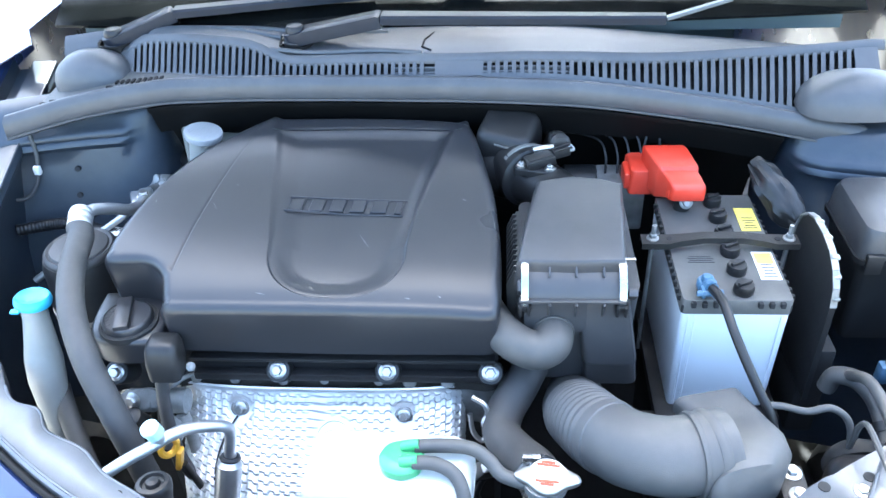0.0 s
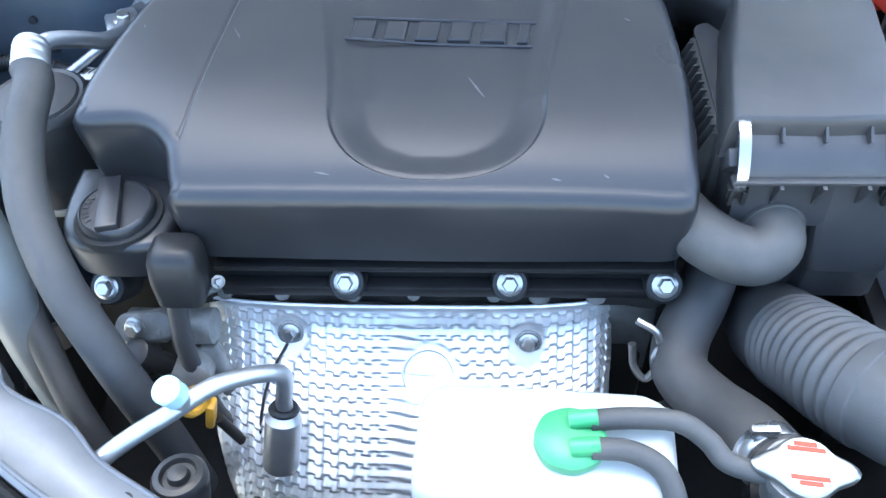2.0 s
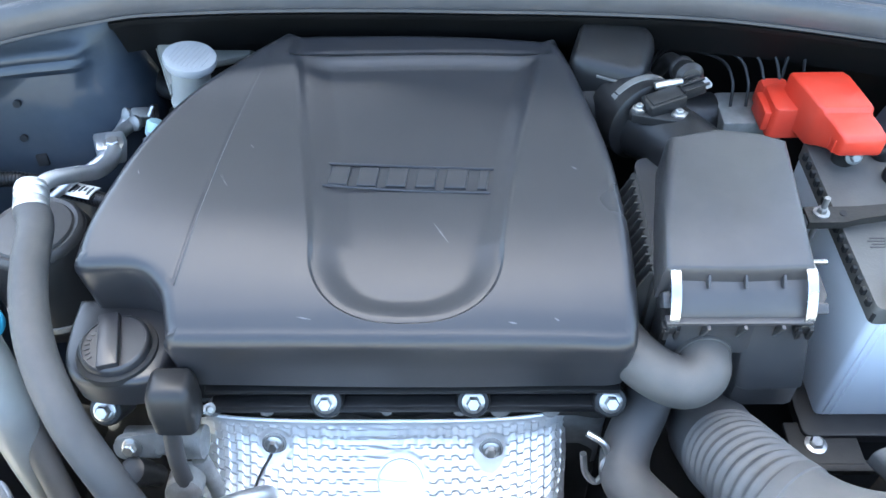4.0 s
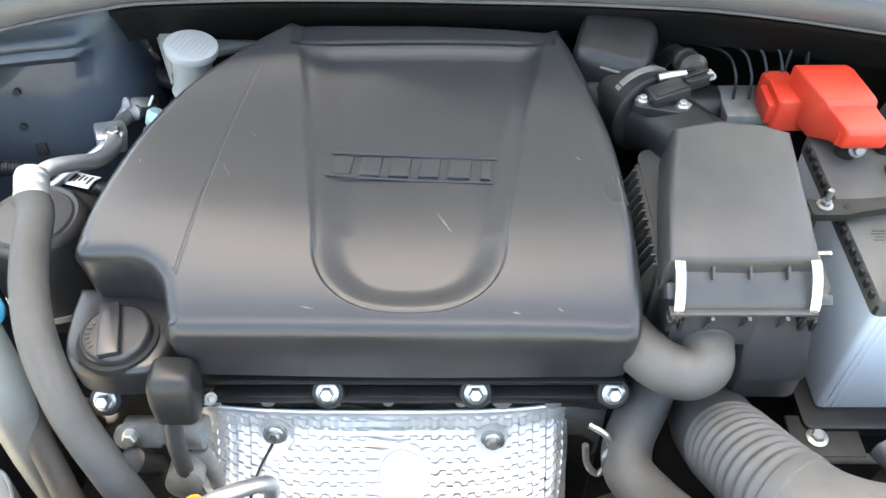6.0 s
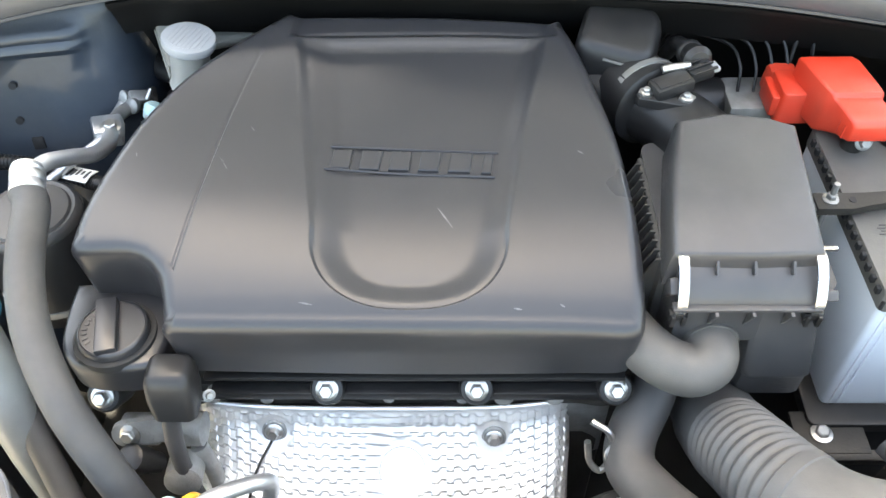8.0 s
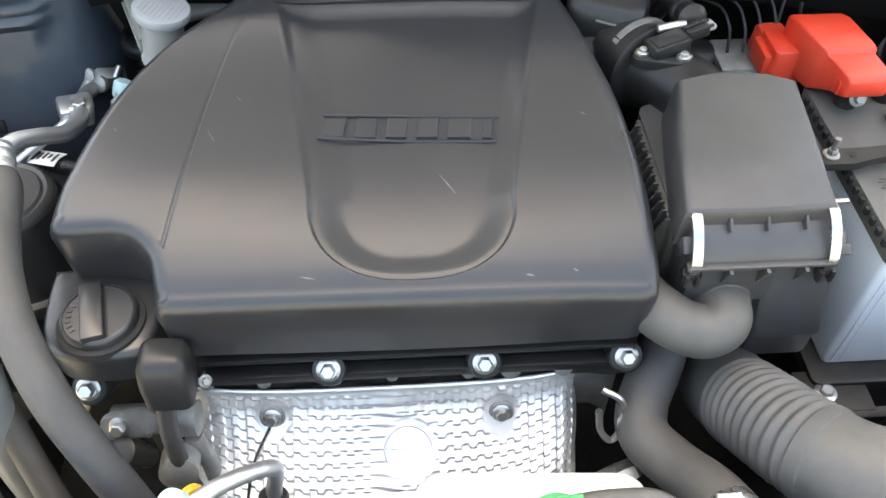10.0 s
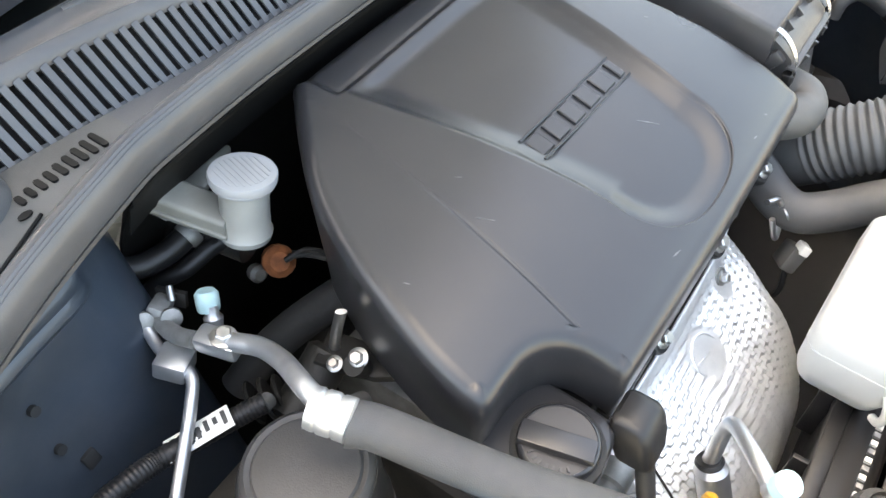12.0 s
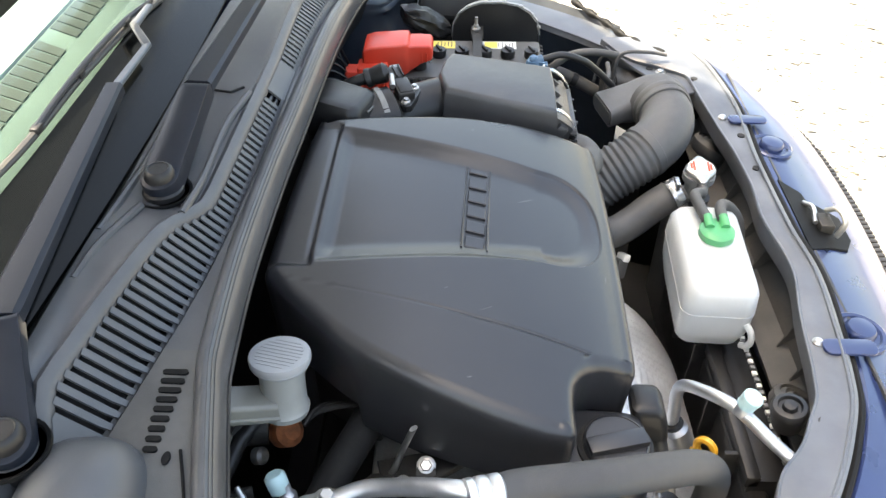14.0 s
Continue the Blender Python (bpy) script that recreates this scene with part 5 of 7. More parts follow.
part("flange_lip", box((0.087, 0.755, 0.9495), (0.128, 0.010, 0.004), 0.0012), BOX, airbox)
# lower box
part("lower_box", loft([ring_at((0.098, 0.868, z), w, d, 0.014) for z, w, d in ((0.952, 0.146, 0.196), (0.925, 0.142, 0.200), (0.88, 0.138, 0.200), (0.80, 0.128, 0.190))]), BOX, airbox)
# front bay of the lower box: a flat face beside the recess for the breather elbow
part("front_bay", loft([[(x, y, z) for x, y in ((a, 0.80), (a, f + 0.010), (a + 0.003, f + 0.003), (a + 0.010, f), (b - 0.010, f), (b - 0.003, f + 0.003), (b, f + 0.010), (b, 0.80))] for z, a, b, f in ((0.949, 0.096, 0.157, 0.760), (0.900, 0.099, 0.165, 0.754), (0.852, 0.104, 0.173, 0.747), (0.848, 0.106, 0.173, 0.748), (0.846, 0.1065, 0.173, 0.751), (0.806, 0.109, 0.178, 0.757), (0.800, 0.113, 0.174, 0.764))]), BOX, airbox)
part("front_shelf", loft([[(x, y, z) for x, y in ((0.030, 0.80), (0.030, f), (0.106, f), (0.106, 0.80))] for z, f in ((0.949, 0.7605), (0.905, 0.7555), (0.897, 0.757), (0.893, 0.763), (0.891, 0.786))]), BOX, airbox)
part("elbow_socket", lathe([(0.031, -0.014), (0.031, 0.002), (0.028, 0.004)], 28, pose(0.066, 0.779, 0.892, 78, 0, 0)), BLACK, airbox, "dark socket for the breather elbow")
for x in (0.030, 0.147):
    c = [(x, 0.788, 0.985), (x, 0.779, 0.984), (x, 0.767, 0.976), (x, 0.756, 0.962), (x, 0.751, 0.950), (x, 0.753, 0.941)]
    sm = smooth_path(c, 6)
    clip = part("spring_clip", loft([[p + Vector((u * 0.0044, 0, v)) for u, v in ((-1, -0.001), (1, -0.001), (1, 0.0012), (-1, 0.0012))] for p in sm]), CHROME, airbox, "bright steel spring clip")
    part("clip_tail", box((x + 0.008, 0.792, 0.984), (0.018, 0.004, 0.004), 0.001), CHROME, airbox, "bright clip end")
    part("clip_hook", box((x, 0.757, 0.937), (0.017, 0.010, 0.010), 0.002), BLACK, airbox)
    part("clip_pad", box((x, 0.777, 0.951), (0.018, 0.016, 0.026), 0.003, m=pose(0, 0, 0, 38, 0, 0)), BOX, airbox)
part("side_tab", box((0.160, 0.772, 0.944), (0.012, 0.010, 0.032), 0.002, m=pose(0, 0, 0, 38, 0, 0)), BOX, airbox)
for x in (0.030, 0.147):
    for u in (-0.005, 0.005):
        part("clip_prong", box((x + u, 0.7525, 0.934), (0.004, 0.006, 0.014), 0.001), BLACK, airbox)

hose = thing("breather_hose", "thick dusty black rubber breather hose to the air box", "hose", at=(0.04, 0.73, 0.88))
part("hose_tube", tube([(-0.034, 0.822, 0.902), (-0.018, 0.790, 0.901), (-0.001, 0.760, 0.898), (0.022, 0.737, 0.894), (0.046, 0.729, 0.891), (0.064, 0.738, 0.895), (0.067, 0.765, 0.898)], 0.0245, 22, 8), HOSE, hose)
part("hose_cuff", lathe([(0.0255, -0.008), (0.0262, -0.004), (0.0262, 0.004), (0.0255, 0.008)], 24, pose(0.0665, 0.758, 0.897, 80, 0, 0)), HOSE, hose)

# corrugated intake hose and snorkel
intake = thing("intake_hose", "grey-black corrugated rubber air intake hose", "hose", at=(0.16, 0.66, 0.78))
axis = [(0.104, 0.800, 0.735), (0.100, 0.757, 0.764), (0.098, 0.715, 0.797), (0.103, 0.676, 0.828), (0.117, 0.634, 0.853), (0.143, 0.600, 0.868), (0.180, 0.583, 0.877), (0.215, 0.585, 0.880), (0.245, 0.592, 0.880)]


def ribbed(a):
    r = 0.0430
    if 0.28 < a < 0.52:
        r = 0.0426 + 0.0017 * math.sin((a - 0.28) / 0.24 * 2 * math.pi * 10)
    elif a < 0.16:
        r = 0.040
    elif 0.52 < a < 0.55:
        r = 0.0445
    elif a > 0.86:
        r = 0.0450
    return r


part("corrugated_tube", tube(axis, ribbed, 30, 40), DUSTY, intake)
part("cuff_ring", lathe([(0.0455, -0.006), (0.047, -0.003), (0.047, 0.003), (0.0455, 0.006)], 30, look((0.226, 0.587, 0.880), (0.26, 0.596, 0.880))), DUSTY, intake)
part("cuff_ring", lathe([(0.0455, -0.003), (0.0465, 0.0), (0.0455, 0.003)], 30, look((0.208, 0.584, 0.880), (0.25, 0.592, 0.880))), DUSTY, intake)
snorkel = thing("air_snorkel", "dusty black plastic air snorkel elbow with wide mouth", "air snorkel", at=(0.27, 0.62, 0.78))
secs = []
for a, (cx, cy, cz, w, h) in enumerate(((0.240, 0.505, 0.842, 0.016, 0.018), (0.243, 0.508, 0.843, 0.034, 0.040), (0.248, 0.516, 0.845, 0.058, 0.064), (0.258, 0.530, 0.850, 0.080, 0.082), (0.267, 0.558, 0.855, 0.088, 0.090), (0.270, 0.592, 0.860, 0.082, 0.074), (0.267, 0.624, 0.863, 0.074, 0.050), (0.256, 0.652, 0.863, 0.074, 0.036), (0.242, 0.678, 0.862, 0.078, 0.030))):
    secs.append([(cx + x, cy + 0.026 * max(0, 1 - max(0, a - 2) / 4) + 0.25 * x, cz + 0.018 * max(0, 1 - max(0, a - 2) / 4) + y) for x, y in rounded(w, h, min(w, h) * 0.36, 6)])
part("snorkel_body", loft(secs), DUSTY, snorkel)
# near-black plate closes the mouth and stands in for its shade
part("snorkel_mouth", loft([[(0.242 + x, 0.6785 + 0.25 * x + dd, 0.862 + y) for x, y in rounded(0.074, 0.022, 0.009, 6)] for dd in (-0.002, 0.0015)]), PITCH, snorkel, "near-black plate for the shaded snorkel mouth")
part("mount_tab", box((0.318, 0.575, 0.842), (0.030, 0.050, 0.006), 0.002), DARKMETAL, snorkel)
for y in (0.560, 0.590):
    bolt("tab_bolt", (0.320, y, 0.845), (0, 0, 1), snorkel, 0.007)

# intake pipe behind the box with flow sensor, resonator
pipe = thing("intake_pipe", "black plastic intake pipe with a flow sensor clamped on", "intake pipe", at=(0.05, 1.0, 0.93))
part("pipe_tube", tube([(0.095, 0.935, 0.960), (0.080, 0.970, 0.958), (0.055, 1.005, 0.956), (0.020, 1.040, 0.950), (-0.02, 1.065, 0.945)], 0.037, 24, 8), BLACK, pipe)
part("pipe_cuff", lathe([(0.038, -0.026), (0.0445, -0.022), (0.0450, 0.022), (0.038, 0.026)], 28, look((0.034, 1.032, 0.960), (0.012, 1.080, 0.955))), BLACK, pipe, "black rubber cuff")
band = part("clamp_band", lathe([(0.0445, -0.0045), (0.0458, -0.004), (0.0458, 0.004), (0.0445, 0.0045)], 32, look((0.038, 1.028, 0.961), (0.018, 1.075, 0.956))), CAST, pipe, "bright hose clamp band")
part("clamp_screw", tube([(0.046, 1.013, 1.009), (0.060, 1.015, 1.011), (0.074, 1.017, 1.011)], 0.0042, 10, 2), STEEL, band, "bright clamp screw")
part("sensor_flange", prism([(0.019, 0.993), (0.024, 1.003), (0.036, 1.008), (0.066, 1.010), (0.078, 0.998), (0.079, 0.984), (0.070, 0.975), (0.060, 0.975), (0.032, 0.983), (0.021, 0.986)], 0.984, 0.994, 0.002), BLACK, pipe)
for q in ((0.029, 0.9935, 0.994), (0.068, 0.984, 0.994)):
    part("screw_plate", prism([(q[0] + u, q[1] + v) for u, v in ((-0.008, 0.0), (-0.004, 0.007), (0.006, 0.006), (0.010, 0.002), (0.004, -0.006), (-0.004, -0.006))], q[2], q[2] + 0.002), STEEL, pipe, "bright screw plate")
    bolt("sensor_screw", (q[0], q[1], q[2] + 0.002), (0, 0, 1), pipe, 0.0042, 0.004)
m0 = Matrix.Translation((0.0545, 0.999, 0.998)) @ pose(0, 0, 0, 0, -6, 20)


def on_sensor(c, size, bevel=0.002):
    b = box(c, size, bevel)
    bmesh.ops.transform(b, matrix=m0, verts=b.verts[:])
    return b


sens = part("flow_sensor", on_sensor((0, 0, 0.002), (0.042, 0.024, 0.015), 0.003), BLACK, pipe, "black flow sensor with plug")
part("sensor_step", on_sensor((0, 0, 0.0100), (0.034, 0.018, 0.002), 0.0008), BLACK, sens)
part("sensor_plug", on_sensor((0.033, 0.003, 0.005), (0.026, 0.018, 0.012), 0.002), BLACK, sens)
for dy in (-0.006, 0.003, 0.012):
    part("plug_rib", on_sensor((0.034, dy, 0.0120), (0.028, 0.0030, 0.0030), 0.0008), BLACK, sens)
part("plug_clip", on_sensor((0.048, 0.000, 0.008), (0.008, 0.014, 0.006), 0.002), CAPGREY, sens, "pale plug clip")
part("sensor_lead", tube([(0.090, 1.018, 1.006), (0.087, 1.034, 1.006), (0.083, 1.052, 1.002), (0.080, 1.068, 0.998), (0.077, 1.088, 0.988), (0.070, 1.10, 0.965)], 0.0088, 12), BLACK, pipe)
part("lead_elbow", lathe([(0.010, 0), (0.0140, 0.002), (0.0140, 0.008), (0.0125, 0.010), (0.0150, 0.030), (0.010, 0.036)], 18, look((0.082, 1.056, 1.001), (0.079, 1.09, 0.990))), BLACK, pipe)
reso = thing("intake_resonator", "rounded black plastic intake resonator", "resonator", at=(0.015, 1.06, 0.93))
secs = []
for z, k, r in ((0.930, 0.86, 0.016), (0.955, 0.97, 0.018), (0.985, 1.0, 0.018), (1.000, 0.985, 0.018), (1.010, 0.93, 0.018), (1.016, 0.84, 0.016), (1.018, 0.70, 0.014)):
    secs.append([pose(0.012, 1.082, z, 7, 6, -16) @ Vector((x * k, y * k, 0)) for x, y in rounded(0.088, 0.088, r)])
part("resonator_body", loft(secs), BLACK, reso)
# paler tube along the crease stands in for its highlight
part("crease_highlight", tube([pose(0.012, 1.082, 1.0045, 7, 6, -16) @ Vector(p) for p in ((-0.010, -0.0430, 0), (0.010, -0.0438, 0), (0.034, -0.0415, 0), (0.0425, -0.030, 0))], 0.0016, 8), BATTOP, reso, "pale line painted as the crease's highlight")
# ribbed side hose between cover and box
rib = thing("ribbed_duct", "dark ribbed plastic duct beside the air box", "duct", at=(0.01, 0.9, 0.85))
part("duct_body", box((0.026, 0.872, 0.905), (0.012, 0.150, 0.090), 0.003), SHROUD, rib)
for k in range(12):
    y = 0.808 + 0.0115 * k
    part("duct_rib", loft([[(0.022, y + v, 0.862), (0.022, y + v, 0.952), (0.017, y + v, 0.952), (0.008, y + v, 0.930), (0.010, y + v, 0.862)] for v in (-0.0012, 0.0012)]), SHROUD, rib, smooth=0)

# ================= battery corner =================
bat = thing("car_battery", "white-cased car battery with grey lid and black caps", "battery", at=(0.293, 0.90, 0.735))
part("case", loft([ring_at((0.293, 0.902, z), w, d, 0.006, n=3) for z, w, d in ((0.737, 0.128, 0.232), (0.745, 0.130, 0.234), (0.905, 0.133, 0.236))]), BATWHITE, bat, "glossy white case")
for x in (0.236, 0.244, 0.350):
    part("case_rib", box((x, 0.7836, 0.822), (0.0025, 0.003, 0.160), 0.001), BATWHITE, bat, smooth=0)
lid = part("lid", loft([ring_at((0.293, 0.902, z), w, d, 0.006, n=3) for z, w, d in ((0.905, 0.135, 0.238), (0.925, 0.135, 0.238), (0.927, 0.133, 0.236))]), BATTOP, bat, "dusty dark grey lid")
part("lid_rim", box((0.293, 0.787, 0.912), (0.134, 0.006, 0.012), 0.001), PITCH, bat)
for k in (0, 1, 2, 6, 7, 8):
    part("rim_tooth", box((0.293 + (k - 4) * 0.0135, 0.782, 0.922), (0.006, 0.008, 0.008), 0.001), PITCH, lid, smooth=0)
for k in range(16):
    y = 0.797 + 0.0135 * k
    for x in (0.2245, 0.3615):
        part("rim_tooth", box((x, y, 0.921), (0.006, 0.006, 0.008), 0.001), PITCH, lid, smooth=0)
for y in (0.800, 0.840, 0.879, 0.918, 0.957, 0.995):
    c = part("cell_cap", lathe([(0.0115, 0.0), (0.0125, 0.002), (0.0125, 0.010), (0.0115, 0.013), (0.006, 0.0135)], 18, Matrix.Translation((0.302, y, 0.927))), BLACK, bat)
    part("cap_slot", box((0.302, y, 0.942), (0.019, 0.0045, 0.005), 0.001, m=pose(0, 0, 0, 0, 0, 25)), BLACK, c)
for y0, y1, mat in ((0.824, 0.882, PAPER), (0.930, 0.985, LABELY)):
    lab = part("label", box((0.343, (y0 + y1) / 2, 0.9275), (0.026, y1 - y0, 0.0008)), mat, bat, "yellow and white warning label", smooth=0)
    part("label_patch", box((0.343, y0 + (y1 - y0) * 0.75, 0.9281), (0.022, (y1 - y0) * 0.38, 0.0006)), LABELY, lab, smooth=0)
    for k in range(5):
        part("print_bar", box((0.343 + 0.001 * (k % 2), y0 + 0.006 + 0.006 * k, 0.9284), (0.018 - 0.003 * (k % 3), 0.0016, 0.0005)), INK, lab, smooth=0)
for k in range(4):
    part("print_bar", box((0.262, 0.86 + 0.004 * k, 0.9274), (0.034 - 0.006 * (k % 2), 0.0014, 0.0005)), INK, lid, smooth=0)
# terminal clamp, blue
clamp = part("terminal_clamp", lathe([(0.0105, 0.006), (0.0120, 0.008), (0.0120, 0.016), (0.0100, 0.019), (0.0075, 0.019), (0.0070, 0.024), (0.005, 0.026), (0.003, 0.026)], 18, Matrix.Translation((0.255, 0.800, 0.927)), squash=lambda a: 1 + 0.06 * math.cos(3 * a)), BLUE, bat, "blue-corroded battery clamp")
part("battery_post", lathe([(0.010, 0.0), (0.0095, 0.010)], 16, Matrix.Translation((0.255, 0.800, 0.9265))), DARKMETAL, bat)
for dx in (-0.007, 0.007):
    part("clamp_jaw", box((0.255 + dx, 0.784, 0.940), (0.005, 0.014, 0.012), 0.002), BLUE, clamp)
part("clamp_screw", lathe([(0.0036, 0), (0.0036, 0.026), (0.0054, 0.0265), (0.0054, 0.031)], 8, pose(0.240, 0.780, 0.941, 0, 90, 0)), BLUE, clamp)
part("cable_lug", lathe([(0.0088, 0), (0.0088, 0.012), (0.0078, 0.015)], 14, look((0.258, 0.784, 0.945), (0.262, 0.76, 0.950))), BLUE, clamp)

cover = thing("terminal_cover", "bright red plastic battery terminal cover", "terminal cover", at=(0.245, 1.03, 0.927))
secs = []
for y, xc, w, z0, z1 in ((1.076, 0.240, 0.054, 0.932, 0.974), (1.073, 0.240, 0.060, 0.928, 0.981), (1.060, 0.241, 0.061, 0.928, 0.985), (1.012, 0.249, 0.057, 0.930, 0.986),
                          (1.005, 0.251, 0.054, 0.934, 0.985), (1.002, 0.252, 0.050, 0.936, 0.980), (0.985, 0.256, 0.048, 0.946, 0.979), (0.971, 0.259, 0.046, 0.950, 0.977), (0.968, 0.260, 0.045, 0.951, 0.975), (0.9655, 0.260, 0.040, 0.954, 0.971)):
    secs.append([(xc + u, y, (z0 + z1) / 2 + v) for u, v in rounded(w, z1 - z0, 0.0035, 3)])
part("main_hood", loft(secs), RED, cover, "tall red hood with a sloping tongue")
part("side_hood", loft([ring_at((0.210, 1.060, z), w, d, 0.006, n=4) for z, w, d in ((0.920, 0.042, 0.052), (0.954, 0.039, 0.049), (0.9575, 0.037, 0.047), (0.9585, 0.034, 0.044))]), RED, cover, "lower red side hood")
part("rear_step", loft([ring_at((0.206, 1.088, z), w, d, 0.005, n=4) for z, w, d in ((0.922, 0.034, 0.034), (0.948, 0.032, 0.032), (0.952, 0.028, 0.028))]), RED, cover)
part("skirt", box((0.187, 1.060, 0.938), (0.010, 0.040, 0.026), 0.003), RED, cover)
for k in range(6):
    part("hood_rib", box((0.2365 - 0.0014 * k, 0.975 + 0.008 * k, 0.958), (0.006, 0.0030, 0.016), 0.0008), RED, cover, smooth=0)
part("terminal_post", lathe([(0.012, 0.0), (0.011, 0.034)], 16, Matrix.Translation((0.258, 0.988, 0.9265))), DARKMETAL, cover, "dark metal battery post under the hood")
bolt("terminal_nut", (0.260, 0.974, 0.945), (0, -0.8, 0.4), cover, 0.006, 0.006, CAST)

hold = thing("battery_hold_down", "black steel battery hold-down bar with zinc nuts", "battery clamp", at=(0.29, 0.892, 0.93))
bm = bmesh.new()
secs = []
for x, z, w in ((0.188, 0.938, 0.022), (0.222, 0.938, 0.022), (0.240, 0.941, 0.017), (0.268, 0.945, 0.015), (0.318, 0.945, 0.015), (0.345, 0.941, 0.017), (0.362, 0.938, 0.022), (0.392, 0.938, 0.022)):
    secs.append([(x, 0.892 + dy * w, z + dz) for dy, dz in ((-0.5, -0.006), (-0.42, -0.006), (-0.40, 0.0), (0.40, 0.0), (0.42, -0.006), (0.5, -0.006), (0.5, 0.003), (-0.5, 0.003))])
add_loft(bm, secs)
part("bar", bm, DARKMETAL, hold)
for x in (0.203, 0.380):
    part("threaded_rod", tube([(x, 0.894, 0.74), (x, 0.894, 0.85), (x, 0.894, 0.962)], 0.003, 10, 2), CAST, hold)
    bolt("nut", (x, 0.894, 0.941), (0, 0, 1), hold, 0.0052, 0.006, CAST)
for x in (0.225, 0.365):
    part("hole", lathe([(0.004, 0), (0.004, 0.0012)], 12, Matrix.Translation((x, 0.893, 0.9407))), PITCH, hold)
tray = thing("battery_tray", "dark steel battery tray with bolted foot", "battery tray", at=(0.29, 0.88, 0.70))
part("tray_plate", prism(rounded(0.165, 0.27, 0.01), 0.722, 0.736, 0.002, m=pose(0.293, 0.895, 0)), BLACK, tray)
part("foot", box((0.232, 0.755, 0.728), (0.075, 0.05, 0.006), 0.002), DARKMETAL, tray)
bolt("foot_bolt", (0.222, 0.752, 0.732), (0, 0, 1), tray, 0.0075)
part("foot_flange", box((0.262, 0.735, 0.712), (0.10, 0.012, 0.036), 0.003, m=pose(0, 0, 0, 20, 0, 0)), DARKMETAL, tray)
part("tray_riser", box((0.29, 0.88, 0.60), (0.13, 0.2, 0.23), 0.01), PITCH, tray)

# earth cable and loom
cable = thing("earth_cable", "grey sheathed battery earth cable", "cable", at=(0.30, 0.74, 0.80))
part("sheath", tube([(0.258, 0.784, 0.946), (0.264, 0.752, 0.951), (0.271, 0.715, 0.937), (0.283, 0.690, 0.914), (0.297, 0.668, 0.889), (0.310, 0.652, 0.866), (0.320, 0.643, 0.830), (0.335, 0.640, 0.78)], 0.0058, 12), BLACK, cable)
part("branch_wire", tube([(0.303, 0.660, 0.876), (0.325, 0.662, 0.872), (0.350, 0.655, 0.872), (0.375, 0.655, 0.878), (0.396, 0.650, 0.862), (0.402, 0.640, 0.830), (0.400, 0.62, 0.79)], 0.0042, 10), HOSE, cable)
part("thin_lead", tube([(0.400, 0.640, 0.800), (0.400, 0.636, 0.850), (0.400, 0.634, 0.872), (0.400, 0.620, 0.889), (0.400, 0.580, 0.890), (0.402, 0.545, 0.884)], 0.0034, 8), HOSE, cable)
loom = thing("wiring_loom", "black taped wiring loom beside the headlamp", "wiring", at=(0.43, 0.75, 0.80))
part("loom_sleeve", tube([(0.425, 0.772, 0.79), (0.430, 0.768, 0.815), (0.450, 0.752, 0.823), (0.468, 0.728, 0.81), (0.472, 0.690, 0.79), (0.466, 0.650, 0.77)], 0.012, 14), HOSE, loom)
part("loom_arch", tube([(0.44, 0.760, 0.825), (0.44, 0.714, 0.862), (0.44, 0.661, 0.868), (0.44, 0.600, 0.852), (0.44, 0.556, 0.812)], 0.0072, 12), HOSE, loom)
part("tape_band", lathe([(0.0135, -0.006), (0.0135, 0.006)], 16, look((0.471, 0.700, 0.795), (0.472, 0.66, 0.775))), BLACK, loom)
part("blue_plug", box((0.500, 0.785, 0.805), (0.020, 0.016, 0.030), 0.003), BLUE, loom, "blue wire plug")
part("plug_lead", tube([(0.500, 0.785, 0.82), (0.505, 0.80, 0.87), (0.515, 0.82, 0.90)], 0.004, 8), BLACK, loom)
part("clip_strap", tube([(0.452, 0.662, 0.80), (0.462, 0.655, 0.84), (0.458, 0.64, 0.86)], 0.003, 8), BATTOP, loom)

plate = thing("relay_bracket", "black relay bracket with a bright pressed edge", "bracket", at=(0.42, 0.85, 0.75))
edge = [(0.934, 0.76), (0.936, 0.915), (0.934, 0.938), (0.924, 0.958), (0.908, 0.971), (0.888, 0.978), (0.850, 0.979), (0.822, 0.974), (0.800, 0.962), (0.786, 0.945), (0.780, 0.920), (0.778, 0.76)]
part("plate", loft([[(x, 0.857 + (y - 0.857) * 0.985, z - 0.002) for y, z in edge] for x in (0.403, 0.407)]), BLACK, plate)
for p, q in zip(edge, edge[1:]):
    n = Vector((q[1] - p[1], p[0] - q[0])).normalized() * 0.0022
    upper_edge = min(p[1], q[1]) > 0.90
    part("plate_edge", loft([[(x, y + d * n.x, z + d * n.y) for (y, z), d in ((p, 0), (q, 0), (q, 1), (p, 1))] for x in (0.401, 0.409 if upper_edge else 0.408)]), CAST if upper_edge else BLACK, plate, "bright pressed metal edge" if upper_edge else "", smooth=0)
rr = random.Random(4)
for y, z in ((0.878, 0.979), (0.845, 0.979), (0.815, 0.971), (0.795, 0.956), (0.782, 0.932)):
    part("edge_clip", box((0.407, y, z), (0.008 + rr.uniform(0, 0.004), 0.008, 0.005), 0.002, m=pose(0, 0, 0, rr.uniform(-20, 20), rr.uniform(-20, 20), 0)), CAST, plate)
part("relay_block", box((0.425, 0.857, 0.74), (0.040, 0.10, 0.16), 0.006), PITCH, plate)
edge_strip = thing("wing_edge_strip", "crumpled black rubber strip along the wing rail", "rubber strip", at=(0.50, 0.65, 0.88))
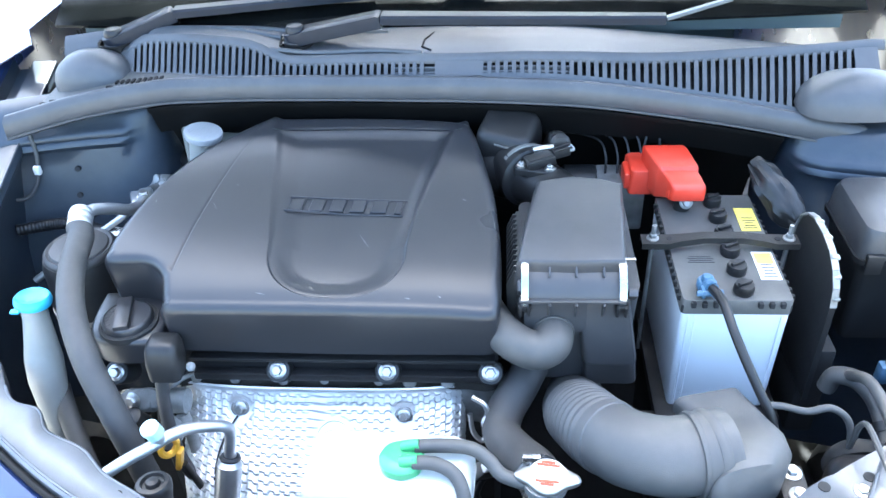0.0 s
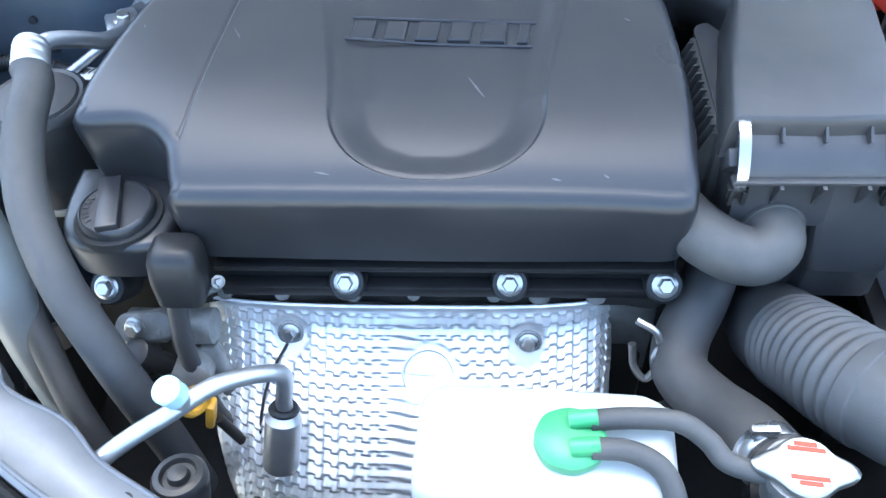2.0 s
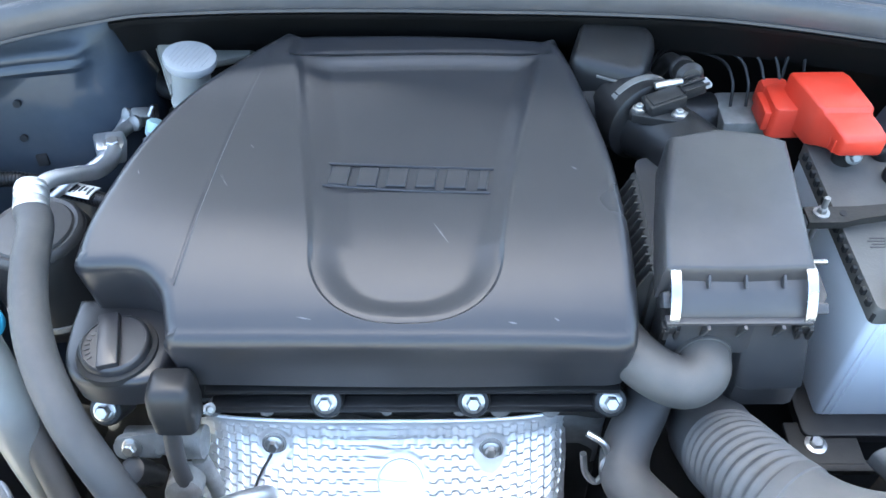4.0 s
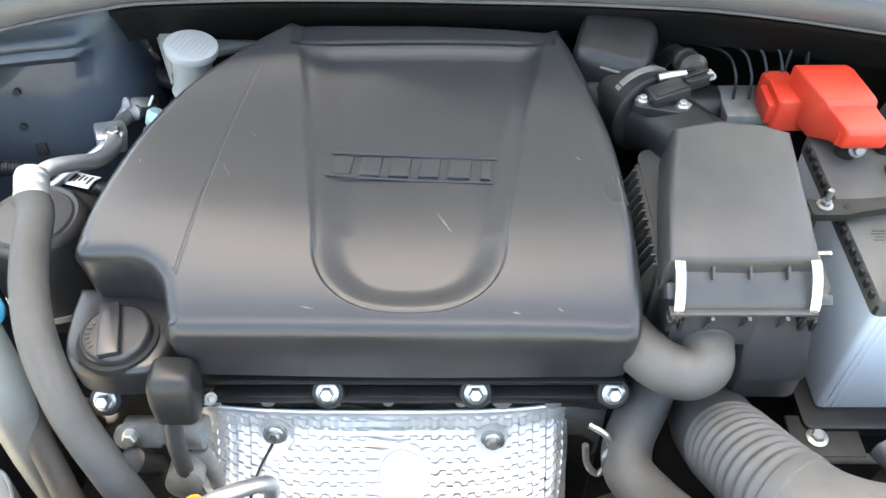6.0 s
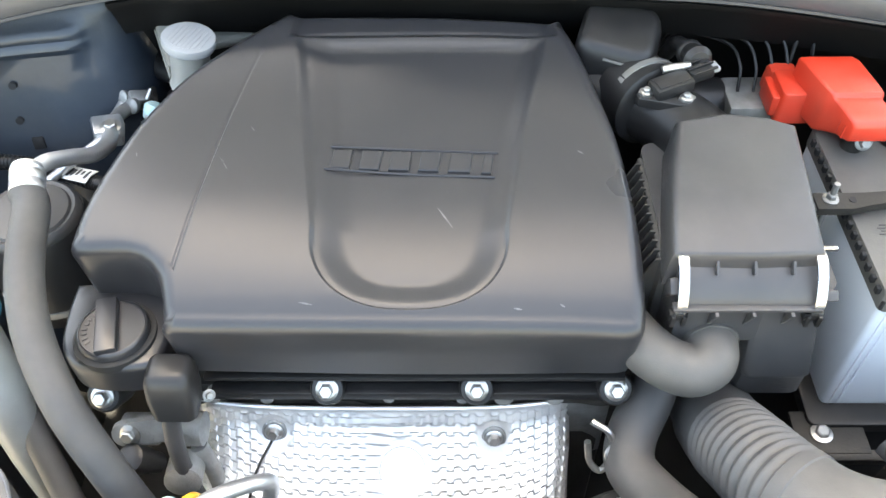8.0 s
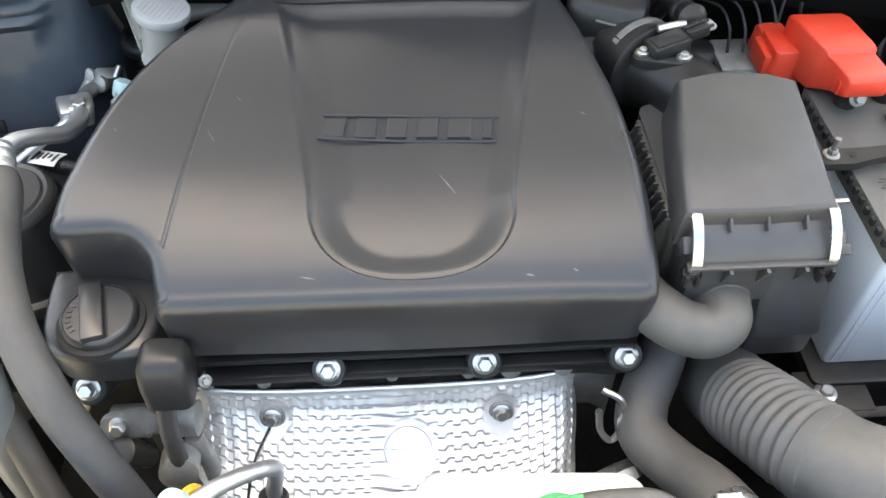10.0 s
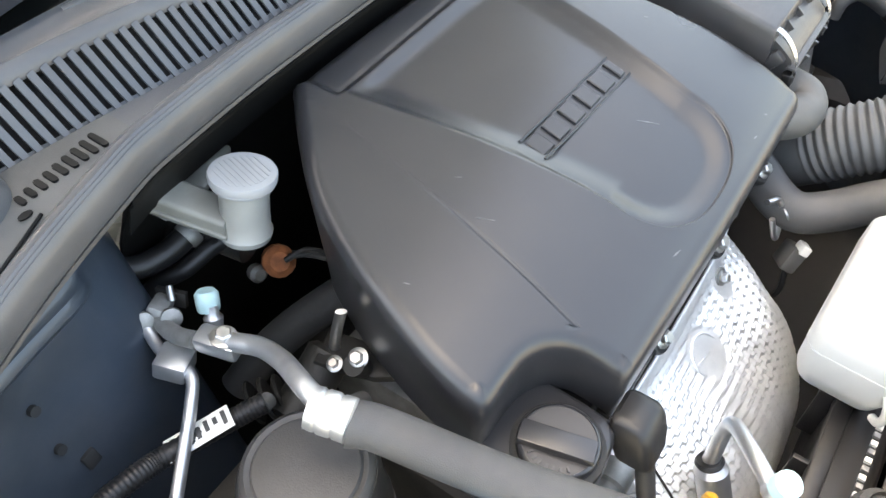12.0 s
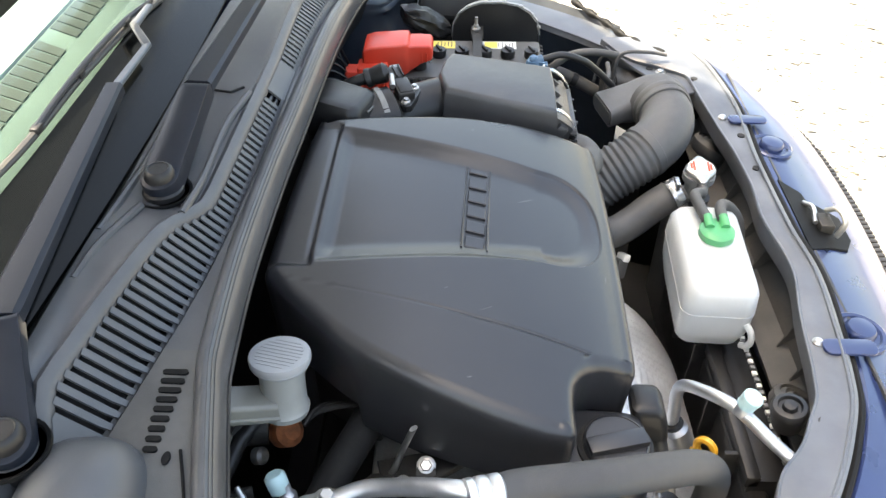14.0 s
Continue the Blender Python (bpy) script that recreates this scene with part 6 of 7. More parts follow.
part("strip", tube([(0.665, 0.690, 0.872), (0.620, 0.662, 0.868), (0.580, 0.632, 0.864), (0.540, 0.610, 0.862), (0.490, 0.585, 0.866), (0.440, 0.540, 0.866)], lambda a: 0.0060 + 0.0022 * math.sin(a * 34), 10, 10), NEARBLACK, edge_strip)
lamp = thing("headlamp", "back of a black plastic headlamp housing", "headlamp", at=(0.42, 0.60, 0.74))
part("rear_housing", loft([[(0.430 + u, y, 0.790 + v) for u, v in rounded(w, h, 0.020, 4)] for y, w, h in ((0.53, 0.13, 0.11), (0.60, 0.13, 0.11), (0.625, 0.11, 0.09), (0.632, 0.09, 0.07))]), BLACK, lamp)
part("bulb_cap", lathe([(0.034, 0), (0.036, 0.004), (0.036, 0.016), (0.031, 0.022), (0.010, 0.023)], 28, pose(0.415, 0.630, 0.800, -90, 0, 0)), PITCH, lamp, "round black bulb cap")
wrap = thing("wrapped_connector", "black plastic-wrapped cable bundle behind the battery", "cable bundle", at=(0.39, 0.97, 0.92))
bm = bmesh.new()
rings = []
for j in range(30):
    a = j / 29
    c = Vector((0.358 + 0.058 * a, 1.022 - 0.080 * a, 0.978 - 0.055 * a))
    ring = []
    for k in range(30):
        w = 2 * math.pi * k / 30
        d = Vector((0.75 * math.cos(w), 0.45 * math.cos(w), math.sin(w)))
        fold = noise.noise((d.x * 2.6, d.z * 2.6, a * 3.6)) * 0.009 + noise.noise((d.x * 6, d.z * 6 + 3, a * 7)) * 0.0022
        ring.append(bm.verts.new(c + d * (0.024 * max(0.05, math.sin(math.pi * (0.06 + 0.88 * a))) ** 0.5 + fold)))
    rings.append(ring)
bridge(bm, rings)
bm.faces.new(rings[0])
bm.faces.new(rings[-1])
part("wrapping", bm, BLACK, wrap, smooth=60)

fuse = thing("fuse_box", "black plastic fuse box with rounded lid", "fuse box", at=(0.50, 0.87, 0.80))
part("lid", loft([ring_at((0.532, 0.932, z), w, d, 0.018) for z, w, d in ((0.928, 0.142, 0.142), (0.960, 0.138, 0.138), (0.971, 0.130, 0.130), (0.975, 0.112, 0.112))]), BOX, fuse)
part("base", loft([ring_at((0.532, 0.932, z), w, d, 0.012) for z, w, d in ((0.78, 0.11, 0.11), (0.926, 0.130, 0.130))]), BLACK, fuse)
part("lid_rim", loft([ring_at((0.532, 0.932, z), 0.147, 0.147, 0.018) for z in (0.922, 0.929)]), BLACK, fuse)
part("latch", box((0.480, 0.860, 0.925), (0.022, 0.008, 0.03), 0.002), BLACK, fuse)

# brake lines and modulator at the rear
abs_unit = thing("brake_modulator", "grey metal brake modulator block with thin steel lines", "brake modulator", at=(0.17, 1.09, 0.85))
part("block", box((0.182, 1.085, 0.882), (0.072, 0.06, 0.085), 0.004), CAST, abs_unit)
part("motor", lathe([(0.030, 0), (0.032, 0.003), (0.032, 0.05), (0.024, 0.055)], 22, pose(0.148, 1.10, 0.895, 0, -90, 0)), BLACK, abs_unit)
for k in range(4):
    o = 0.011 * k
    part("brake_line", tube([(0.160 + 0.018 * k, 1.085, 0.925), (0.160 + 0.018 * k, 1.10, 0.950), (0.150 + 0.016 * k, 1.125, 0.962 + o * 0.5), (0.11 + 0.006 * k, 1.145, 0.964 + o * 0.5), (0.085 - o * 0.3, 1.15, 0.955 + o * 0.4), (0.080 - o * 0.3, 1.155, 0.90)], 0.0019, 8), BLACK, abs_unit)
for k in range(2):
    part("thin_cable", tube([(0.215 + 0.03 * k, 1.10, 0.93), (0.225 + 0.02 * k, 1.12, 0.985), (0.24 + 0.05 * k, 1.125, 1.01), (0.33 + 0.03 * k, 1.10, 1.02)], 0.0022, 8), BLACK, abs_unit)

# ================= reservoirs =================
tank = thing("coolant_reservoir", "milky white plastic coolant expansion tank", "coolant reservoir", at=(-0.13, 0.57, 0.75))
secs = []
for z, w, d, r, dx in ((0.757, 0.116, 0.058, 0.014, -0.002), (0.760, 0.128, 0.070, 0.018, -0.002), (0.768, 0.146, 0.084, 0.020, -0.002), (0.795, 0.164, 0.094, 0.018, -0.002), (0.835, 0.172, 0.096, 0.018, 0.0), (0.858, 0.170, 0.094, 0.020, 0.0), (0.868, 0.160, 0.086, 0.022, 0.0), (0.874, 0.142, 0.068, 0.022, 0.0)):
    secs.append(ring_at((-0.122 + dx, 0.573, z), w + 0.016, d, r, pose(0, 0, 0, 0, 0, -3)))
part("tank_body", loft(secs), WHITE, tank, "smooth milky white tank body")
part("seam", loft([ring_at((-0.122, 0.573, z), 0.1888, 0.0968, 0.018, pose(0, 0, 0, 0, 0, -3)) for z in (0.8265, 0.8290)]), WHITE, tank)
part("mount_ear", tube([(-0.214, 0.540, 0.815), (-0.222, 0.534, 0.806), (-0.224, 0.532, 0.792), (-0.220, 0.534, 0.780), (-0.212, 0.538, 0.774)], 0.0045, 10), WHITE, tank)
cap = part("filler_cap", lathe([(0.0215, 0), (0.0225, 0.003), (0.0225, 0.011), (0.019, 0.0145), (0.008, 0.0155)], 64, Matrix.Translation((-0.104, 0.568, 0.873)), squash=lambda a: 1.04 + 0.015 * math.cos(8 * a) + 0.12 * max(0, math.cos(a - math.pi))), GREEN, tank, "translucent green filler cap")
for dy in (-0.010, 0.011):
    part("hose_nipple", lathe([(0.0062, 0), (0.0068, 0.004), (0.0062, 0.02)], 12, pose(-0.106, 0.568 + dy, 0.889, 0, 78, 0)), GREEN, cap)
for pts in ([(-0.092, 0.579, 0.889), (-0.062, 0.582, 0.888), (-0.030, 0.582, 0.884), (-0.010, 0.573, 0.875), (0.002, 0.562, 0.867), (0.022, 0.557, 0.862), (0.036, 0.556, 0.862)],
            [(-0.092, 0.558, 0.889), (-0.066, 0.556, 0.889), (-0.045, 0.546, 0.882), (-0.036, 0.528, 0.866), (-0.038, 0.512, 0.84), (-0.050, 0.505, 0.79)]):
    part("overflow_hose", tube(pts, 0.0078, 14), HOSE, tank, "dark rubber overflow hose")

radiator = thing("radiator", "black-topped car radiator behind the crossmember", "radiator", at=(-0.08, 0.53, 0.40))
part("core", box((-0.06, 0.520, 0.56), (0.66, 0.022, 0.26), 0.002), CORE, radiator)
part("top_tank", loft([[(x, 0.535 + y, 0.715 + z) for y, z in rounded(0.060, 0.050, 0.014)] for x in (-0.40, -0.39, 0.10, 0.11)]), BLACK, radiator)
for k in range(34):
    part("fin_tab", box((-0.42 + 0.0105 * k, 0.5265, 0.7625), (0.0055, 0.006, 0.004), 0.0), PAPER if k % 2 == 0 else CAST, radiator, smooth=0)
part("fan_shroud", loft([[(x, 0.552 + y, 0.64 + z) for y, z in rounded(0.03, 0.16, 0.01)] for x in (-0.42, 0.05)]), BLACK, radiator)
part("shroud_strip", box((-0.10, 0.560, 0.735), (0.60, 0.018, 0.02), 0.003), BLACK, radiator)
for k in range(4):
    part("shroud_rib", box((-0.36 + 0.09 * k, 0.574, 0.70), (0.006, 0.022, 0.08), 0.001), BLACK, radiator)
part("filler_neck", lathe([(0.018, -0.05), (0.018, -0.012), (0.024, -0.010), (0.024, 0.0)], 24, Matrix.Translation((0.050, 0.556, 0.868))), CAST, radiator)
part("upper_neck", tube([(0.050, 0.556, 0.83), (0.052, 0.56, 0.79), (0.055, 0.545, 0.74)], 0.024, 18), BLACK, radiator)
m0 = Matrix.Translation((0.052, 0.555, 0.868)) @ pose(0, 0, 0, 0, 0, -6)
ears = lambda a: 1 + 0.55 * abs(math.cos(a)) ** 16 - 0.03 * abs(math.sin(2 * a))
rcap = part("cap", lathe([(0.0215, 0.0), (0.0230, 0.0015), (0.0230, 0.006), (0.0210, 0.0085), (0.0195, 0.009)], 60, m0, ears), STEEL, radiator, "bright two-eared radiator cap")
part("cap_face", lathe([(0.0195, 0.0085), (0.0195, 0.0108), (0.0180, 0.0115), (0.006, 0.0116)], 36, m0), PAPER, rcap, "white printed cap face")
for y, w in ((0.0145, 0.015), (0.0105, 0.025), (-0.0145, 0.015), (-0.0105, 0.025)):
    bmm = box((0, y, 0.0115), (w, 0.0034, 0.0012))
    bmesh.ops.transform(bmm, matrix=m0, verts=bmm.verts[:])
    part("print_bar", bmm, ORANGE, rcap, smooth=0)

support = thing("radiator_support", "dusty black plastic radiator support panel with ribs", "radiator support", at=(-0.05, 0.51, 0.70))
part("support_panel", sheet([[(x, y, z) for x in (-0.47, -0.25, -0.05, 0.15, 0.38)] for y, z in ((0.440, 0.800), (0.462, 0.782), (0.470, 0.765), (0.488, 0.758), (0.505, 0.752))], 0.004), SHROUD, support)
part("support_wall", sheet([[(x, y, z) for x in (-0.47, -0.05, 0.38)] for y, z in ((0.436, 0.862), (0.438, 0.80))], 0.003, (0, -1, 0)), SHROUD, support)
for x in (-0.40, -0.33, -0.26, -0.20, -0.05, 0.02, 0.12, 0.19, 0.27):
    part("support_rib", loft([[(x + u, 0.441, 0.84), (x + u, 0.441, 0.80), (x + u, 0.484, 0.758), (x + u, 0.470, 0.80)] for u in (-0.0015, 0.0015)]), SHROUD, support, smooth=0)


def horn(x, y, z):
    h = thing("car_horn", "round black car horn with spiral ridges", "horn", "horns behind the bumper", at=(x, y, z))
    part("horn_body", lathe([(0.030, -0.02), (0.036, -0.012), (0.036, 0.0), (0.031, 0.005), (0.029, 0.002), (0.024, 0.006), (0.021, 0.003), (0.016, 0.008), (0.012, 0.004), (0.007, 0.009)], 28, pose(x, y, z, 24, 8, 0)), SHROUD, h)
    part("horn_bracket", box((x + 0.01, y + 0.01, z - 0.035), (0.014, 0.006, 0.05), 0.002), DARKMETAL, h)


horn(0.235, 0.480, 0.800)
horn(-0.330, 0.500, 0.795)

rhose = thing("radiator_hose", "thick dusty black upper radiator hose with clamp", "hose", at=(0.02, 0.66, 0.78))
part("hose_tube", tube([(0.045, 0.790, 0.815), (0.026, 0.750, 0.806), (0.006, 0.714, 0.793), (0.003, 0.684, 0.788), (0.022, 0.650, 0.795), (0.042, 0.614, 0.814), (0.053, 0.575, 0.834)], 0.0245, 22, 8), HOSE, rhose)
mm = look((0.046, 0.586, 0.829), (0.056, 0.55, 0.846))
part("clamp", lathe([(0.0262, -0.008), (0.0268, -0.007), (0.0268, 0.007), (0.0262, 0.008)], 26, mm), CHROME, rhose, "bright steel spring clamp")
part("clamp_ear", box((0.036, 0.590, 0.858), (0.020, 0.006, 0.012), 0.001), CHROME, rhose)

washer = thing("washer_bottle", "milky washer bottle neck with bright blue cap", "washer bottle", at=(-0.59, 0.74, 0.70))
part("neck", tube([(-0.600, 0.760, 0.930), (-0.601, 0.757, 0.910), (-0.604, 0.752, 0.880), (-0.607, 0.746, 0.850), (-0.607, 0.736, 0.820), (-0.604, 0.724, 0.790), (-0.599, 0.710, 0.750), (-0.594, 0.70, 0.68)], 0.02, 22, radii=[0.0155, 0.0165, 0.0200, 0.0240, 0.0240, 0.0205, 0.0170, 0.0165]), MILK, washer)
part("cap", lathe([(0.0195, 0), (0.0225, 0.002), (0.0235, 0.006), (0.0225, 0.012), (0.0200, 0.0150), (0.018, 0.0135), (0.008, 0.013)], 30, pose(-0.600, 0.762, 0.929, -8, 6, 0)), CYAN, washer, "bright blue snap cap")
part("cap_tab", box((-0.612, 0.741, 0.936), (0.012, 0.008, 0.004), 0.0015), CYAN, washer)

brake = thing("brake_fluid_reservoir", "pale brake fluid reservoir with ribbed white cap", "brake reservoir", at=(-0.466, 1.079, 0.93))
m0 = pose(-0.468, 1.080, 0.943, 0, 11, 0)
part("reservoir_body", lathe([(0.016, -0.006), (0.0225, -0.003), (0.0240, 0.003), (0.0220, 0.006), (0.0216, 0.020), (0.0214, 0.040), (0.0220, 0.054)], 30, m0), MILK, brake, "translucent milky body")
part("cap", lathe([(0.0272, 0.0570), (0.0290, 0.0578), (0.0294, 0.0630), (0.0286, 0.0650), (0.0265, 0.0656)], 36, m0), CAPGREY, brake, "dusty white cap with fine ribs")
part("cap_lip", lathe([(0.0225, 0.0530), (0.0272, 0.0538), (0.0280, 0.0556), (0.0272, 0.0572)], 36, m0), CAPGREY, brake)
for k in range(9):
    w = 0.044 * math.sqrt(max(0.05, 1 - ((k - 4) / 5) ** 2))
    bmm = box((0, (k - 4) * 0.0048, 0.0657), (w, 0.0018, 0.0007), 0.0)
    bmesh.ops.transform(bmm, matrix=m0 @ pose(0, 0, 0, 0, 0, 75), verts=bmm.verts[:])
    part("cap_rib", bmm, CAPGREY, brake, smooth=0)
arm = [Vector((-0.474, 1.086, 0.957)), Vector((-0.486, 1.114, 0.968)), Vector((-0.498, 1.142, 0.979)), Vector((-0.512, 1.178, 0.990))]
part("reservoir_arm", loft([[p + Vector((0.93 * x, 0.37 * x, z)) for x, z in rounded(0.032, 0.026, 0.005)] for p in arm]), AGED, brake, "aged grey-brown reservoir arm")
part("arm_seam", loft([[p + Vector((0.93 * x, 0.37 * x, z - 0.003)) for x, z in rounded(0.037, 0.004, 0.0015)] for p in arm]), AGED, brake)
part("rear_plate", box((-0.440, 1.168, 0.958), (0.060, 0.050, 0.012), 0.004, m=pose(0, 0, 0, 10, 0, 20)), AGED, brake)
part("yellow_mark", box((-0.433, 1.166, 0.9655), (0.016, 0.012, 0.002), 0.0, m=pose(0, 0, 0, 10, 0, 20)), LABELY, brake)

cyl = thing("master_cylinder", "grimy brake master cylinder with rusty port", "master cylinder", at=(-0.45, 1.06, 0.87))
part("cylinder_body", lathe([(0.020, 0), (0.020, 0.003), (0.020, 0.07), (0.026, 0.075), (0.026, 0.09)], 20, pose(-0.445, 1.110, 0.885, -85, 0, 12)), DARKMETAL, cyl)
part("rusty_port", lathe([(0.012, 0), (0.017, 0.004), (0.017, 0.022), (0.010, 0.028)], 14, pose(-0.420, 1.108, 0.838, 40, -30, 0)), RUST, cyl, "rust-orange steel port")
part("port_bolt", lathe([(0.010, 0), (0.010, 0.010), (0.006, 0.014)], 12, pose(-0.428, 1.138, 0.805, 60, -30, 0)), CAST, cyl)
for k in range(3):
    part("brake_line", tube([(-0.437 + 0.006 * k, 1.075, 0.875), (-0.415, 1.06 - 0.01 * k, 0.88), (-0.40, 1.03 - 0.01 * k, 0.86), (-0.40, 1.0, 0.80)], 0.003, 8), DARKMETAL, cyl)

# ================= pipes on the driver's-wing side =================
ac = thing("air_conditioning_line", "foam-sleeved air-conditioning line with aluminium ends", "refrigerant line", at=(-0.56, 0.85, 0.90))
part("foam_sleeve", tube([(-0.577, 0.878, 0.970), (-0.567, 0.860, 0.967), (-0.557, 0.812, 0.964), (-0.545, 0.768, 0.956), (-0.526, 0.722, 0.940), (-0.499, 0.679, 0.907), (-0.472, 0.650, 0.858), (-0.458, 0.638, 0.811), (-0.450, 0.635, 0.74), (-0.446, 0.636, 0.65)], 0.0168, 22, 8), FOAM, ac, "dark foam sleeve")
part("crimp_collar", lathe([(0.0140, -0.016), (0.0165, -0.014), (0.0165, -0.006), (0.0150, -0.004), (0.0165, -0.002), (0.0165, 0.006), (0.0150, 0.008), (0.0165, 0.010), (0.0158, 0.016)], 24, look((-0.5785, 0.889, 0.974), (-0.558, 0.82, 0.966))), ALU, ac, "bright crimped aluminium collar")
part("metal_pipe", tube([(-0.578, 0.895, 0.976), (-0.572, 0.918, 0.972), (-0.560, 0.945, 0.955), (-0.550, 0.968, 0.938), (-0.546, 0.995, 0.928), (-0.552, 1.022, 0.920), (-0.560, 1.045, 0.914)], 0.0085, 16), ALU, ac, "bare aluminium pipe")
part("joint_block", box((-0.556, 1.036, 0.913), (0.022, 0.040, 0.020), 0.005, m=pose(0, 0, 0, 0, 0, 15)), ALU, ac)
bolt("joint_bolt", (-0.554, 1.030, 0.923), (0.1, -0.1, 1), ac, 0.0075)
part("rear_pipe", tube([(-0.564, 1.055, 0.910), (-0.566, 1.080, 0.900), (-0.562, 1.105, 0.892), (-0.553, 1.150, 0.88)], 0.008, 14), CAST, ac)
part("port_stem", lathe([(0.007, -0.028), (0.009, -0.012), (0.006, -0.008), (0.006, 0.0)], 14, pose(-0.527, 1.077, 0.902, -18, 22, 0)), ALU, ac)
part("port_cap", lathe([(0.010, -0.006), (0.0105, 0.0), (0.0105, 0.010), (0.008, 0.013)], 18, pose(-0.5265, 1.082, 0.900, -18, 22, 0), squash=lambda a: 1 + 0.03 * math.cos(8 * a)), MINT, ac, "pale blue service port cap")
part("expansion_block", box((-0.553, 1.118, 0.892), (0.028, 0.018, 0.022), 0.004, m=pose(0, 0, 0, 20, 20, 30)), CAST, ac)
part("block_stud", lathe([(0.0032, 0), (0.0032, 0.012), (0.0025, 0.014)], 10, pose(-0.541, 1.112, 0.898, -30, 30, 0)), STEEL, ac)
part("block_bracket", box((-0.536, 1.120, 0.892), (0.006, 0.030, 0.016), 0.001, m=pose(0, 0, 0, 0, 20, 20)), DARKMETAL, ac)
for x, y in ((-0.562, 1.135), (-0.545, 1.118)):
    part("block_flange", lathe([(0.008, 0), (0.0095, 0.002), (0.0095, 0.007), (0.006, 0.009)], 16, pose(x - 0.008, y - 0.016, 0.896, 50, -40, 0)), CAST, ac)
part("thin_pipe", tube([(-0.566, 1.128, 0.902), (-0.573, 1.112, 0.892), (-0.580, 1.090, 0.886), (-0.581, 1.068, 0.888), (-0.585, 1.047, 0.887), (-0.602, 1.033, 0.880), (-0.622, 1.021, 0.870), (-0.660, 1.000, 0.850), (-0.697, 0.979, 0.830), (-0.735, 0.957, 0.810)], 0.0056, 14), ALU, ac, "thin aluminium liquid pipe")
part("thin_joint", box((-0.583, 1.069, 0.888), (0.030, 0.030, 0.020), 0.004, m=pose(0, 0, 0, 10, 10, 25)), ALU, ac)
part("thin_collar", lathe([(0.011, -0.012), (0.012, -0.008), (0.012, 0.008), (0.011, 0.012)], 18, look((-0.700, 0.977, 0.8285), (-0.735, 0.957, 0.810))), ALU, ac)


front = thing("front_refrigerant_pipe", "bent aluminium refrigerant pipe with pale service cap", "refrigerant line", at=(-0.38, 0.61, 0.80))
part("pipe", tube([(-0.343, 0.652, 0.755), (-0.340, 0.652, 0.785), (-0.334, 0.653, 0.812), (-0.333, 0.651, 0.828), (-0.340, 0.645, 0.839), (-0.356, 0.634, 0.850), (-0.372, 0.622, 0.858), (-0.386, 0.609, 0.861), (-0.404, 0.594, 0.859), (-0.428, 0.577, 0.855), (-0.450, 0.558, 0.850), (-0.468, 0.54, 0.840), (-0.48, 0.51, 0.81)], 0.0074, 16), ALU, front)
part("joint_sleeve", lathe([(0.015, -0.06), (0.0165, -0.057), (0.0165, -0.006), (0.013, -0.002), (0.010, 0.002)], 20, pose(-0.343, 0.650, 0.768, -24, 9, 0)), ALU, front, "bright ribbed aluminium sleeve")
part("sleeve_ring", lathe([(0.013, 0), (0.014, 0.003), (0.012, 0.006)], 20, pose(-0.3428, 0.6505, 0.7685, -24, 9, 0)), BLACK, front)
part("service_stem", lathe([(0.0085, 0), (0.0085, 0.012), (0.006, 0.016)], 14, pose(-0.394, 0.604, 0.860, 15, -8, 0)), ALU, front)
part("service_cap", lathe([(0.0095, 0), (0.0108, 0.0015), (0.0104, 0.004), (0.0108, 0.0065), (0.0104, 0.009), (0.0112, 0.0115), (0.0112, 0.0165), (0.0095, 0.0185), (0.005, 0.019)], 20, pose(-0.395, 0.601, 0.874, 15, -8, 0)), MINT, front, "pale mint service cap")

dip = thing("dipstick", "yellow plastic dipstick ring handle", "dipstick", at=(-0.40, 0.65, 0.70))
part("ring_handle", tube([(-0.407 + 0.007 * math.cos(a), 0.634 + 0.008 * math.cos(a), 0.811 + 0.013 * math.sin(a)) for a in [2 * math.pi * k / 12 for k in range(13)]], 0.0045, 8, 2), YELLOW, dip)
part("handle_stem", box((-0.402, 0.640, 0.782), (0.008, 0.014, 0.036), 0.003, m=pose(0, 0, 0, 0, 15, 0)), YELLOW, dip)
part("guide_tube", tube([(-0.400, 0.642, 0.77), (-0.392, 0.66, 0.68), (-0.38, 0.69, 0.58)], 0.005, 10), DARKMETAL, dip)

mount = thing("engine_mount", "round black rubber engine mount housing", "engine mount", at=(-0.60, 0.90, 0.80))
m0 = Matrix.Translation((-0.603, 0.900, 0.80))
part("mount_body", lathe([(0.060, 0), (0.062, 0.003), (0.062, 0.05), (0.058, 0.06), (0.056, 0.10), (0.052, 0.112)], 32, m0), BLACK, mount)
part("mount_top", lathe([(0.050, 0.108), (0.0515, 0.112), (0.050, 0.118), (0.046, 0.121), (0.042, 0.1195), (0.040, 0.122), (0.015, 0.125)], 32, m0), RUBBER, mount, "dusty domed rubber top")
part("mount_band", lathe([(0.064, 0.02), (0.0645, 0.024), (0.064, 0.028)], 32, m0), CAST, mount)
part("mount_bracket", box((-0.60, 0.955, 0.79), (0.10, 0.10, 0.02), 0.005), DARKMETAL, mount)
belt = thing("alternator_bracket", "grimy cast bracket with zinc bolts beside the engine", "bracket", at=(-0.50, 0.94, 0.85))
part("bracket_plate", prism([(-0.505, 0.985), (-0.488, 0.930), (-0.470, 0.905), (-0.455, 0.935), (-0.470, 0.995)], 0.855, 0.863, 0.002), DARKMETAL, belt)
bolt("bracket_bolt", (-0.490, 0.943, 0.885), (-0.5, 0.0, 0.85), belt, 0.0062, 0.006)
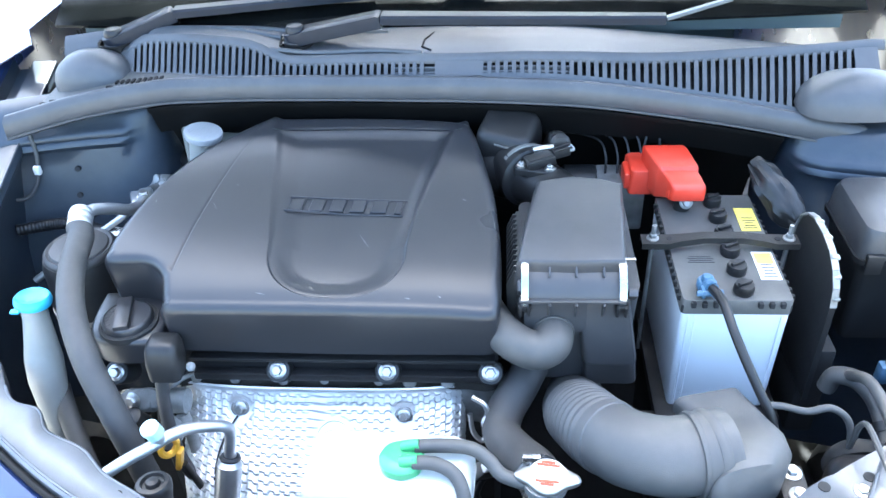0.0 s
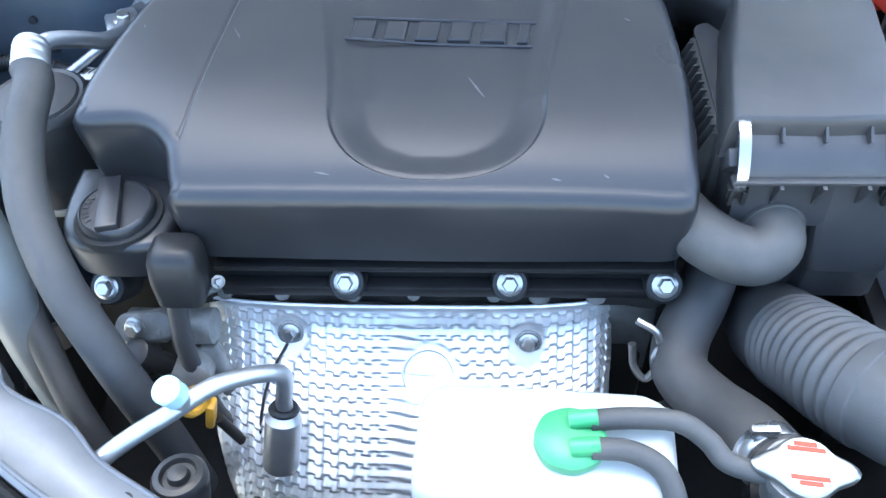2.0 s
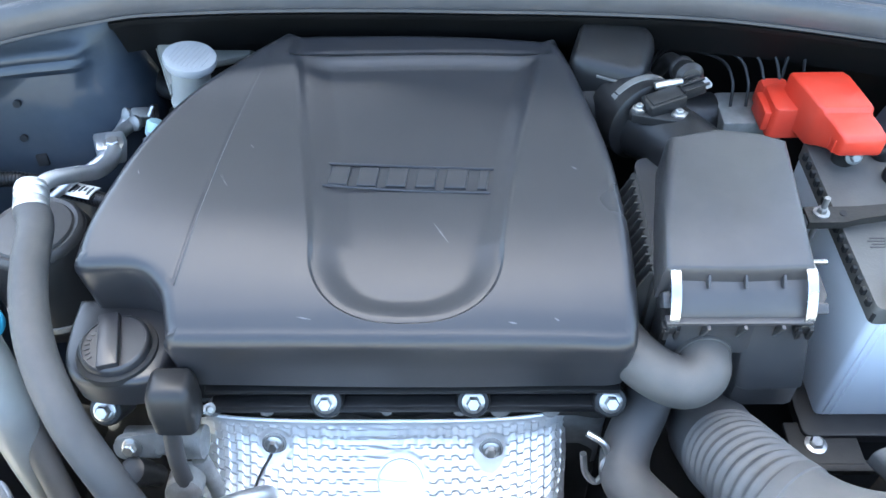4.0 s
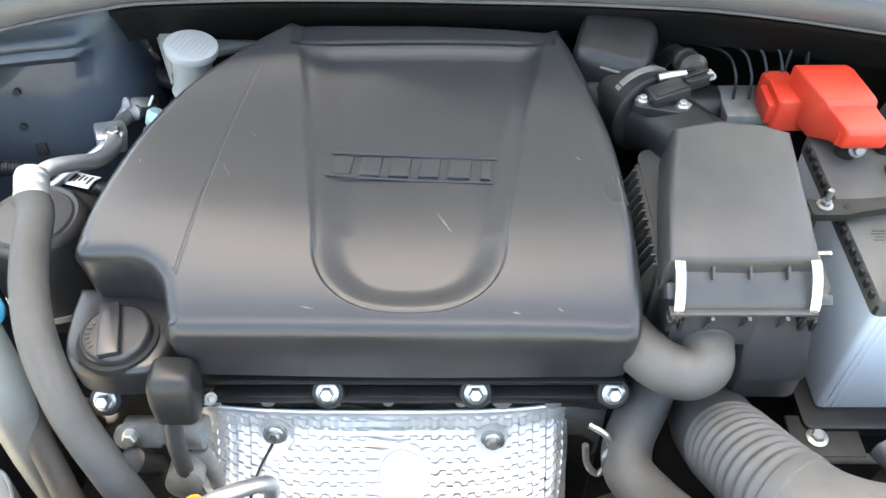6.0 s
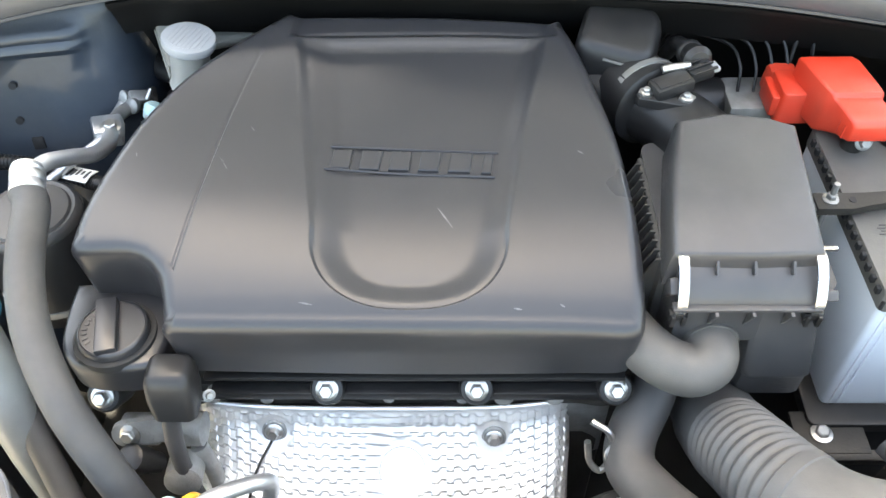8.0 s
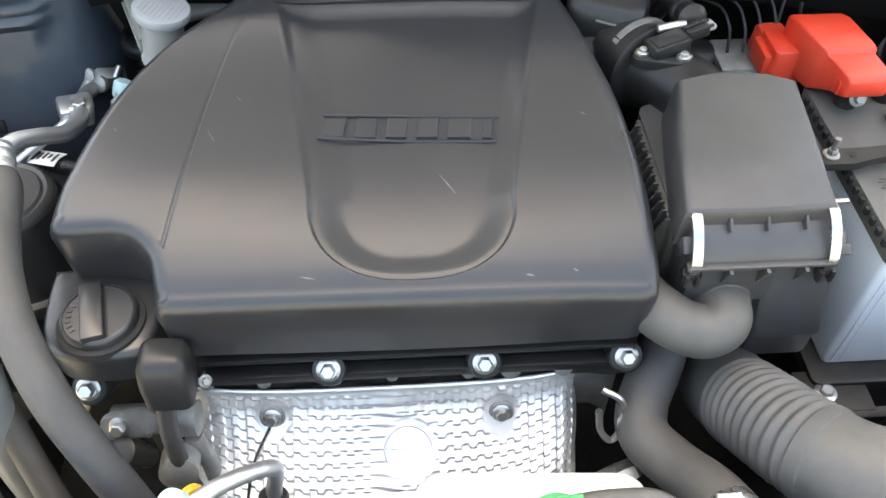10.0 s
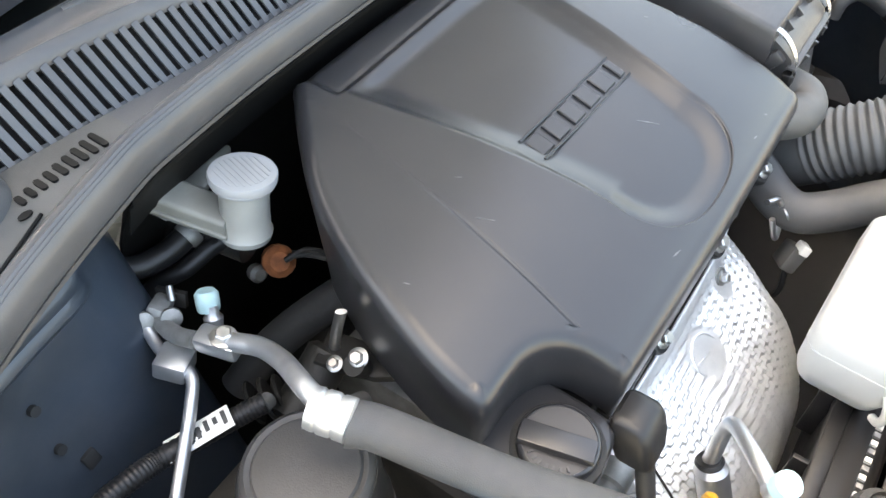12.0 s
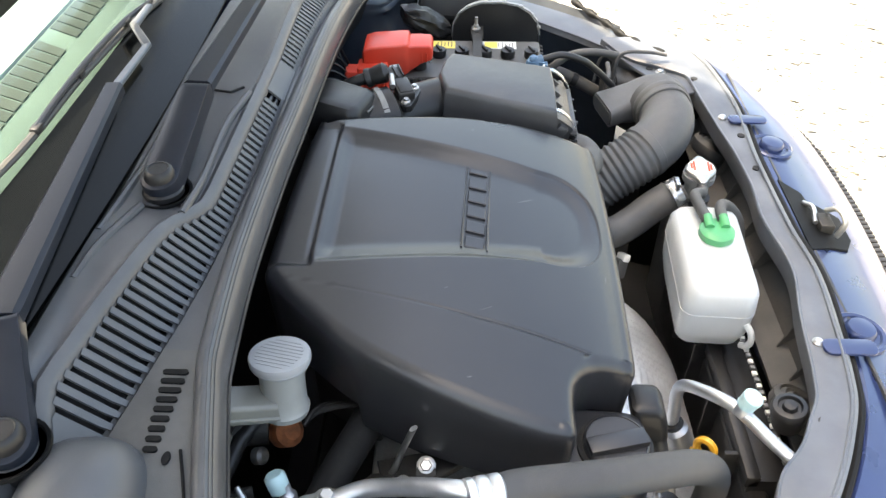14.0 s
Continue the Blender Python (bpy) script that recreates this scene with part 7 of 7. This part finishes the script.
part("bolt_pad", lathe([(0.010, 0), (0.010, 0.02)], 18, pose(-0.487, 0.943, 0.866, 0, -30, 0)), DARKMETAL, belt)
part("bright_lug", tube([(-0.474, 0.986, 0.830), (-0.481, 0.980, 0.852), (-0.486, 0.972, 0.884), (-0.489, 0.962, 0.920), (-0.491, 0.954, 0.946)], 0.0026, 8, 5, flat=2.0), STEEL, belt, "bright worn steel lug")
part("lower_lug", lathe([(0.010, 0), (0.010, 0.02)], 14, pose(-0.505, 0.93, 0.845, 0, -50, 0)), CAST, belt)
side_hose = thing("coolant_hose", "black coolant hose looping behind the reservoir", "hose", at=(-0.55, 1.10, 0.85))
part("hose_tube", tube([(-0.585, 1.195, 0.93), (-0.555, 1.186, 0.915), (-0.537, 1.169, 0.900), (-0.507, 1.156, 0.900), (-0.468, 1.149, 0.910), (-0.440, 1.135, 0.920)], 0.012, 16), BLACK, side_hose)
part("lower_hose", tube([(-0.535, 1.170, 0.855), (-0.520, 1.159, 0.870), (-0.500, 1.143, 0.880), (-0.472, 1.134, 0.890), (-0.450, 1.118, 0.900)], 0.009, 14), BLACK, side_hose)
part("hose_clip", box((-0.492, 1.146, 0.958), (0.024, 0.014, 0.016), 0.003), CAPGREY, side_hose, "pale plastic clip under the reservoir arm")
part("clamp_band", lathe([(0.0128, -0.006), (0.0136, -0.005), (0.0136, 0.005), (0.0128, 0.006)], 20, look((-0.480, 1.1505, 0.907), (-0.468, 1.149, 0.910))), CAST, side_hose)
drain = thing("grey_drain_hose", "dusty grey rubber hose beside the washer neck", "hose", at=(-0.58, 0.70, 0.78))
part("hose_tube", tube([(-0.600, 0.742, 0.800), (-0.590, 0.725, 0.790), (-0.572, 0.698, 0.765), (-0.548, 0.665, 0.735), (-0.53, 0.645, 0.69)], 0.0135, 14), HOSE, drain)
part("pale_end", lathe([(0.004, 0), (0.004, 0.024)], 10, pose(-0.602, 0.744, 0.80, -20, 0, 0)), CAPGREY, drain)
corr = thing("corrugated_loom", "black corrugated wiring conduit with a white tag", "wiring", at=(-0.64, 1.0, 0.84))
part("conduit", tube([(-0.770, 1.012, 0.868), (-0.730, 1.028, 0.867), (-0.700, 1.036, 0.865), (-0.665, 1.034, 0.860), (-0.640, 1.030, 0.855), (-0.589, 1.007, 0.859), (-0.560, 0.992, 0.864)], lambda a: 0.0095 + 0.0004 * math.sin(a * 300), 12, 50), BLACK, corr)
td = Vector((0.051, -0.026, 0.013)).normalized()
ts = Vector((0.026, 0.051, 0.0)).normalized()
tc = Vector((-0.613, 1.0185, 0.8625))
tag = part("paper_tag", loft([[tc + td * u + ts * v + Vector((0, 0, 0.003 * (1 - (v / 0.011) ** 2) + h)) for v, h in ((-0.011, 0), (-0.005, 0), (0.0, 0), (0.005, 0), (0.011, 0), (0.011, -0.001), (0.0, -0.001), (-0.011, -0.001))] for u in (-0.030, 0.030)]), PAPER, corr, "white paper tag round the conduit")
for k in range(7):
    part("print_bar", loft([[tc + td * (u - 0.024 + 0.008 * k) + ts * v + Vector((0, 0, 0.0034 * (1 - (v / 0.012) ** 2) + 0.0006)) for v in (-0.007 + 0.002 * (k % 3), 0.0, 0.006 - 0.002 * (k % 2))] for u in (-0.002, 0.002)], cap=False), INK, tag, smooth=0)
low = thing("auxiliary_pump", "grimy pump body low in the bay", "pump", at=(-0.53, 0.98, 0.78))
part("pump_body", lathe([(0.018, 0), (0.022, 0.004), (0.022, 0.07), (0.016, 0.075)], 18, pose(-0.545, 0.985, 0.815, 30, 60, 35)), DARKMETAL, low)
part("pump_duct", tube([(-0.530, 1.075, 0.770), (-0.500, 1.062, 0.800), (-0.470, 1.045, 0.825), (-0.440, 1.025, 0.845), (-0.405, 1.005, 0.860), (-0.36, 0.99, 0.87)], 0.019, 18), PITCH, low, "thick black rubber duct")
bolt("pump_bolt", (-0.497, 0.966, 0.865), (-0.4, 0.0, 0.9), low, 0.005, 0.005)
part("pump_tip", lathe([(0.008, 0), (0.008, 0.012)], 12, pose(-0.553, 0.997, 0.852, -20, -60, 35)), CAST, low)
for k in range(5):
    part("finned_ring", lathe([(0.020, 0), (0.022, 0.002), (0.020, 0.004)], 16, pose(-0.555 + 0.010 * k, 1.02 - 0.008 * k, 0.826, 0, 75, -35)), DARKMETAL, low)

wire = thing("sensor_wire", "thin dark sensor wire with a pale plug on the strut tower", "wiring", at=(-0.70, 1.03, 0.95))
part("wire_run", tube([(-0.749, 1.1, 1.008), (-0.744, 1.094, 0.987), (-0.74, 1.085, 0.963), (-0.742, 1.076, 0.941), (-0.747, 1.068, 0.919), (-0.759, 1.055, 0.904), (-0.772, 1.04, 0.907), (-0.778, 1.02, 0.927), (-0.778, 1.0, 0.953)], 0.0032, 10), HOSE, wire)
part("wire_plug", box((-0.742, 1.076, 0.941), (0.011, 0.010, 0.016), 0.003), PAPER, wire, "pale plastic plug")

wiper((-0.323, 1.208, 1.106), (-0.185, 1.203, 1.134), (0.241, 1.178, 1.134), [(0.345, 1.235, 1.140)], "dark grey wiper arm lying along the cowl")
upper = wiper((-0.628, 1.228, 1.098), (-0.535, 1.266, 1.126), (-0.205, 1.285, 1.143), [(-0.106, 1.281, 1.143), (-0.079, 1.302, 1.155), (-0.030, 1.300, 1.156)], "dark grey wiper arm resting across the windscreen")
build_slats()

# blade of the upper wiper, resting on the glass
part("blade_rubber", tube([(-0.47, 1.336, 1.156), (-0.38, 1.329, 1.152), (-0.308, 1.325, 1.150), (-0.20, 1.322, 1.151), (-0.072, 1.315, 1.147), (0.03, 1.306, 1.141)], 0.0042, 8, 6), RUBBER, upper, "black rubber wiper blade")
part("blade_bow", tube([(-0.305, 1.324, 1.154), (-0.25, 1.322, 1.158), (-0.17, 1.319, 1.160), (-0.072, 1.314, 1.157), (0.0, 1.308, 1.150)], 0.0034, 8), WIPER, upper, "dark grey blade bow")
for q in ((-0.305, 1.324, 1.153), (-0.200, 1.321, 1.156), (-0.072, 1.314, 1.155)):
    part("blade_clip", box(q, (0.014, 0.009, 0.008), 0.002), BLACK, upper)
